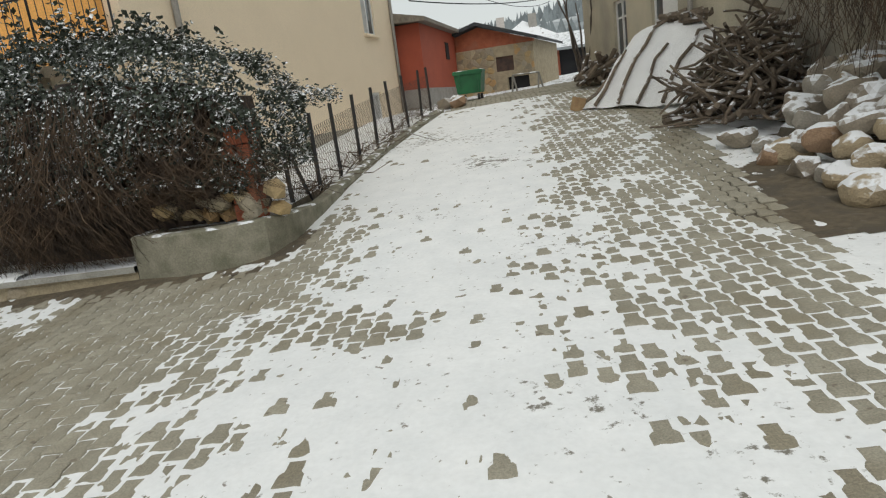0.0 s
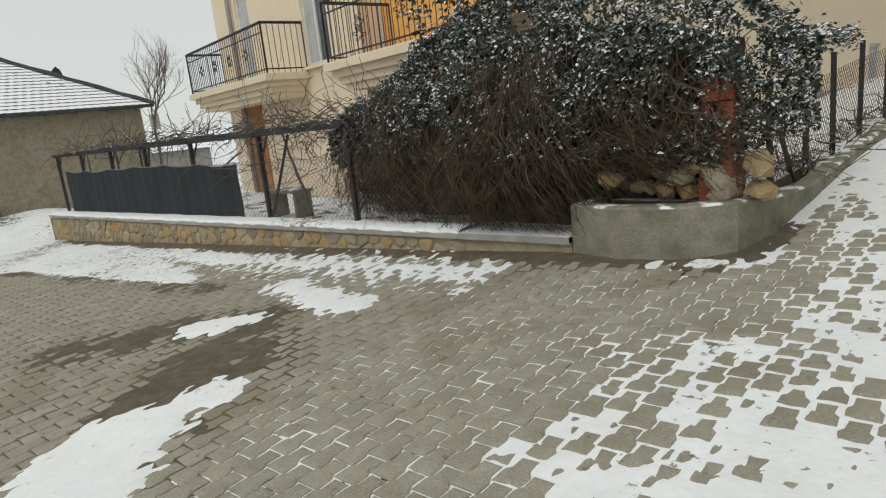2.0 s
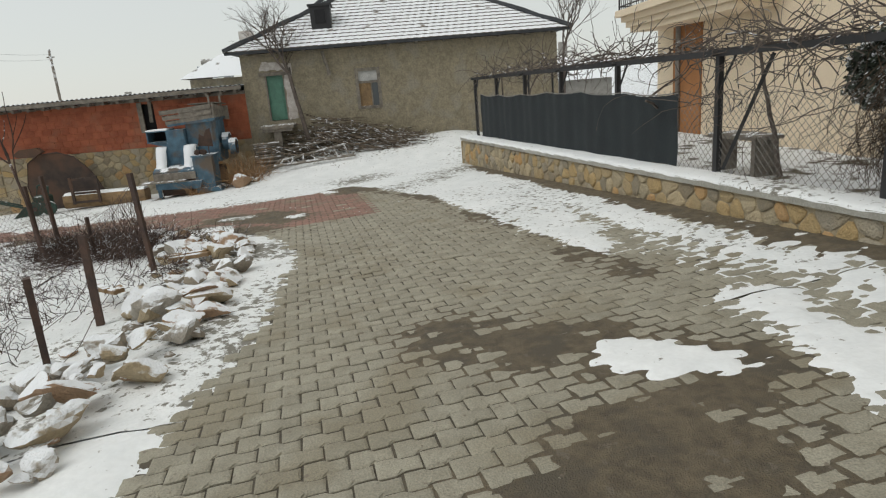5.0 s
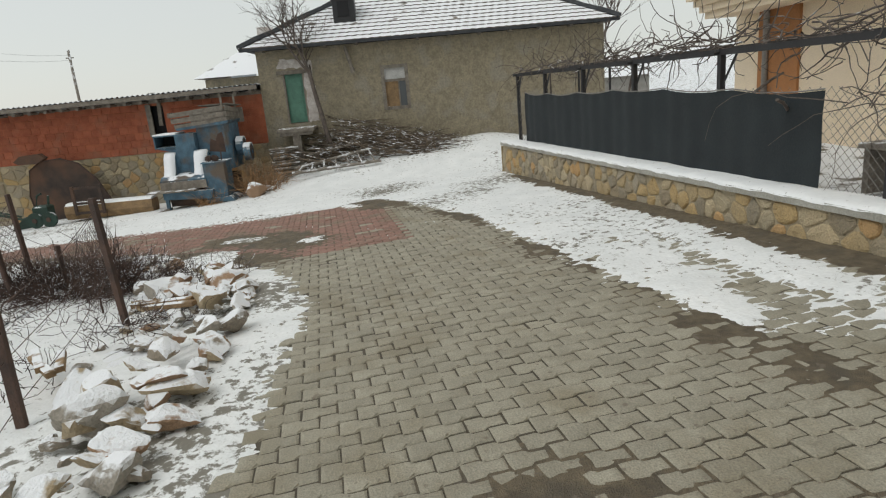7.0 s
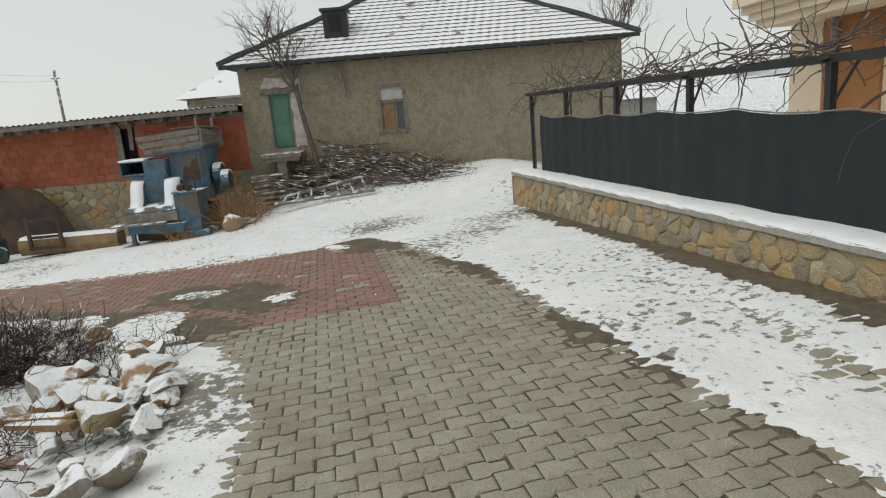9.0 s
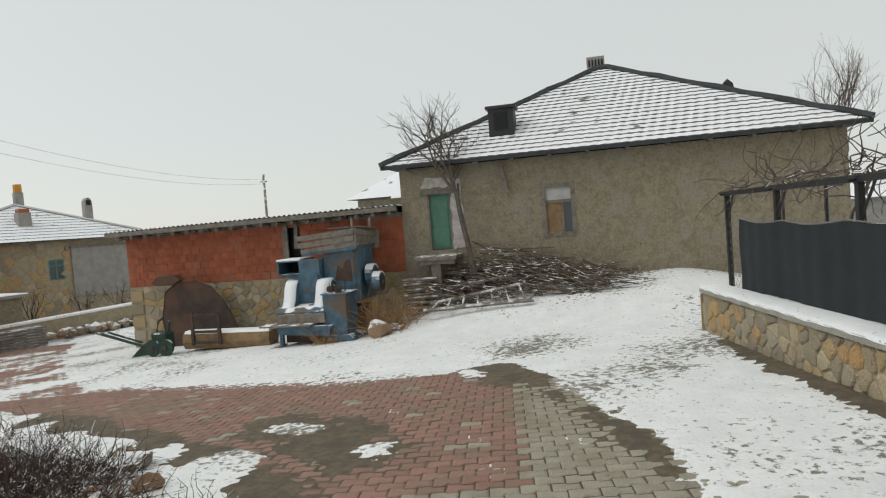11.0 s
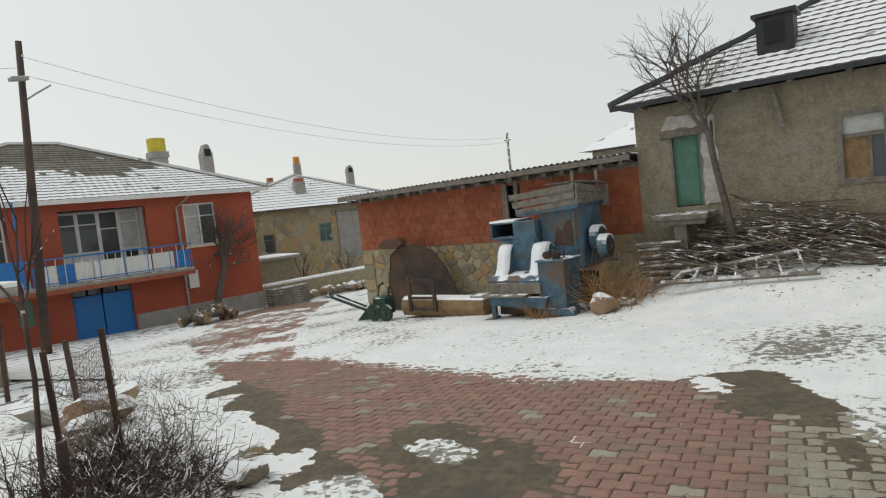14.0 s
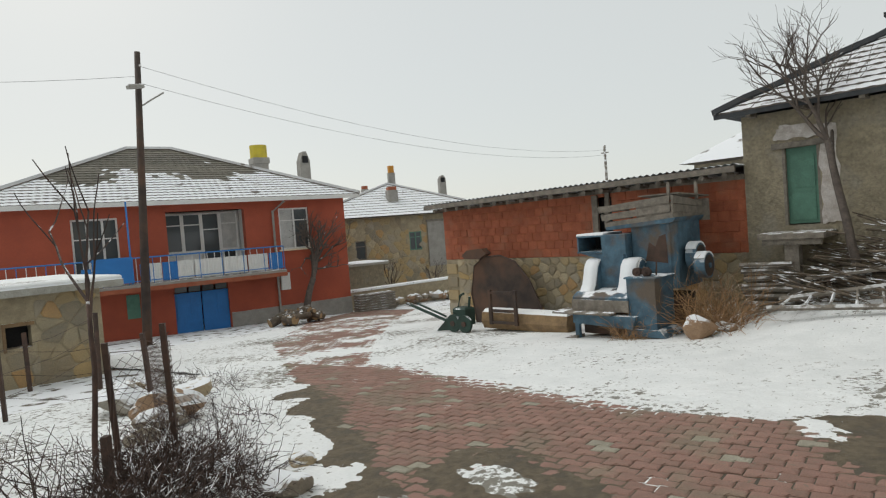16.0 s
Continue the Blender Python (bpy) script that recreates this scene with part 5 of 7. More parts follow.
        for k in range(n):
            f = (k + 1) / n
            pts.append((x + sx * f * 2 + rnd.gauss(0, 0.075), y + sy * f - (0.08 + bow) * math.sin(f * 3.1) + rnd.gauss(0, 0.02), z + (low - z) * f))
        g.tube(pts, rnd.uniform(0.0022, 0.0055), 0.002, k=3, cap=False)
    tagged(part("hanging_stem_curtain", g, VINE, t, "dry reddish-brown hanging stems"), kind="stuff")
    # unseen dark boxes added behind the stems to stand for the mound's inner shade
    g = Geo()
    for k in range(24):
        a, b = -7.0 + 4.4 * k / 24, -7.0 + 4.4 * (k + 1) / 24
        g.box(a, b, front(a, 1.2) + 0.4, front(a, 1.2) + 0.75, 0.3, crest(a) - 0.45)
    part("inner_shade", g, RUST_DARK, t, "dark boxes standing for the shade behind the stems")


# ---- loose stones, fence and scrub along the south verge ----
def boulder_set():
    rnd = random.Random(31)
    return [Geo().rock((1.25, rnd.uniform(0.8, 1.1), rnd.uniform(0.5, 0.8)), rnd, 16).mesh("boulder", BOULDER) for k in range(14)]


def boulders():
    rnd = random.Random(17)
    kinds = boulder_set()
    round_kinds = [Geo().rock((1.15, 1.0, rnd.uniform(0.75, 0.95)), rnd, 9).mesh("boulder", BOULDER) for k in range(6)]

    def put(x, y, z, r, label, group):
        o = new("boulder", rnd.choice(round_kinds if group == "heap stones" else kinds))
        o.matrix_world = Matrix.Translation((x, y, z)) @ Euler((rnd.uniform(-0.4, 0.4), rnd.uniform(-0.4, 0.4), rnd.uniform(0, 6.3))).to_matrix().to_4x4() @ Matrix.Diagonal((r, r, r, 1))
        tagged(o, label, "stone", group)
    for i in range(188):
        x = -5.4 - 7.4 * rnd.random()
        v = float(verge(x)) - 0.42
        y = v - abs(rnd.gauss(0, 0.5))
        r = rnd.uniform(0.05, 0.1) if rnd.random() < 0.66 else rnd.uniform(0.11, 0.22)
        put(x, y, land1(x, y) + r * 0.3 - 0.02 + max(0, 0.14 - abs(y - v + 0.35) * 0.25), r, "snow-dusted loose stone in the verge rubble", "verge stones")
    for x, y, r in ((-13.1, -0.4, 0.2), (-13.3, -0.15, 0.15), (-13.9, -0.6, 0.2), (-14.6, -3.6, 0.3), (-14.9, -4.0, 0.42), (-15.3, -4.6, 0.36), (-14.2, -3.3, 0.2), (-14.4, -1.1, 0.12), (-14.0, -1.5, 0.18), (-15.6, -6.5, 0.3), (-14.9, -5.2, 0.4)):
        put(x, y, land1(x, y) + r * 0.35, r, "large brown stone half covered with snow", "garden stones")
    for x, y, a, l in ((-9.75, -0.3, 25, 0.75), (-9.6, -0.22, 31, 0.8), (-9.68, -0.12, 20, 0.6), (-10.9, 0.3, 62, 0.7), (-10.8, 0.38, 58, 0.6)):
        single("timber_offcut", Geo().slab(-l / 2, l / 2, -0.03, 0.03, 0, 0.045, 0.006), WOOD_BROWN, pose(x, y, land1(x, y) + 0.13 + 0.03 * math.cos(a), 4, -7, a), "snow-dusted split board lying on the verge rubble", "board", "boards on the verge")
    # heap beside the uphill road
    for i in range(90):
        u, v = rnd.random(), rnd.random()
        x, y = 2.75 + 2.3 * u, 3.9 + 3.9 * v
        h = 1.0 * min(1, u * 1.6) * (0.75 + 0.25 * math.sin(v * 3.1))
        r = rnd.uniform(0.14, 0.25)
        put(x, y, land1(x, y) + h * rnd.uniform(0.75, 1.05) + r * 0.25 if u > 0.12 else land1(x, y) + r * 0.3, r, "snowy yellowish stone in a heaped dry wall", "heap stones")
    g = Geo().prism([(2.95, -0.5), (5.6, -0.5), (5.6, 1.6), (4.2, 1.25), (3.4, 0.7)], 3.9, 7.9)
    single("earth_bank", g, SOIL, pose(0, 0, 0), "earth bank behind the heaped stones", "bank", kind="structure")
    # stones along the far yard wall
    heap = Geo()
    for i in range(90):
        t = rnd.random()
        x, y = -29.5 - 7 * t, -15.2 + 1.2 * t + rnd.uniform(-0.5, 0.5)
        r = rnd.uniform(0.12, 0.25)
        heap.blob((x, y, land1(x, y) + r * 0.3 + rnd.uniform(0, 0.25)), (r, r * 0.8, r * 0.65), rnd)
    single("stone_rubble", heap, BOULDER, pose(0, 0, 0), "snowy rubble stones heaped below the yard wall", "rubble", kind="stuff", smooth=True)
    for k in range(8):
        x = -21.9 + 0.3 * rnd.random()
        r = rnd.uniform(0.08, 0.2)
        y = 0.1 + 0.6 * rnd.random()
        put(x, y, land1(x, y) + r * 0.3, r, "pale stone in the snow beside the machine", "yard stones")
    put(-21.4, 0.15, land1(-21.4, 0.15) + 0.15, 0.3, "large pale stone capped with snow", "yard stones")


def verge_fence():
    rnd = random.Random(41)
    f = thing("rusty_fence", pose(0, 0, 0), "leaning rusty iron fence posts with loose wire", "fence")
    posts = [(-7.6, -0.05, 0.02, 0.75), (-9.0, -0.13, 0.0, 0.8), (-11.0, -0.08, -0.03, 1.2), (-13.0, -1.3, -0.01, 0.6), (-13.86, -2.03, -0.02, 1.25), (-13.45, -2.15, 0.0, 1.15), (-14.8, -4.25, 0.02, 1.05), (-15.8, -8.0, 0, 1.25), (-15.2, -9.3, 0, 1.0), (-13.95, -6.4, 0, 1.0)]
    tops = []
    for x, y, lean, h in posts:
        z = land1(x, y)
        tops.append(Vector((x + lean * 2, y + lean, z + h)))
        part("post", Geo().box(-0.03, 0.03, -0.022, 0.022, -0.2, h, pose(x, y, z, rnd.uniform(-3, 3), lean * 90, rnd.uniform(0, 90))), RUST, f)
    for i, j in ((0, 1), (1, 2), (2, 3), (3, 5), (5, 4), (4, 6), (6, 9), (9, 7)):
        for k in range(3):
            a, b = tops[i] - Vector((0, 0, 0.08 + 0.3 * k)), tops[j] - Vector((0, 0, 0.08 + 0.3 * k))
            part("wire", Geo().tube([a, a.lerp(b, 0.5) - Vector((0, 0, 0.07)), b], 0.0035, k=3), RUST, f)
    g = Geo()
    for i, j in ((2, 3), (5, 4), (4, 6)):
        a, b = tops[i], tops[j]
        link_mesh(g, (a.x, a.y, 0), (b.x, b.y, 0), a.z - 1.0, a.z - 0.15, b.z - 1.0, b.z - 0.15, 0.09, 0.002)
    tagged(part("wire_mesh", g, RUST, f), kind="stuff")


def brush(name, spots, mat, label, seed, n, size, up=0.4, r=0.006):
    rnd = random.Random(seed)
    g = Geo()
    for cx, cy, rad in spots:
        for i in range(int(n * rad)):
            a, q = rnd.uniform(0, 6.28), rad * rnd.random() ** 0.6
            x, y = cx + q * math.cos(a), cy + q * math.sin(a)
            h = 0.35 * rad * (1 - (q / rad) ** 2) * rnd.random()
            pts = wander((x, y, land1(x, y) + h), (rnd.gauss(0, 1), rnd.gauss(0, 1), rnd.gauss(up, 0.4)), 5, size * rnd.uniform(0.5, 1.2) / 5, 0.3, rnd)
            for p in pts:
                p.z = max(p.z, land1(p.x, p.y) + 0.01)
            g.tube(pts, r, r * 0.4, k=3, cap=False)
    single(name, g, mat, pose(0, 0, 0), label, name.split("_")[-1], kind="stuff")


def limb(g, p, d, length, r, depth, rnd, spread=0.55, up=0.15, k=5):
    pts = wander(p, d, 5, length / 5, 0.09, rnd, -up * 0.15)
    g.tube(pts, r, r * 0.6, k=k if depth > 1 else 3, cap=False)
    if depth == 0:
        return
    for c in range(rnd.choice((2, 3, 3)) + (1 if depth > 2 else 0)):
        at = pts[rnd.choice((2, 3, 4, 5))] if c else pts[-1]
        dd = (pts[-1] - pts[-2]).normalized() + Vector((rnd.gauss(0, spread), rnd.gauss(0, spread), rnd.gauss(up, spread * 0.7)))
        limb(g, at, dd, length * rnd.uniform(0.6, 0.85), r * 0.55, depth - 1, rnd, spread, up, k)


def bare_tree(x, y, z, trunk, d, length, r, depth, seed, label, mat=None, spread=0.5, leaves=0):
    rnd = random.Random(seed)
    t = thing("bare_tree", pose(x, y, z), label, "tree")
    pts = wander((0, 0, -0.1), d, 6, trunk / 6, 0.06, rnd, -0.03)
    part("trunk", Geo().tube(pts, r, r * 0.7, k=8), mat or BARK, t, smooth=True)
    g = Geo()
    for c in range(4):
        at = pts[-1] if c < 3 else pts[-2]
        dd = (pts[-1] - pts[-2]).normalized() + Vector((rnd.gauss(0, spread), rnd.gauss(0, spread), 0.4))
        limb(g, at, dd, length, r * 0.55, depth, rnd, spread)
    part("crown", g, mat or BARK, t)
    if leaves:
        l = Geo()
        for i in range(leaves):
            p = Vector(rnd.choice(g.v)) + Vector((rnd.gauss(0, 0.05), rnd.gauss(0, 0.05), rnd.gauss(0, 0.05)))
            a, b = Vector((rnd.gauss(0, 1), rnd.gauss(0, 1), rnd.gauss(0, 1))).normalized() * 0.05, Vector((rnd.gauss(0, 1), rnd.gauss(0, 1), rnd.gauss(0, 1))).normalized() * 0.04
            l.poly([p, p + a, p + a + b])
        tagged(part("leaves", l, DRYLEAF, t), kind="stuff")
    return t


# ---- yard of the farmhouse ----
def stick_pile():
    rnd = random.Random(13)
    p = thing("stick_pile", FARM, "heap of cut branches and sticks against the farmhouse wall", "firewood")
    for i in range(290):
        cx = rnd.uniform(0.3, 4.3)
        peak = 0.95 * math.exp(-((cx - 1.7) / 1.5) ** 2) + 0.12
        y = -rnd.uniform(0.05, 1.5)
        q = farm(cx, y).translation
        z = land1(q.x, q.y) + peak * (1 + y / 1.7) * rnd.uniform(0.3, 1) + 0.02
        a, l = rnd.gauss(0, 0.6), rnd.uniform(0.6, 1.9)
        v = Vector((math.cos(a), math.sin(a) * 0.6, rnd.gauss(-0.12, 0.2)))
        c = Vector((cx, y, z))
        pts = [c - v * l / 2, c + Vector((0, 0, rnd.uniform(-0.03, 0.05))), c + v * l / 2]
        for w in pts:
            w.y = min(w.y, -0.03)
        part("stick", Geo().tube(pts, rnd.uniform(0.009, 0.024), 0.007, k=5), STICK, p)
    for i in range(12):
        x, z = -0.75 + 0.06 * rnd.random(), -0.15 + 0.05 * i
        part("log", Geo().tube([(x, -0.9 + rnd.uniform(-0.2, 0.1), -0.55 + 0.06 * i), (x + 0.75, -0.75 + rnd.uniform(-0.2, 0.2), -0.55 + 0.06 * i)], 0.04, k=6), WOOD_OLD, p)
    l = thing("wooden_ladder", FARM, "grey wooden ladder lying in front of the stick heap", "ladder")
    za, zb = -0.52, -0.42
    part("stile", Geo().tube([(-0.05, -1.95, za + 0.04), (2.3, -1.85, zb + 0.06)], 0.045, k=6), WOOD_OLD, l)
    part("stile", Geo().tube([(0.0, -1.5, za + 0.12), (2.1, -1.35, zb + 0.36)], 0.045, k=6), WOOD_OLD, l)
    for k in range(7):
        t = (k + 0.5) / 7
        part("rung", Geo().tube([(-0.05 + 2.35 * t, -1.95 + 0.1 * t, za + 0.05 + 0.11 * t), (2.1 * t, -1.5 + 0.15 * t, za + 0.12 + 0.34 * t)], 0.022, k=5), WOOD_OLD, l)
    part("board", Geo().box(0.2, 1.7, -1.3, -1.1, -0.2, -0.16, pose(0, 0, 0.05, 0, -8, 4)), WOOD_OLD, l)


def thresher():
    """Old blue seed-cleaning machine; x along the shed, z over the yard."""
    t = thing("threshing_machine", farm(-2.35, -1.5, -0.98), "old blue threshing machine with snow on its hoods", "machine")
    part("body", Geo().prism([(-0.03, -0.2), (0.66, -0.2), (0.74, -0.16), (0.78, -0.08), (0.78, 0.85), (-0.03, 0.85)], 0.75, 1.93, "z"), BLUE, t)
    part("rust_patch", Geo().prism([(0.22, 1.25), (0.3, 1.58), (0.42, 1.5), (0.5, 1.68), (0.62, 1.72), (0.64, 1.2)], -0.206, -0.2), RUST, t, "rust-eaten patch of the panel")
    part("corner_rib", Geo().tube([(0.68, -0.2, 1.0), (0.68, -0.2, 1.92)], 0.035, k=8), BLUE, t)
    part("eave", Geo().prism([(-0.5, 1.84), (0.8, 1.92), (0.86, 2.0), (-0.5, 1.9)], -0.28, 0.95), BLUE, t)
    # plank hopper, each board a little out of true
    hop = part("hopper", Geo().box(-0.5, 0.74, -0.22, 0.9, 1.9, 1.95), WOOD_OLD, t, "grey plank hopper")
    for k in range(3):
        z0, z1 = 1.9 + 0.15 * k, 1.9 + 0.15 * k + 0.14
        e = 0.06 * k
        part("plank", Geo().prism([(-0.52 - e, z0 - 0.03), (0.76, z0 + 0.06), (0.77, z1 + 0.05), (-0.54 - e, z1 - 0.06)], -0.26 - 0.012 * k, -0.22 - 0.012 * k), WOOD_OLD, hop)
        part("plank", Geo().prism([(-0.27, z0 + 0.05), (1.0, z0 + 0.03 - 0.04 * k), (1.0 + e, z1 - 0.05 * k), (-0.28, z1 + 0.05)], 0.77 + 0.01 * k, 0.81 + 0.01 * k, "x"), WOOD_OLD, hop)
        part("plank", Geo().box(-0.56 - e, -0.52 - e, -0.22, 0.9, z0 - 0.02, z1 - 0.04), WOOD_OLD, hop)
    part("plank", Geo().box(-0.5, 0.95, 0.9, 0.94, 1.9, 2.3), WOOD_OLD, hop)
    part("cover_board", Geo().box(0.1, 0.86, -0.24, 1.05, 2.4, 2.425, pose(0, 0, 0, -3, 0, 0)), WOOD_OLD, hop)
    for x, y in ((0.72, -0.2), (0.8, 0.75)):
        part("stake", Geo().box(x - 0.025, x + 0.025, y - 0.02, y + 0.02, 2.3, 2.62), WOOD_OLD, hop)
    # feed chute with an open mouth
    ch = part("chute", Geo().box(-1.08, -0.54, -0.42, 0.3, 1.43, 1.46).box(-1.08, -0.54, -0.42, 0.3, 1.73, 1.76).box(-1.08, -1.05, -0.4, 0.3, 1.46, 1.73).box(-1.05, -0.54, 0.27, 0.3, 1.46, 1.73).box(-0.54, -0.05, -0.42, 0.3, 1.4, 1.76), BLUE, t)
    # near-black box added to stand for the shade inside the chute's mouth
    part("shadowed_lining", Geo().box(-1.04, -0.56, 0.2, 0.26, 1.47, 1.72), DARK, ch)
    part("snow", Geo().slab(-1.08, -0.5, -0.42, 0.3, 1.76, 1.8, 0.015), SNOW_CLEAN, ch)
    part("apron", Geo().prism([(-1.05, 1.43), (-0.05, 1.4), (-0.05, 1.28), (-0.5, 1.28)], -0.38, 0.2), BLUE, ch)
    # the fan housings: two S-shaped hoods running out onto one sill
    curve = [(-0.82, 0.72), (-0.74, 0.76), (-0.66, 0.86), (-0.6, 1.02), (-0.55, 1.18), (-0.46, 1.29), (-0.34, 1.33), (-0.22, 1.29), (-0.14, 1.18)]
    for x0, x1 in ((-0.86, -0.58), (-0.1, 0.2)):
        g = Geo()
        for i, (y, z) in enumerate(curve):
            g.v += [(x0, y, z), (x1, y, z), (x0, y + 0.03, z - 0.03), (x1, y + 0.03, z - 0.03)]
            if i:
                k = len(g.v) - 8
                g.f += [(k, k + 4, k + 5, k + 1), (k + 2, k + 3, k + 7, k + 6), (k, k + 2, k + 6, k + 4), (k + 1, k + 5, k + 7, k + 3)]
        part("hood", g, SNOW_CLEAN, t, "S-curved hood under a film of snow", True)
        for x in (x0, x1 - 0.015):
            part("hood_cheek", Geo().prism([(y + 0.02, z - 0.02) for y, z in curve] + [(-0.1, 0.7), (-0.8, 0.66)], x, x + 0.015, "x"), BLUE, t)
    g = Geo()
    for k in range(22):
        a = k * 0.33
        r = 0.2 - 0.006 * k
        g.v += [(0.2, -0.36 + r * math.cos(a), 1.12 + r * math.sin(a)), (0.235, -0.36 + r * math.cos(a), 1.12 + r * math.sin(a))]
        if k:
            n = len(g.v) - 4
            g.f.append((n, n + 1, n + 3, n + 2))
    part("volute", g, WHITE, t, "pale spiral rim of the fan housing")
    part("sunken_panel", Geo().box(-0.58, -0.1, -0.42, -0.38, 0.72, 1.4), BLUE, t)
    part("sill", Geo().prism([(-0.95, 0.58), (-0.95, 0.66), (-0.8, 0.74), (-0.4, 0.78), (-0.4, 0.58)], -0.9, 0.22, "x"), BLUE, t)
    part("front_board", Geo().box(-0.9, 0.24, -0.98, -0.95, 0.42, 0.62), WOOD_OLD, t)
    part("shelf", Geo().slab(-1.2, -0.02, -1.2, -0.7, 0.38, 0.42, 0.01), WOOD_OLD, t)
    part("tray", Geo().prism([(-0.85, 0.36), (0.4, 0.36), (0.34, 0.14), (-0.85, 0.2)], -1.05, -0.3), BLUE, t)
    part("side_box", Geo().box(0.2, 0.72, -0.92, -0.25, 0.12, 1.0), BLUE, t, "dented blue side box")
    part("box_lid", Geo().slab(0.17, 0.76, -0.95, -0.22, 1.0, 1.03, 0.01), BLUE, t)
    part("skirt", Geo().prism([(0.2, 0.14), (0.8, 0.14), (0.9, 0.02), (0.15, 0.02)], -1.0, -0.2), BLUE, t)
    part("sieve_box", Geo().box(-0.78, 0.7, -0.8, 0.7, -0.02, 0.6), RUST_DARK, t)
    for x, y in ((-0.78, -1.0), (0.6, -0.85), (-0.78, 0.6), (0.6, 0.6)):
        part("leg", Geo().box(x - 0.04, x + 0.04, y - 0.04, y + 0.04, -0.32, 0.36), BLUE, t)
    part("skid", Geo().prism([(-1.4, -0.28), (-1.2, -0.12), (-0.75, -0.02), (-0.75, -0.12), (-1.2, -0.25)], -1.1, -0.85), WOOD_OLD, t)
    for x, y, z, r in ((0.93, 0.25, 1.28, 0.24), (1.13, 0.1, 1.13, 0.22)):
        w = part("pulley", Geo().tube([(x - 0.08, y, z), (x + 0.1, y, z)], r, k=20).tube([(x - 0.2, y, z), (x + 0.13, y, z)], r * 0.2, k=8), BLUE, t)
        part("rim", Geo().tube([(x + 0.1, y, z), (x + 0.104, y, z)], r * 0.85, k=20), RUST_DARK, w)
        part("snow", Geo().prism([(y + (r + q) * math.cos(a), z + (r + q) * math.sin(a)) for q, s in ((0.0, 1), (0.03, -1)) for a in [1.57 + s * k * 0.16 for k in range(-6, 7)]], x - 0.08, x + 0.1, "x"), SNOW_CLEAN, w)
    for x, y in ((0.3, -0.7), (0.42, -0.62), (0.5, -0.75)):
        part("gear", Geo().tube([(x, y - 0.04, 1.1), (x, y + 0.05, 1.1)], 0.075, k=12).tube([(x, y - 0.07, 1.1), (x, y + 0.08, 1.1)], 0.025, k=8), RUST, t)
    part("lever", Geo().tube([(0.6, -0.6, 1.03), (0.62, -0.6, 1.3)], 0.015, k=5), RUST, t)


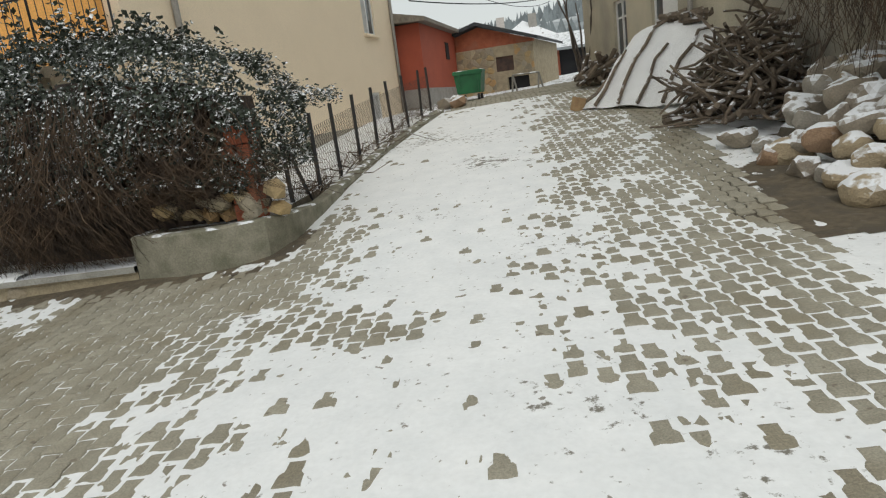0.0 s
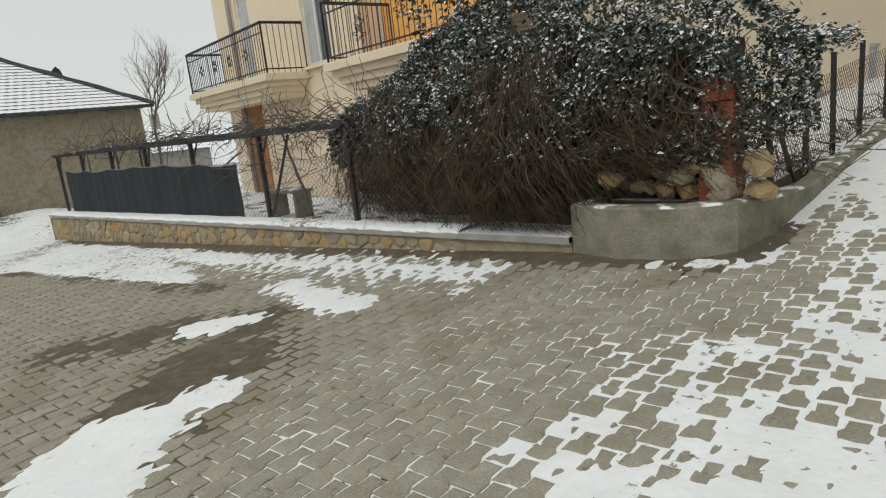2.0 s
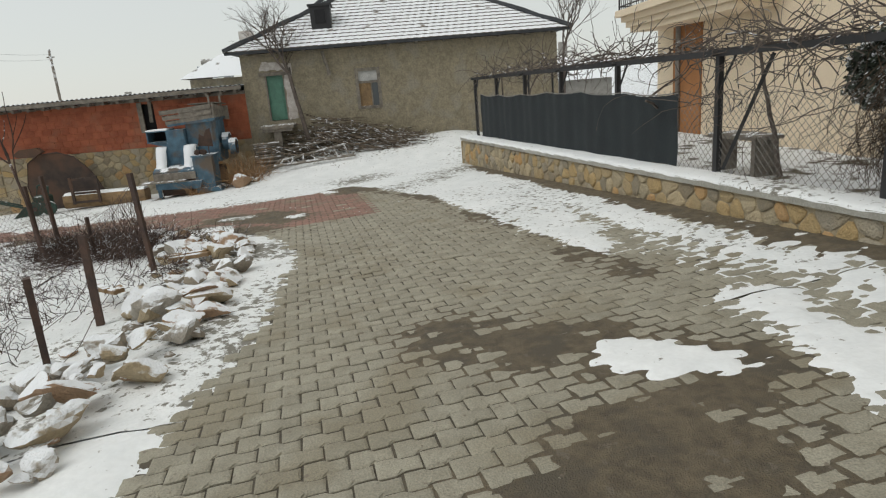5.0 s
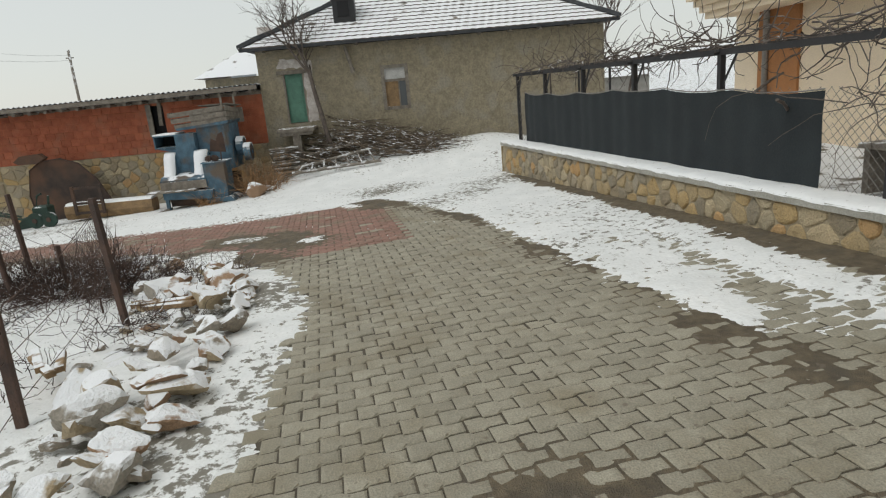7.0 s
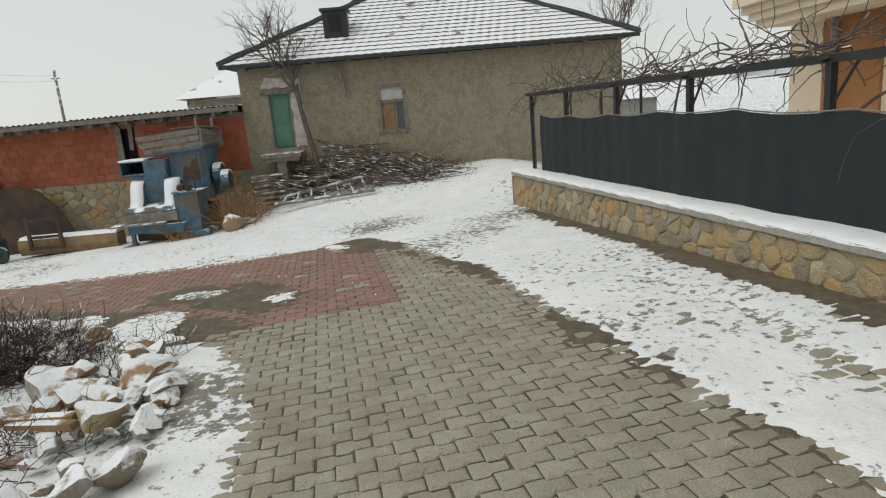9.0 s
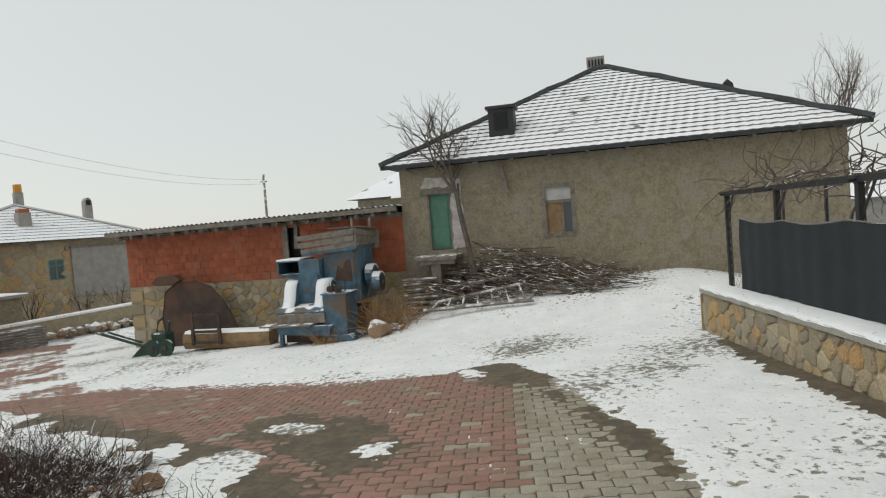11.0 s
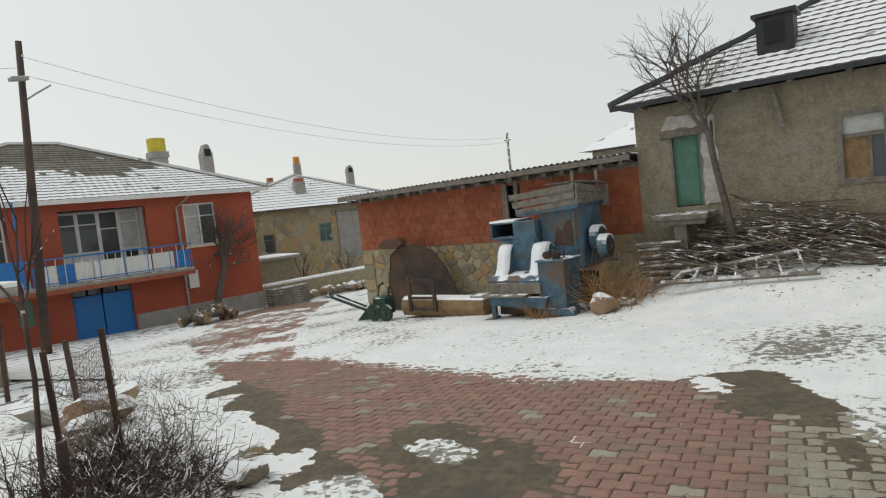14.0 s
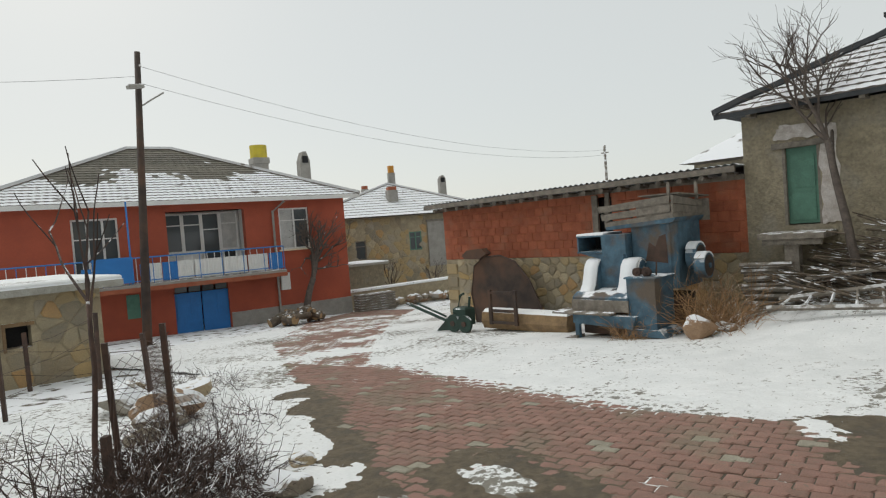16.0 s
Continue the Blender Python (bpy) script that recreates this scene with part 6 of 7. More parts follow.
def yard_things():
    rnd = random.Random(77)
    d = thing("saw_blade_guard", farm(-6.5, -0.45, 0), "big rusty half-round iron sheet leaning on the shed", "iron sheet")
    pts = [(-1.0, -1.55), (-1.15, -0.6), (-1.0, 0.1), (-0.65, 0.33), (-0.1, 0.36), (0.35, 0.2), (0.75, -0.25), (1.05, -0.9), (1.12, -1.5)]
    part("sheet", Geo().prism(pts, -0.03, 0.0), RUST_DARK, d)
    part("top_plate", Geo().prism([(-1.3, 0.38), (-1.1, 0.52), (-0.6, 0.55), (-0.45, 0.42), (-0.7, 0.28), (-1.2, 0.3)], -0.16, 0.05), RUST_DARK, d)
    part("rim", Geo().tube([(x, -0.03, z) for x, z in pts], 0.022, k=5), RUST, d)
    l = thing("hollow_log_trough", farm(-4.85, -1.75, 0.27), "hewn wooden log trough with snow on top", "trough")
    part("trough", Geo().prism([(-0.16, -1.42), (0.18, -1.42), (0.24, -1.25), (0.2, -1.06), (-0.2, -1.06), (-0.24, -1.25)], -1.15, 1.1, "x"), WOOD_BROWN, l)
    part("snow", Geo().prism([(-0.19, -1.06), (0.19, -1.06), (0.12, -1.0), (-0.12, -1.0)], -1.13, 1.08, "x"), SNOW, l)
    fr = thing("iron_frame", farm(-5.2, -2.05, 0.22), "black iron frame leaning on the trough", "frame")
    for x in (-0.45, 0.25):
        part("upright", Geo().box(x - 0.035, x + 0.035, -0.03, 0.03, -1.25, -0.5), RUST_DARK, fr)
    for z in (-0.56, -0.95, -1.2):
        part("crossbar", Geo().box(-0.45, 0.25, -0.02, 0.02, z - 0.03, z + 0.03), RUST_DARK, fr)
    p = thing("plough", farm(-6.55, -2.1, 0.17), "small dark green iron plough standing in the snow", "plough")
    part("beam", Geo().tube([(-1.35, -0.4, -0.75), (-0.4, -0.1, -1.15), (0.2, 0.1, -1.15)], 0.035, k=6), DARKGREEN, p)
    part("handle", Geo().tube([(-1.3, -0.1, -0.8), (-0.5, 0.05, -1.1)], 0.025, k=6), DARKGREEN, p)
    for x in (-0.05, 0.3):
        w = part("wheel", Geo().tube([(x, -0.2, -1.2), (x, -0.13, -1.2)], 0.2, k=14), DARKGREEN, p)
        part("hub", Geo().tube([(x, -0.23, -1.2), (x, -0.1, -1.2)], 0.06, k=8), RUST, w)
    part("gearbox", Geo().slab(-0.1, 0.28, -0.12, 0.2, -1.25, -0.85, 0.04), DARKGREEN, p)
    part("coulter", Geo().tube([(-0.05, 0, -0.9), (0.0, 0.05, -0.6), (0.12, 0.05, -0.55)], 0.03, k=6).tube([(0.2, 0.1, -0.9), (0.25, 0.1, -0.62)], 0.03, k=6), DARKGREEN, p)
    part("share", Geo().prism([(-0.8, -1.45), (-0.3, -1.4), (-0.2, -1.05), (-0.45, -1.15)], 0.0, 0.05), DARKGREEN, p)
    # logs by the red house
    for i in range(22):
        x, y = -25.0 + rnd.uniform(-0.75, 0.75), -13.9 + rnd.uniform(-0.4, 0.4)
        r, l2 = rnd.uniform(0.07, 0.17), rnd.uniform(0.35, 0.8)
        z = land1(x, y) + r + (0.3 - 0.3 * abs(x + 25.0)) * rnd.random()
        log = thing("cut_log", pose(x, y, z, 0, rnd.uniform(-18, 18), rnd.uniform(0, 360)), "sawn log with a yellow cut face in a snowy heap", "log", "logs by the red house")
        part("bark", Geo().tube([(-l2 / 2, 0, 0), (0, 0, 0.02), (l2 / 2, 0, 0)], r, r * 0.9, k=10), STICK, log)
        for e in (-1, 1):
            part("cut_face", Geo().tube([(e * l2 / 2, 0, 0), (e * (l2 / 2 + 0.012), 0, 0)], r * 0.88, k=10), LOGEND, log)
    for k in range(7):
        single("stacked_board", Geo().slab(-0.8, 0.8, -0.3, 0.3, 0, 0.08, 0.01), WOOD_OLD, pose(-29.3, -14.6, land1(-29.3, -14.6) + 0.1 * k, 0, 0, 160), "grey snow-covered board in a stack", "board", "board stack")


def dead_bush(x, y, seed, label, mat, n=260, r=0.6):
    rnd = random.Random(seed)
    g = Geo()
    for i in range(n):
        d = (rnd.gauss(0, 0.7), rnd.gauss(0, 0.7), abs(rnd.gauss(0.8, 0.4)))
        g.tube(wander((rnd.gauss(0, r * 0.25), rnd.gauss(0, r * 0.25), 0), d, 5, r * rnd.uniform(0.12, 0.28), 0.4, rnd), 0.006, 0.002, k=3, cap=False)
    single("dry_bush", g, mat, pose(x, y, land1(x, y)), label, "bush")


garden_wall()
planter()
east_fence()
pergola()
vines()
ivy()
boulders()
verge_fence()
brush("brushwood_heap", ((-13.3, -1.2, 0.75), (-12.7, -0.5, 0.45), (-13.8, -1.9, 0.5)), TWIGS, "heap of dark thorny prunings dusted with snow", 51, 1500, 0.5, 0.2, 0.005)
brush("dry_grass", ((-9.5, -1.0, 0.9), (-11.5, -1.2, 1.0), (-14.6, -3.0, 0.9), (-15.8, -5.5, 1.0), (-12.8, -2.6, 1.2), (-10.6, 0.2, 0.5), (-12.3, 0.3, 0.6), (-8.0, -1.4, 1.0)), TWIGS, "thin dead weeds poking through the snow", 52, 260, 0.3, 1.0, 0.004)
for x, y, h in ((-13.2, -2.0, 1), (-12.4, -0.45, 2), (-11.7, -0.5, 3)):
    bare_tree(x, y, land1(x, y), 1.6 if h == 1 else 0.4, (0.0, -0.15, 1), 0.75 if h == 1 else 0.4, 0.026 if h == 1 else 0.012, 1, 60 + h, "thin leafless sapling with thorny twigs", TWIGS, 0.35)
stick_pile()
thresher()
yard_things()
q = farm(0.95, -0.6).translation
bare_tree(q.x, q.y, land1(q.x, q.y), 2.6, (0.0, -0.16, 1), 0.85, 0.075, 4, 75, "leafless fruit tree leaning against the farmhouse", None, 0.5)
q = farm(-0.9, -1.75).translation
dead_bush(q.x, q.y, 81, "dry orange-brown weed bush beside the machine", DRYLEAF, 420, 1.0)
q = farm(-2.1, -2.5).translation
dead_bush(q.x, q.y, 82, "small dry weed in the snow", DRYLEAF, 120, 0.5)
bare_tree(-26.45, -15.6, land1(-26.45, -15.6), 1.7, (-0.34, 0.12, 1), 1.05, 0.15, 4, 72, "leafless pollarded tree before the red house", None, 0.55)
bare_tree(-36, 16.5, 0.5, 2.5, (0, 0, 1), 1.7, 0.09, 4, 73, "pale tree with a few dry leaves behind the farmhouse", None, 0.3, 900)
for x, y, s in ((-33.5, -17.5, 1), (-36, -17, 2), (-38.5, -16.5, 3)):
    bare_tree(x, y, land1(x, y), 0.6, (0, 0, 1), 0.7, 0.05, 3, 90 + s, "small leafless shrub in the far yard", TWIGS, 0.5)


# ---- far side: pole, walls, neighbours ----
def pole(x, y, z0, z1, label, lamp=None):
    p = thing("utility_pole", pose(x, y, 0), label, "pole")
    part("pole", Geo().tube([(0.4 if z1 > 6 else 0, -0.22 if z1 > 6 else 0, z0), (0.0, 0, z1)], 0.14 if z1 > 6 else 0.09, 0.08, k=9), WOOD_OLD if z1 < 6 else RUST_DARK, p, smooth=True)
    if lamp:
        part("lamp_arm", Geo().tube([(0, 0, 5.35), (-0.2, 0.08, 5.5), (-0.55, 0.25, 5.75)], 0.025, k=6), CEMENT, p)
        part("lamp_head", Geo().slab(-0.95, -0.5, 0.18, 0.36, 5.72, 5.84, 0.03, pose(0, 0, 0, 0, 10, 0)), CEMENT, p, "grey street-lamp head")
        part("insulator", Geo().tube([(0, -0.12, 6.5), (0, 0.12, 6.5)], 0.03, k=6), WHITE, p)
    else:
        part("crossarm", Geo().box(-0.04, 0.04, -0.22, 0.22, z1 - 0.5, z1 - 0.44), WOOD_OLD, p)
    return p


def cable(a, b, sag, n=14, r=0.005):
    a, b = Vector(a), Vector(b)
    pts = [a.lerp(b, i / n) - Vector((0, 0, sag * 4 * (i / n) * (1 - i / n))) for i in range(n + 1)]
    single("cable", Geo().tube(pts, r, k=4), RIDGE, pose(0, 0, 0), "thin dark overhead cable", "cable", "overhead cables")


def low_stone_house():
    rnd = random.Random(61)
    h = thing("stone_outbuilding", pose(-16.75, -9.9, 0, 0, 0, 172), "low stone outbuilding with a snowy concrete roof slab", "outbuilding")
    w = part("wall", holed_wall(Geo(), -5, 0, -1.9, 0.5, 0, 0.35, [(-1.6, -1.2, -0.45, -0.05)]), MORTAR, h)
    part("wall", Geo().box(-0.35, 0, 0.35, 4, -1.9, 0.5), MORTAR, h)
    part("roof_slab", Geo().slab(-5.4, 0.35, -0.35, 4.3, 0.5, 0.66, 0.03), COPING, h)
    part("snow_cap", Geo().slab(-5.4, 0.33, -0.33, 4.3, 0.66, 0.72, 0.03), SNOW, h)
    part("opening", Geo().box(-1.6, -1.2, 0.3, 0.34, -0.45, -0.05), DARK, h)
    part("window_frame", Geo().box(-1.65, -1.15, -0.04, 0.05, -0.05, 0.02).box(-1.65, -1.6, -0.04, 0.05, -0.5, -0.05), WOOD_BROWN, h)
    return h, w, rnd


def neighbours():
    # house with a green window beyond the red one
    h = thing("stone_cottage", pose(-36.5, -21.0, 0, 0, 0, 148), "stone cottage with a snowy hip roof and green window", "house")
    crnd = random.Random(62)
    w = part("wall", holed_wall(Geo(), -6, 7, -3.5, 2.0, 0, 0.3, [(1.85, 2.58, 0.0, 1.05), (-1.3, -0.7, -0.3, 0.75)]).box(6.7, 7, 0.3, 7, -3.5, 2.0), MORTAR, h)
    part("plaster_bay", Geo().box(2.95, 7, -0.08, -0.03, -1.0, 1.55), CEMENT, h, "grey cement-rendered bay")
    part("lintel_board", Geo().box(2.9, 7, -0.1, -0.03, 1.55, 1.68), WOOD_OLD, h)
    window(h, pose(2.215, 0.05, 0.0), 0.73, 1.05, 2, False, GREEN_DOOR, False, 1)
    window(h, pose(-1.0, 0.08, -0.3), 0.6, 1.05, 1, False, WOOD_OLD, False, 1)
    A, B, C, D = (-4.5, -0.5, 2.0), (7.5, -0.5, 2.0), (7.5, 7.5, 2.0), (-4.5, 7.5, 2.0)
    R1 = R2 = (1.75, 3.4, 4.05)
    deck = part("roof", Geo().poly([A, B, R2]).poly([B, C, R2]).poly([C, D, R1]).poly([D, A, R1]).poly([D, C, B, A]), RIDGE, h)
    tiled_roof(deck, (A, B, R2, R1), 13, TILE)
    tiled_roof(deck, (D, A, R1, R1), 13, TILE)
    tiled_roof(deck, (B, C, R2, R2), 13, TILE)
    for p in (A, B):
        part("ridge", Geo().tube([Vector(p).lerp(Vector(R1), t / 8) + Vector((0, 0, 0.06)) for t in range(9)], 0.1, k=6), TILE, deck)
    for x, y, z0, z1, r, pot in ((1.38, 1.0, 2.3, 3.55, 0.29, BRICK), (2.45, 4.6, 3.2, 4.9, 0.2, ORANGE_POT), (4.75, 1.6, 2.4, 4.0, 0.2, RIDGE), (0.35, 3.4, 3.2, 3.85, 0.2, BRICK)):
        c = part("chimney", Geo().box(x - r, x + r, y, y + 2 * r, z0, z1), CEMENT, h)
        if pot is RIDGE:
            part("chimney_hood", Geo().prism([(x - r, z1), (x + r, z1), (x + r * 0.9, z1 + 0.15), (x + r * 0.3, z1 + 0.32), (x - r * 0.3, z1 + 0.32), (x - r * 0.9, z1 + 0.15)], y, y + 2 * r), CEMENT, c)
            part("flue_opening", Geo().box(x - r * 0.6, x + r * 0.6, y - 0.02, y, z1 - 0.1, z1 + 0.18), DARK, c)
        else:
            part("chimney_top", Geo().box(x - r * 0.8, x + r * 0.8, y + 0.03, y + 2 * r - 0.03, z1, z1 + (0.45 if pot is ORANGE_POT else 0.2)), pot, c)
    stones(w, -2.4, 2.9, lambda x: -2.4, lambda x: -0.35 if -1.3 < x < 2.6 else 1.95, -0.01, crnd, 0.42, 0.26)
    stones(w, -0.68, 1.83, lambda x: -0.35, lambda x: 1.95, -0.01, crnd, 0.42, 0.26)
    # yard wall with snow
    w = thing("yard_wall", pose(-29.2, -16.2, 0, 0, 0, 165), "low stone yard wall with a snowy top", "wall")
    part("wall", Geo().box(0, 10, 0, 0.35, -3.5, -1.3), MORTAR, w)
    part("snow_cap", Geo().slab(0, 10, -0.05, 0.4, -1.3, -1.2, 0.03), SNOW, w)
    b = thing("garden_hut", pose(-30.8, -18.2, 0, 0, 0, 160), "small grey hut with a flat snowy roof", "hut")
    part("wall", Geo().box(-1.2, 2.3, 0, 2, -3, -0.35), PLASTER, b)
    part("roof", Geo().slab(-1.4, 2.5, -0.2, 2.2, -0.35, -0.2, 0.04), COPING, b)
    # distant snowy roofs
    rnd = random.Random(19)
    for x, y, z, s in ((-62, -4, 1.2, 7), (-70, -14, 0.6, 6), (-75, 0, 0.4, 8), (-90, -8, 0.5, 9), (-85, 8, 1, 8), (-60, 18, 0.8, 8), (-50, 22, 1.0, 7), (-72, 24, 1.5, 9), (-110, 2, 1.5, 10)):
        f = thing("far_house", pose(x, y, 0, 0, 0, rnd.uniform(60, 120)), "distant pale house under a snowy roof", "house", "distant houses")
        part("wall", Geo().box(-s / 2, s / 2, -s / 2, s / 2, -6, z), CEMENT, f)
        e = s / 2 + 0.4
        part("roof", Geo().poly([(-e, -e, z), (e, -e, z), (0, 0, z + s * 0.3)]).poly([(e, -e, z), (e, e, z), (0, 0, z + s * 0.3)]).poly([(e, e, z), (-e, e, z), (0, 0, z + s * 0.3)]).poly([(-e, e, z), (-e, -e, z), (0, 0, z + s * 0.3)]), TILE, f)
        part("chimney", Geo().box(0.6, 1.2, 0.6, 1.2, z, z + s * 0.3 + 0.8), CEMENT, f)
        for k in (-1, 1):
            part("window", Geo().box(s / 4 * k - 0.5, s / 4 * k + 0.5, s / 2, s / 2 + 0.04, z - 2, z - 0.8), GLASS, f)
    t = thing("roof_water_tank", pose(-62, -4, 3.6, 0, 0, 80), "solar water heater frame on a far roof", "water heater")
    part("panel", Geo().box(-1.4, 1.4, -0.05, 0.05, 0, 1.2, pose(0, 0, 0, 35, 0, 0)), SHEET, t)
    part("tank", Geo().tube([(-1.2, 0.2, 1.3), (1.2, 0.2, 1.3)], 0.3, k=10), CEMENT, t)
    for x in (-1.2, 1.2):
        part("leg", Geo().tube([(x, 0.3, -1.2), (x, 0.3, 1.2)], 0.05, k=5), BLACK, t)


# ---- up the road ----
def uphill():
    rnd = random.Random(23)
    r = thing("red_shed", pose(-2.05, 20.5, 0, 0, 0, -9), "small red rendered outbuilding beside the road", "outbuilding")
    for b in ((-6, 0, 0, 0.2), (-0.2, 0, 0.2, 5.2), (-6, -5.8, 0.2, 5.2), (-5.8, -0.2, 5.0, 5.2)):
        part("wall", Geo().box(*b, 0.9, 4.0), REDWALL, r)
    part("plinth", Geo().box(-6, 0.02, -0.02, 0.0, 0.9, 2.0).box(0.0, 0.02, 0, 5.2, 0.9, 2.0), CEMENT, r)
    part("roof", Geo().prism([(-6.3, 4.25), (0.3, 4.0), (0.3, 4.12), (-1.2, 4.45), (-6.3, 4.45)], -0.35, 5.5), WOOD_OLD, r, "thin projecting roof edge")
    part("window", Geo().box(0.0, 0.03, 3.4, 3.9, 3.0, 3.6), DARK, r)
    s = thing("stone_barn", pose(-1.25, 25.6, 0, 0, 0, -16), "old stone barn with a brick gable and boarded openings", "barn")
    W = 3.1
    w = part("wall", holed_wall(Geo(), 0, W, 0.8, 3.3, 0, 0.3, [(1.6, 2.3, 2.35, 2.9), (2.0, 2.85, 1.6, 2.1)]), MORTAR, s)
    part("gable", Geo().prism([(0, 3.3), (W, 3.3), (W, 3.4), (1.0, 4.1), (0, 3.85)], 0.0, 0.3), BRICK, s)
    part("side_wall", Geo().box(W - 0.3, W, 0.3, 5, 0.8, 3.4), MORTAR, s)
    part("roof", Geo().prism([(-0.2, 3.85), (1.0, 4.15), (W + 0.25, 3.35), (W + 0.25, 3.45), (1.0, 4.28), (-0.2, 3.98)], -0.3, 5.2), RIDGE, s)
    part("shutter", Geo().box(1.6, 2.3, 0.05, 0.1, 2.35, 2.9), RUST, s)
    part("opening", Geo().box(2.0, 2.85, 0.2, 0.25, 1.6, 2.1), DARK, s)
    part("hatch", Geo().box(2.0, 2.85, -0.03, 0.02, 1.1, 1.58), WOOD_OLD, s)
    stones(w, 0.02, 1.55, lambda x: 1.2, lambda x: 3.3, -0.01, rnd, 0.28, 0.16)
    stones(w, 2.35, W, lambda x: 2.15, lambda x: 3.3, -0.01, rnd, 0.28, 0.16)
    f = thing("low_barn", pose(3.4, 37, 0, 0, 0, -4), "low brick and stone barn under a pale blue-grey roof", "barn")
    part("wall", Geo().box(-2.5, 0.6, 0, 5, 1, 3.5), BRICK, f)
    part("stone_bay", Geo().box(-1.6, -0.2, -0.04, 0, 1, 3.1), STONE, f)
    part("opening", Geo().box(0.6, 2.6, 0.2, 5, 1, 3.5), DARK, f)
    part("roof", Geo().prism([(-0.6, 3.45), (5, 4.7), (5, 4.8), (-0.6, 3.6)], -3.2, 3.2, "x"), SHEET, f)
    v = thing("far_white_roof_house", pose(3.2, 56, 0), "distant house with a steep snowy roof", "house")
    part("wall", Geo().box(-3, 4, 0, 6, 1, 5.2), CEMENT, v)
    part("roof", Geo().poly([(-3.5, -0.5, 5), (4.5, -0.5, 5), (0.2, 3, 7.6)]).poly([(4.5, -0.5, 5), (4.5, 6.5, 5), (0.2, 3, 7.6)]).poly([(-3.5, 6.5, 5), (-3.5, -0.5, 5), (0.2, 3, 7.6)]), TILE, v)
    for x in (-1.8, 1.0):
        part("chimney", Geo().box(x - 0.35, x + 0.35, 2, 2.7, 5, 8), LIMEWASH if x < 0 else CEMENT, v)
    # skip
    d = thing("green_skip", pose(-0.62, 19.6, land1(-0.62, 19.6), 0, 0, -6) @ Matrix.Scale(0.85, 4), "green steel refuse skip on small wheels", "skip")
    part("body", Geo().prism([(-0.42, 0.25), (0.4, 0.25), (0.5, 0.98), (-0.5, 0.98)], -0.45, 0.7), GREEN, d)
    part("lid", Geo().slab(-0.52, 0.52, -0.47, 0.72, 0.98, 1.04, 0.02), GREEN, d)
    part("lip", Geo().box(-0.53, 0.53, -0.49, -0.46, 0.9, 1.0), GREEN, d)
    for x in (-0.32, 0.32):
        for y in (-0.35, 0.55):
            part("wheel", Geo().tube([(x - 0.04, y, 0.1), (x + 0.04, y, 0.1)], 0.12, k=10), BLACK, d)
        part("rib", Geo().box(x - 0.03, x + 0.03, -0.49, -0.46, 0.3, 0.9), GREEN, d)
    c = thing("rubble_block", pose(-1.05, 16.9, land1(-1.05, 16.9)), "snow-capped concrete rubble by the fence end", "rubble")
    for k in range(5):
        part("lump", Geo().blob((rnd.uniform(-0.3, 0.3), rnd.uniform(-0.2, 0.2), 0.12), (0.28, 0.22, 0.18), rnd), BOULDER, c)
    t = thing("trestle", pose(1.1, 20, land1(1.1, 20)), "small metal trestle on the snow", "trestle")
    for x in (-0.45, 0.35):
        part("leg", Geo().tube([(x, 0, 0), (x + 0.05, 0, 0.5)], 0.03, k=5).tube([(x + 0.15, 0, 0), (x + 0.05, 0, 0.5)], 0.03, k=5), CEMENT, t)
    part("bar", Geo().tube([(-0.4, 0, 0.5), (0.4, 0, 0.5)], 0.03, k=5), CEMENT, t)
    # beige house on the other side
    b = thing("beige_house", pose(2.85, 19.3, 0, 0, 0, -82), "tall grey-beige rendered house behind the firewood", "house")
    part("wall", holed_wall(Geo(), 0, 16, 0, 7, 0, 0.3, [(2.6, 3.5, 2.0, 3.35), (5.0, 5.5, 2.5, 3.3), (5.5, 6.3, 1.3, 3.3), (8.6, 9.2, 3.3, 4.4)]).box(0, 0.3, 0.3, 8, 0, 7).box(15.7, 16, 0.3, 8, 0, 7), BEIGE, b)
    window(b, pose(3.05, 0.1, 2.0), 0.9, 1.35, 2, False, None, False, 1)
    window(b, pose(5.25, 0.1, 2.5), 0.5, 0.8, 1, False, None, False)
    part("door", Geo().box(5.5, 6.3, 0.05, 0.12, 1.2, 3.3), WHITE, b, "white door")
    window(b, pose(8.9, 0.1, 3.3), 0.6, 1.1, 2, False, GREEN_DOOR, False, 1)
    part("downpipe", Geo().tube([(7.0, -0.08, 1), (7.0, -0.08, 7)], 0.05, k=7), CEMENT, b)
    part("roof", Geo().box(-0.5, 16.5, -0.5, 8.5, 7, 7.2), CEMENT, b)
    g = Geo()
    for k in range(5):
        g.tube(wander((0.0 + 0.05 * k, -0.1, 1.2), (0, 0, 1), 12, 0.24, 0.1, rnd), 0.04, 0.02, k=5)
    part("climber", g, BARK, b, "dead climber on the corner")
    # tarpaulin-covered pile
    t = thing("covered_woodpile", pose(2.65, 11.9, land1(2.65, 11.9), 0, 0, -50), "firewood pile under a white tarpaulin weighted with branches", "woodpile")
    g = Geo()
    N, M = 26, 14
    def surf(u, v):
        z = 1.45 * math.sin(v * math.pi / 2) * (0.75 + 0.25 * math.sin(u * 3.1)) * min(1, 4 * u + 0.2)
        return ((u - 0.5) * 2.3, v * 1.5 - 0.4, z + 0.02 * math.sin(u * 15 + v * 3) * (1 - v * 0.5) + 0.03 * math.sin(v * 16 + u * 5))
    for i in range(N + 1):
        for j in range(M + 1):
            g.v.append(surf(i / N, j / M))
            if i and j:
                k = len(g.v) - 1
                g.f.append((k, k - 1, k - M - 2, k - M - 1))
    part("tarpaulin", g, TARP, t, "white tarpaulin", True)
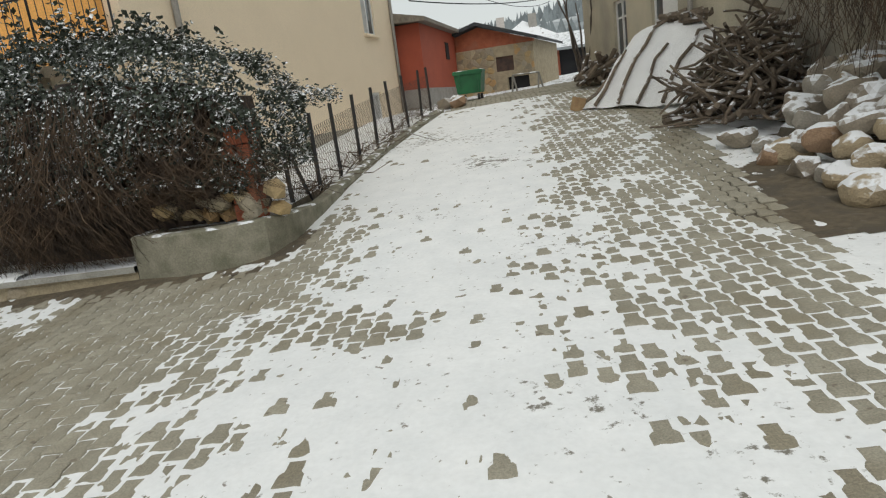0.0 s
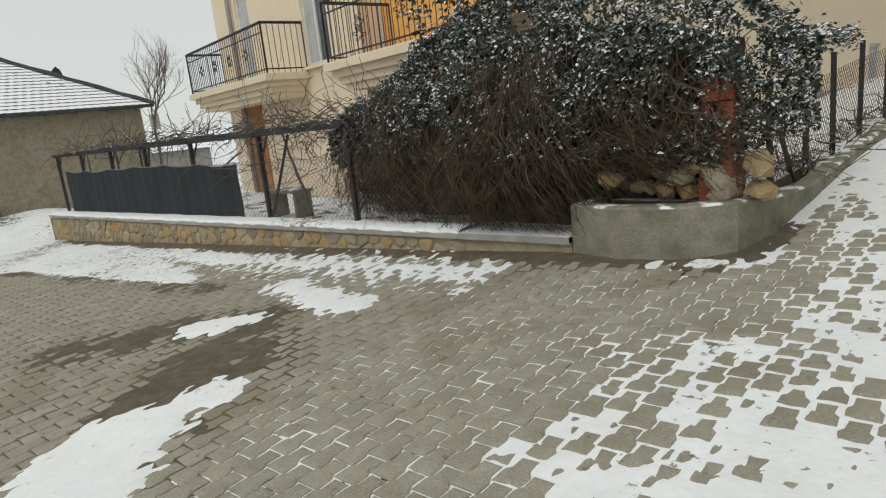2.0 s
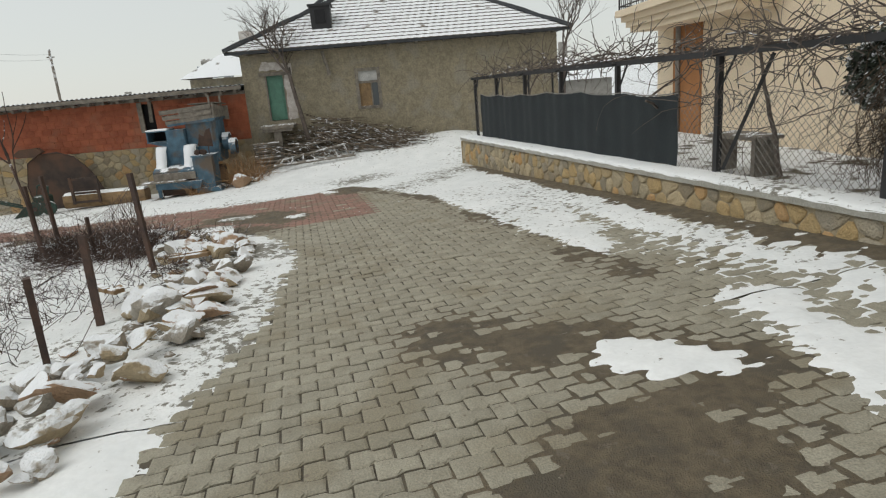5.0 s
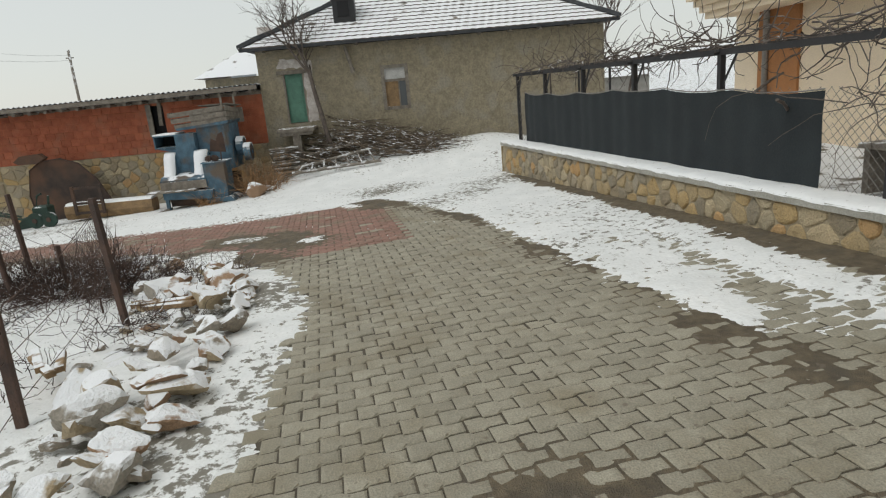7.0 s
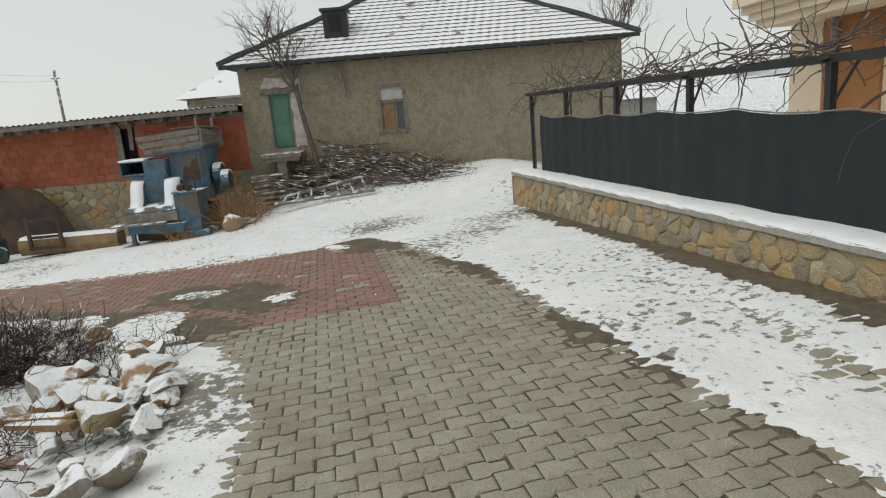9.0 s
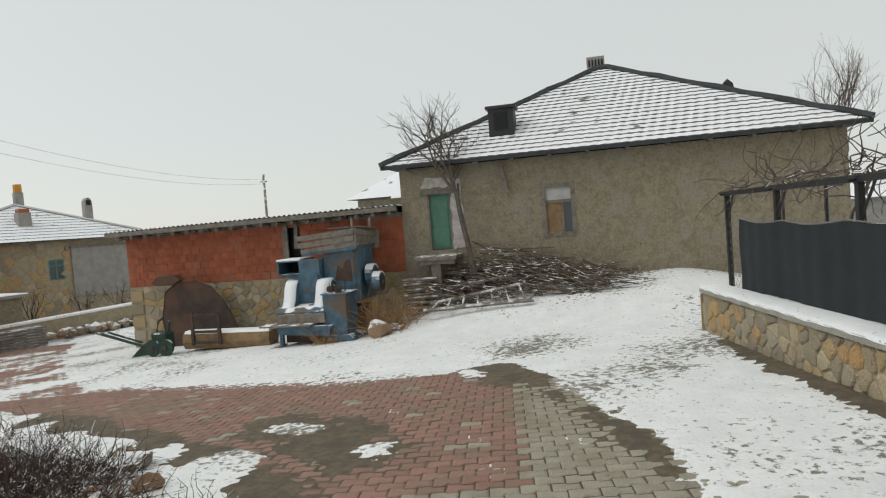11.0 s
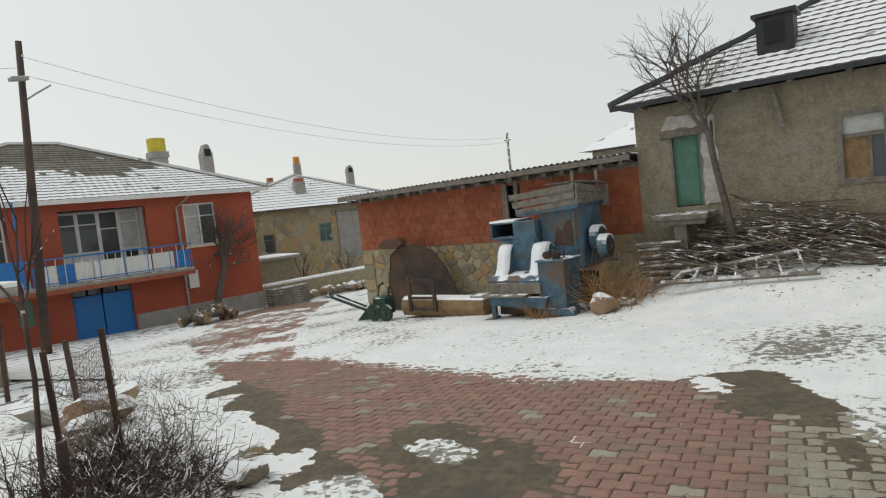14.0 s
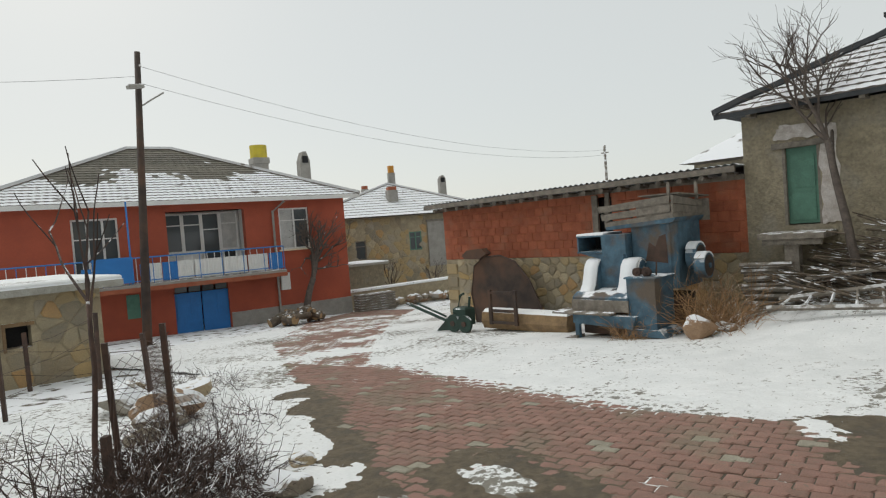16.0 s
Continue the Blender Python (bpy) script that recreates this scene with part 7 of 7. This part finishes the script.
    for k in range(5):
        u = 0.03 + 0.2 * k
        part("weight_branch", Geo().tube([Vector(surf(min(1, max(0, u + 0.1 * (q / 6) + rnd.uniform(-0.02, 0.02))), q / 6)) + Vector((0, -0.03, 0.05)) for q in range(0, 7 if k % 2 == 0 else 4)], 0.035, 0.025, k=6), STICK, t)
    for k in range(22):
        part("log", Geo().tube([(rnd.uniform(-0.3, 1.0), 0.9 + rnd.uniform(-0.2, 0.3), 1.3 + rnd.uniform(0, 0.25)), (rnd.uniform(0.2, 1.3), 1.2, 1.3 + rnd.uniform(0, 0.3))], 0.06, k=6), STICK, t)
    part("stump", Geo().tube([(-1.15, -0.4, 0.0), (-1.1, -0.35, 0.25)], 0.14, k=9), LOGEND, t)
    # branch heap
    w = thing("branch_heap", pose(3.55, 9.2, land1(3.55, 9.2)), "tangled heap of snow-dusted crooked branches", "firewood")
    for k in range(240):
        a = rnd.uniform(0, 6.28)
        rr = rnd.random() ** 0.6
        p = Vector((rr * 0.85 * math.cos(a), rr * 1.05 * math.sin(a), 0))
        p.z = 1.35 * (1 - rr ** 1.7) * rnd.uniform(0.35, 1) + 0.05
        d = Vector((rnd.gauss(-0.3, 1), rnd.gauss(0, 1), rnd.gauss(0.1, 0.35)))
        pts = wander(p - d.normalized() * 0.4, d, 5, rnd.uniform(0.12, 0.25), 0.18, rnd)
        for q in pts:
            q.z = max(0.03, q.z)
        part("branch", Geo().tube(pts, rnd.uniform(0.02, 0.05), 0.015, k=6), STICK, w)
    w = thing("small_woodpile", pose(2.5, 16.2, land1(2.5, 16.2)), "small stack of split wood by the corner", "firewood")
    for k in range(40):
        part("log", Geo().tube([(rnd.uniform(-0.4, 0.4), rnd.uniform(-0.8, 0.8), rnd.uniform(0.05, 0.3)), (rnd.uniform(-0.1, 0.7), rnd.uniform(-0.8, 0.8), rnd.uniform(0.3, 0.8))], 0.05, k=6), STICK, w)
    # hanging bare creeper over the stone heap
    g = Geo()
    for k in range(1500):
        x, y = rnd.uniform(3.5, 5.2), rnd.uniform(4.5, 8.3)
        z1 = 3.4 + rnd.uniform(-0.6, 0.5)
        z0 = land1(x, y) + 0.65 + rnd.uniform(0, 1.2)
        pts = [(x + rnd.gauss(0, 0.1), y + rnd.gauss(0, 0.1), z1 + (z0 - z1) * i / 4) for i in range(5)]
        g.tube(pts, 0.006, 0.003, k=3, cap=False)
    single("bare_creeper", g, VINE, pose(0, 0, 0), "curtain of bare brown creeper hanging over the stones", "creeper", kind="stuff")


def hills():
    """Wooded hills beyond the village, their haze put into pale colours."""
    g = Geo()
    nx, ny = 110, 26
    for j in range(ny + 1):
        for i in range(nx + 1):
            x, y = -160 + 420 * i / nx, 110 + 260 * j / ny
            t = j / ny
            z = 3 + (34 + 26 * noise.noise(Vector((x * 0.010, 3.1, 0)))) * t ** 0.8 + 5 * noise.noise(Vector((x * 0.04, y * 0.04, 1))) * t + x * 0.05 * t
            g.v.append((x, y, z))
            if i and j:
                k = len(g.v) - 1
                g.f.append((k, k - nx - 1, k - nx - 2, k - 1))
    tagged(part("backdrop", g, FOREST, smooth=True), "far wooded hillside with the snowfall haze put into its pale colour", "hill", kind="structure")
    rnd = random.Random(88)
    g = Geo()
    for k in range(2600):
        x, t = rnd.uniform(-60, 200), rnd.random()
        y = 112 + 250 * t
        z = 3 + (34 + 26 * noise.noise(Vector((x * 0.010, 3.1, 0)))) * t ** 0.8 + x * 0.05 * t
        if noise.noise(Vector((x * 0.03, y * 0.03, 4))) < -0.05:
            continue
        h, r = rnd.uniform(3, 7), rnd.uniform(1.2, 2.4)
        n = len(g.v)
        for q in range(5):
            g.v.append((x + r * math.cos(q * 1.257) * rnd.uniform(0.7, 1.2), y + r * math.sin(q * 1.257), z - 0.5))
        g.v.append((x, y, z + h))
        g.f += [(n + q, n + (q + 1) % 5, n + 5) for q in range(5)]
    # conifers painted pale grey to carry the same haze as the hill
    single("far_woods", g, material("hazy_far_conifers", (0.27, 0.305, 0.315), (0.21, 0.24, 0.25), scale=0.05, bump=0, rand=0.15), pose(0, 0, 0), "conifer wood on the far hillside, haze put into its pale colour", "woods", kind="stuff")


pole(-20.5, -14.75, -2, 6.9, "dark wooden utility pole with a street lamp", True)
pole(-48.5, -12.4, -3, 5.5, "distant wooden utility pole")
cable((-20.5, -14.75, 6.5), (-48.5, -12.4, 5.2), 0.9)
cable((-20.5, -14.75, 6.0), (-48.5, -12.4, 4.9), 0.9)
cable((-20.5, -14.75, 6.2), (-4, -24, 6.8), 0.6)
cable((-3.2, 19, 6.2), (6, 60, 9), 1.0, r=0.02)
cable((-2.2, 20, 4.6), (6, 40, 7), 0.4, r=0.02)
out_house, out_wall, out_rnd = low_stone_house()
neighbours()
uphill()
hills()
stones(out_wall, -5, -1.7, lambda x: -1.9, lambda x: 0.5, -0.01, out_rnd, 0.36, 0.22)
stones(out_wall, -1.13, 0, lambda x: -1.9, lambda x: 0.5, -0.01, out_rnd, 0.36, 0.22)
stones(out_wall, -1.7, -1.1, lambda x: -1.9, lambda x: -0.5, -0.01, out_rnd, 0.36, 0.22)


# ---- interlocking concrete pavers ----
def paver_outline(L, W, gap):
    """Waisted block: one half wider than the other, so that staggered rows lock."""
    a = 0.012
    l, w = L / 2 - gap / 2, W / 2 - gap / 2
    top = [(-l, w + a), (-0.022, w + a), (0.022, w - a), (l, w - a)]
    return [(-l, -(w + a)), (-0.022, -(w + a)), (0.022, -(w - a)), (l, -(w - a))] + [(x, y) for x, y in reversed(top)]


def paving():
    L, W = 0.205, 0.13
    ring = paver_outline(L, W, 0.008)
    n = len(ring)
    tmpl = []
    for inset, z in ((0.0, -0.05), (0.0, -0.0085), (0.011, -0.0028), (0.028, 0.0)):   # tops slightly domed by wear
        tmpl += [(x - math.copysign(inset, x), y - math.copysign(inset, y), z) for x, y in ring]
    tmpl = np.array(tmpl)
    faces = [tuple(3 * n + i for i in range(n))] + [(k * n + i, k * n + (i + 1) % n, (k + 1) * n + (i + 1) % n, (k + 1) * n + i) for k in (0, 1, 2) for i in range(n)]
    wide = tmpl * np.array((0.95, 0.93, 1))
    shared = {}
    for key, mat, shape in ((1, PAVER, wide), (2, PAVER, tmpl), (3, PAVER_RED, tmpl)):
        g = Geo()
        g.v, g.f = [tuple(v) for v in shape], list(faces)
        shared[key] = g.mesh("paver", mat)
    fields = {}
    for key, name, label, mat in ((1, "uphill_paving", "grey interlocking concrete pavers half buried in snow", PAVER), (2, "lane_paving", "damp grey interlocking concrete pavers", PAVER), (3, "red_lane_paving", "worn red interlocking concrete pavers", PAVER_RED)):
        fields[key] = (tagged(new(name), label, "paving", kind="structure"), mat)
    rnd = random.Random(99)
    rest = {k: ([], []) for k in (1, 2, 3, 4)}
    count = {1: 0, 2: 0, 3: 0}
    near = {1: lambda x, y: -2.6 < x < 0.9 and 2.2 < y < 5.2, 2: lambda x, y: -9.2 < x < -6.4 and 1.6 < y < 4.2, 3: lambda x, y: -15.6 < x < -12.7 and 0 < y < 2.95}

    def lay(key, x, y, ang):
        h = rnd.gauss(0, 0.0043) if key == 1 else rnd.gauss(0, 0.0022)
        if key == 1 and x < -2.6:
            h = abs(h) * 0.6
        z = land1(x, y) + h
        e = 0.2
        sx, sy = (land1(x + e, y) - land1(x - e, y)) / (2 * e), (land1(x, y + e) - land1(x, y - e)) / (2 * e)
        m = Matrix.Translation((x, y, z)) @ Vector((0, 0, 1)).rotation_difference(Vector((-sx, -sy, 1))).to_matrix().to_4x4() @ pose(0, 0, 0, rnd.gauss(0, 0.5), rnd.gauss(0, 0.5), ang + rnd.gauss(0, 0.6))
        grey_in_red = key == 3 and rnd.random() < 0.05
        if near[key](x, y) and count[key] < 295:
            count[key] += 1
            piece("paver", shared[2 if grey_in_red else key], fields[key][0], m)
            return
        vs, fs = rest[4 if grey_in_red else key]
        k = len(vs)
        a = np.array(m)
        vs.extend(((wide if key == 1 and x > -1.7 else tmpl) @ a[:3, :3].T + a[:3, 3]).tolist())
        fs.extend([tuple(k + i for i in f) for f in faces])
    # all blocks lie lengthwise to the north, in rows stacked westward
    r = 0
    x = 3.4
    while x > -7.2:
        y = -2.0 + (L / 2 if r % 2 else 0)
        while y < 21:
            if paved(x, y) == 1 and not (y > 5.6 and x < float(road_west(y)) + 0.12):
                lay(1, x, y, 90)
            y += L
        x -= W
        r += 1
    # the lane and the red lane
    r = 0
    x = -4.0
    while x > -29:
        y = -15 + (L / 2 if r % 2 else 0)
        while y < 5.6:
            k = paved(x, y)
            if k in (2, 3):
                lay(k, x, y, 90)
            y += L
        x -= W
        r += 1
    for k, (vs, fs) in rest.items():
        g = Geo()
        g.v, g.f = vs, fs
        ob = part("pavers", g, fields[k][1] if k < 4 else PAVER, fields[k if k < 4 else 3][0])
        tagged(ob, kind="stuff")


paving()
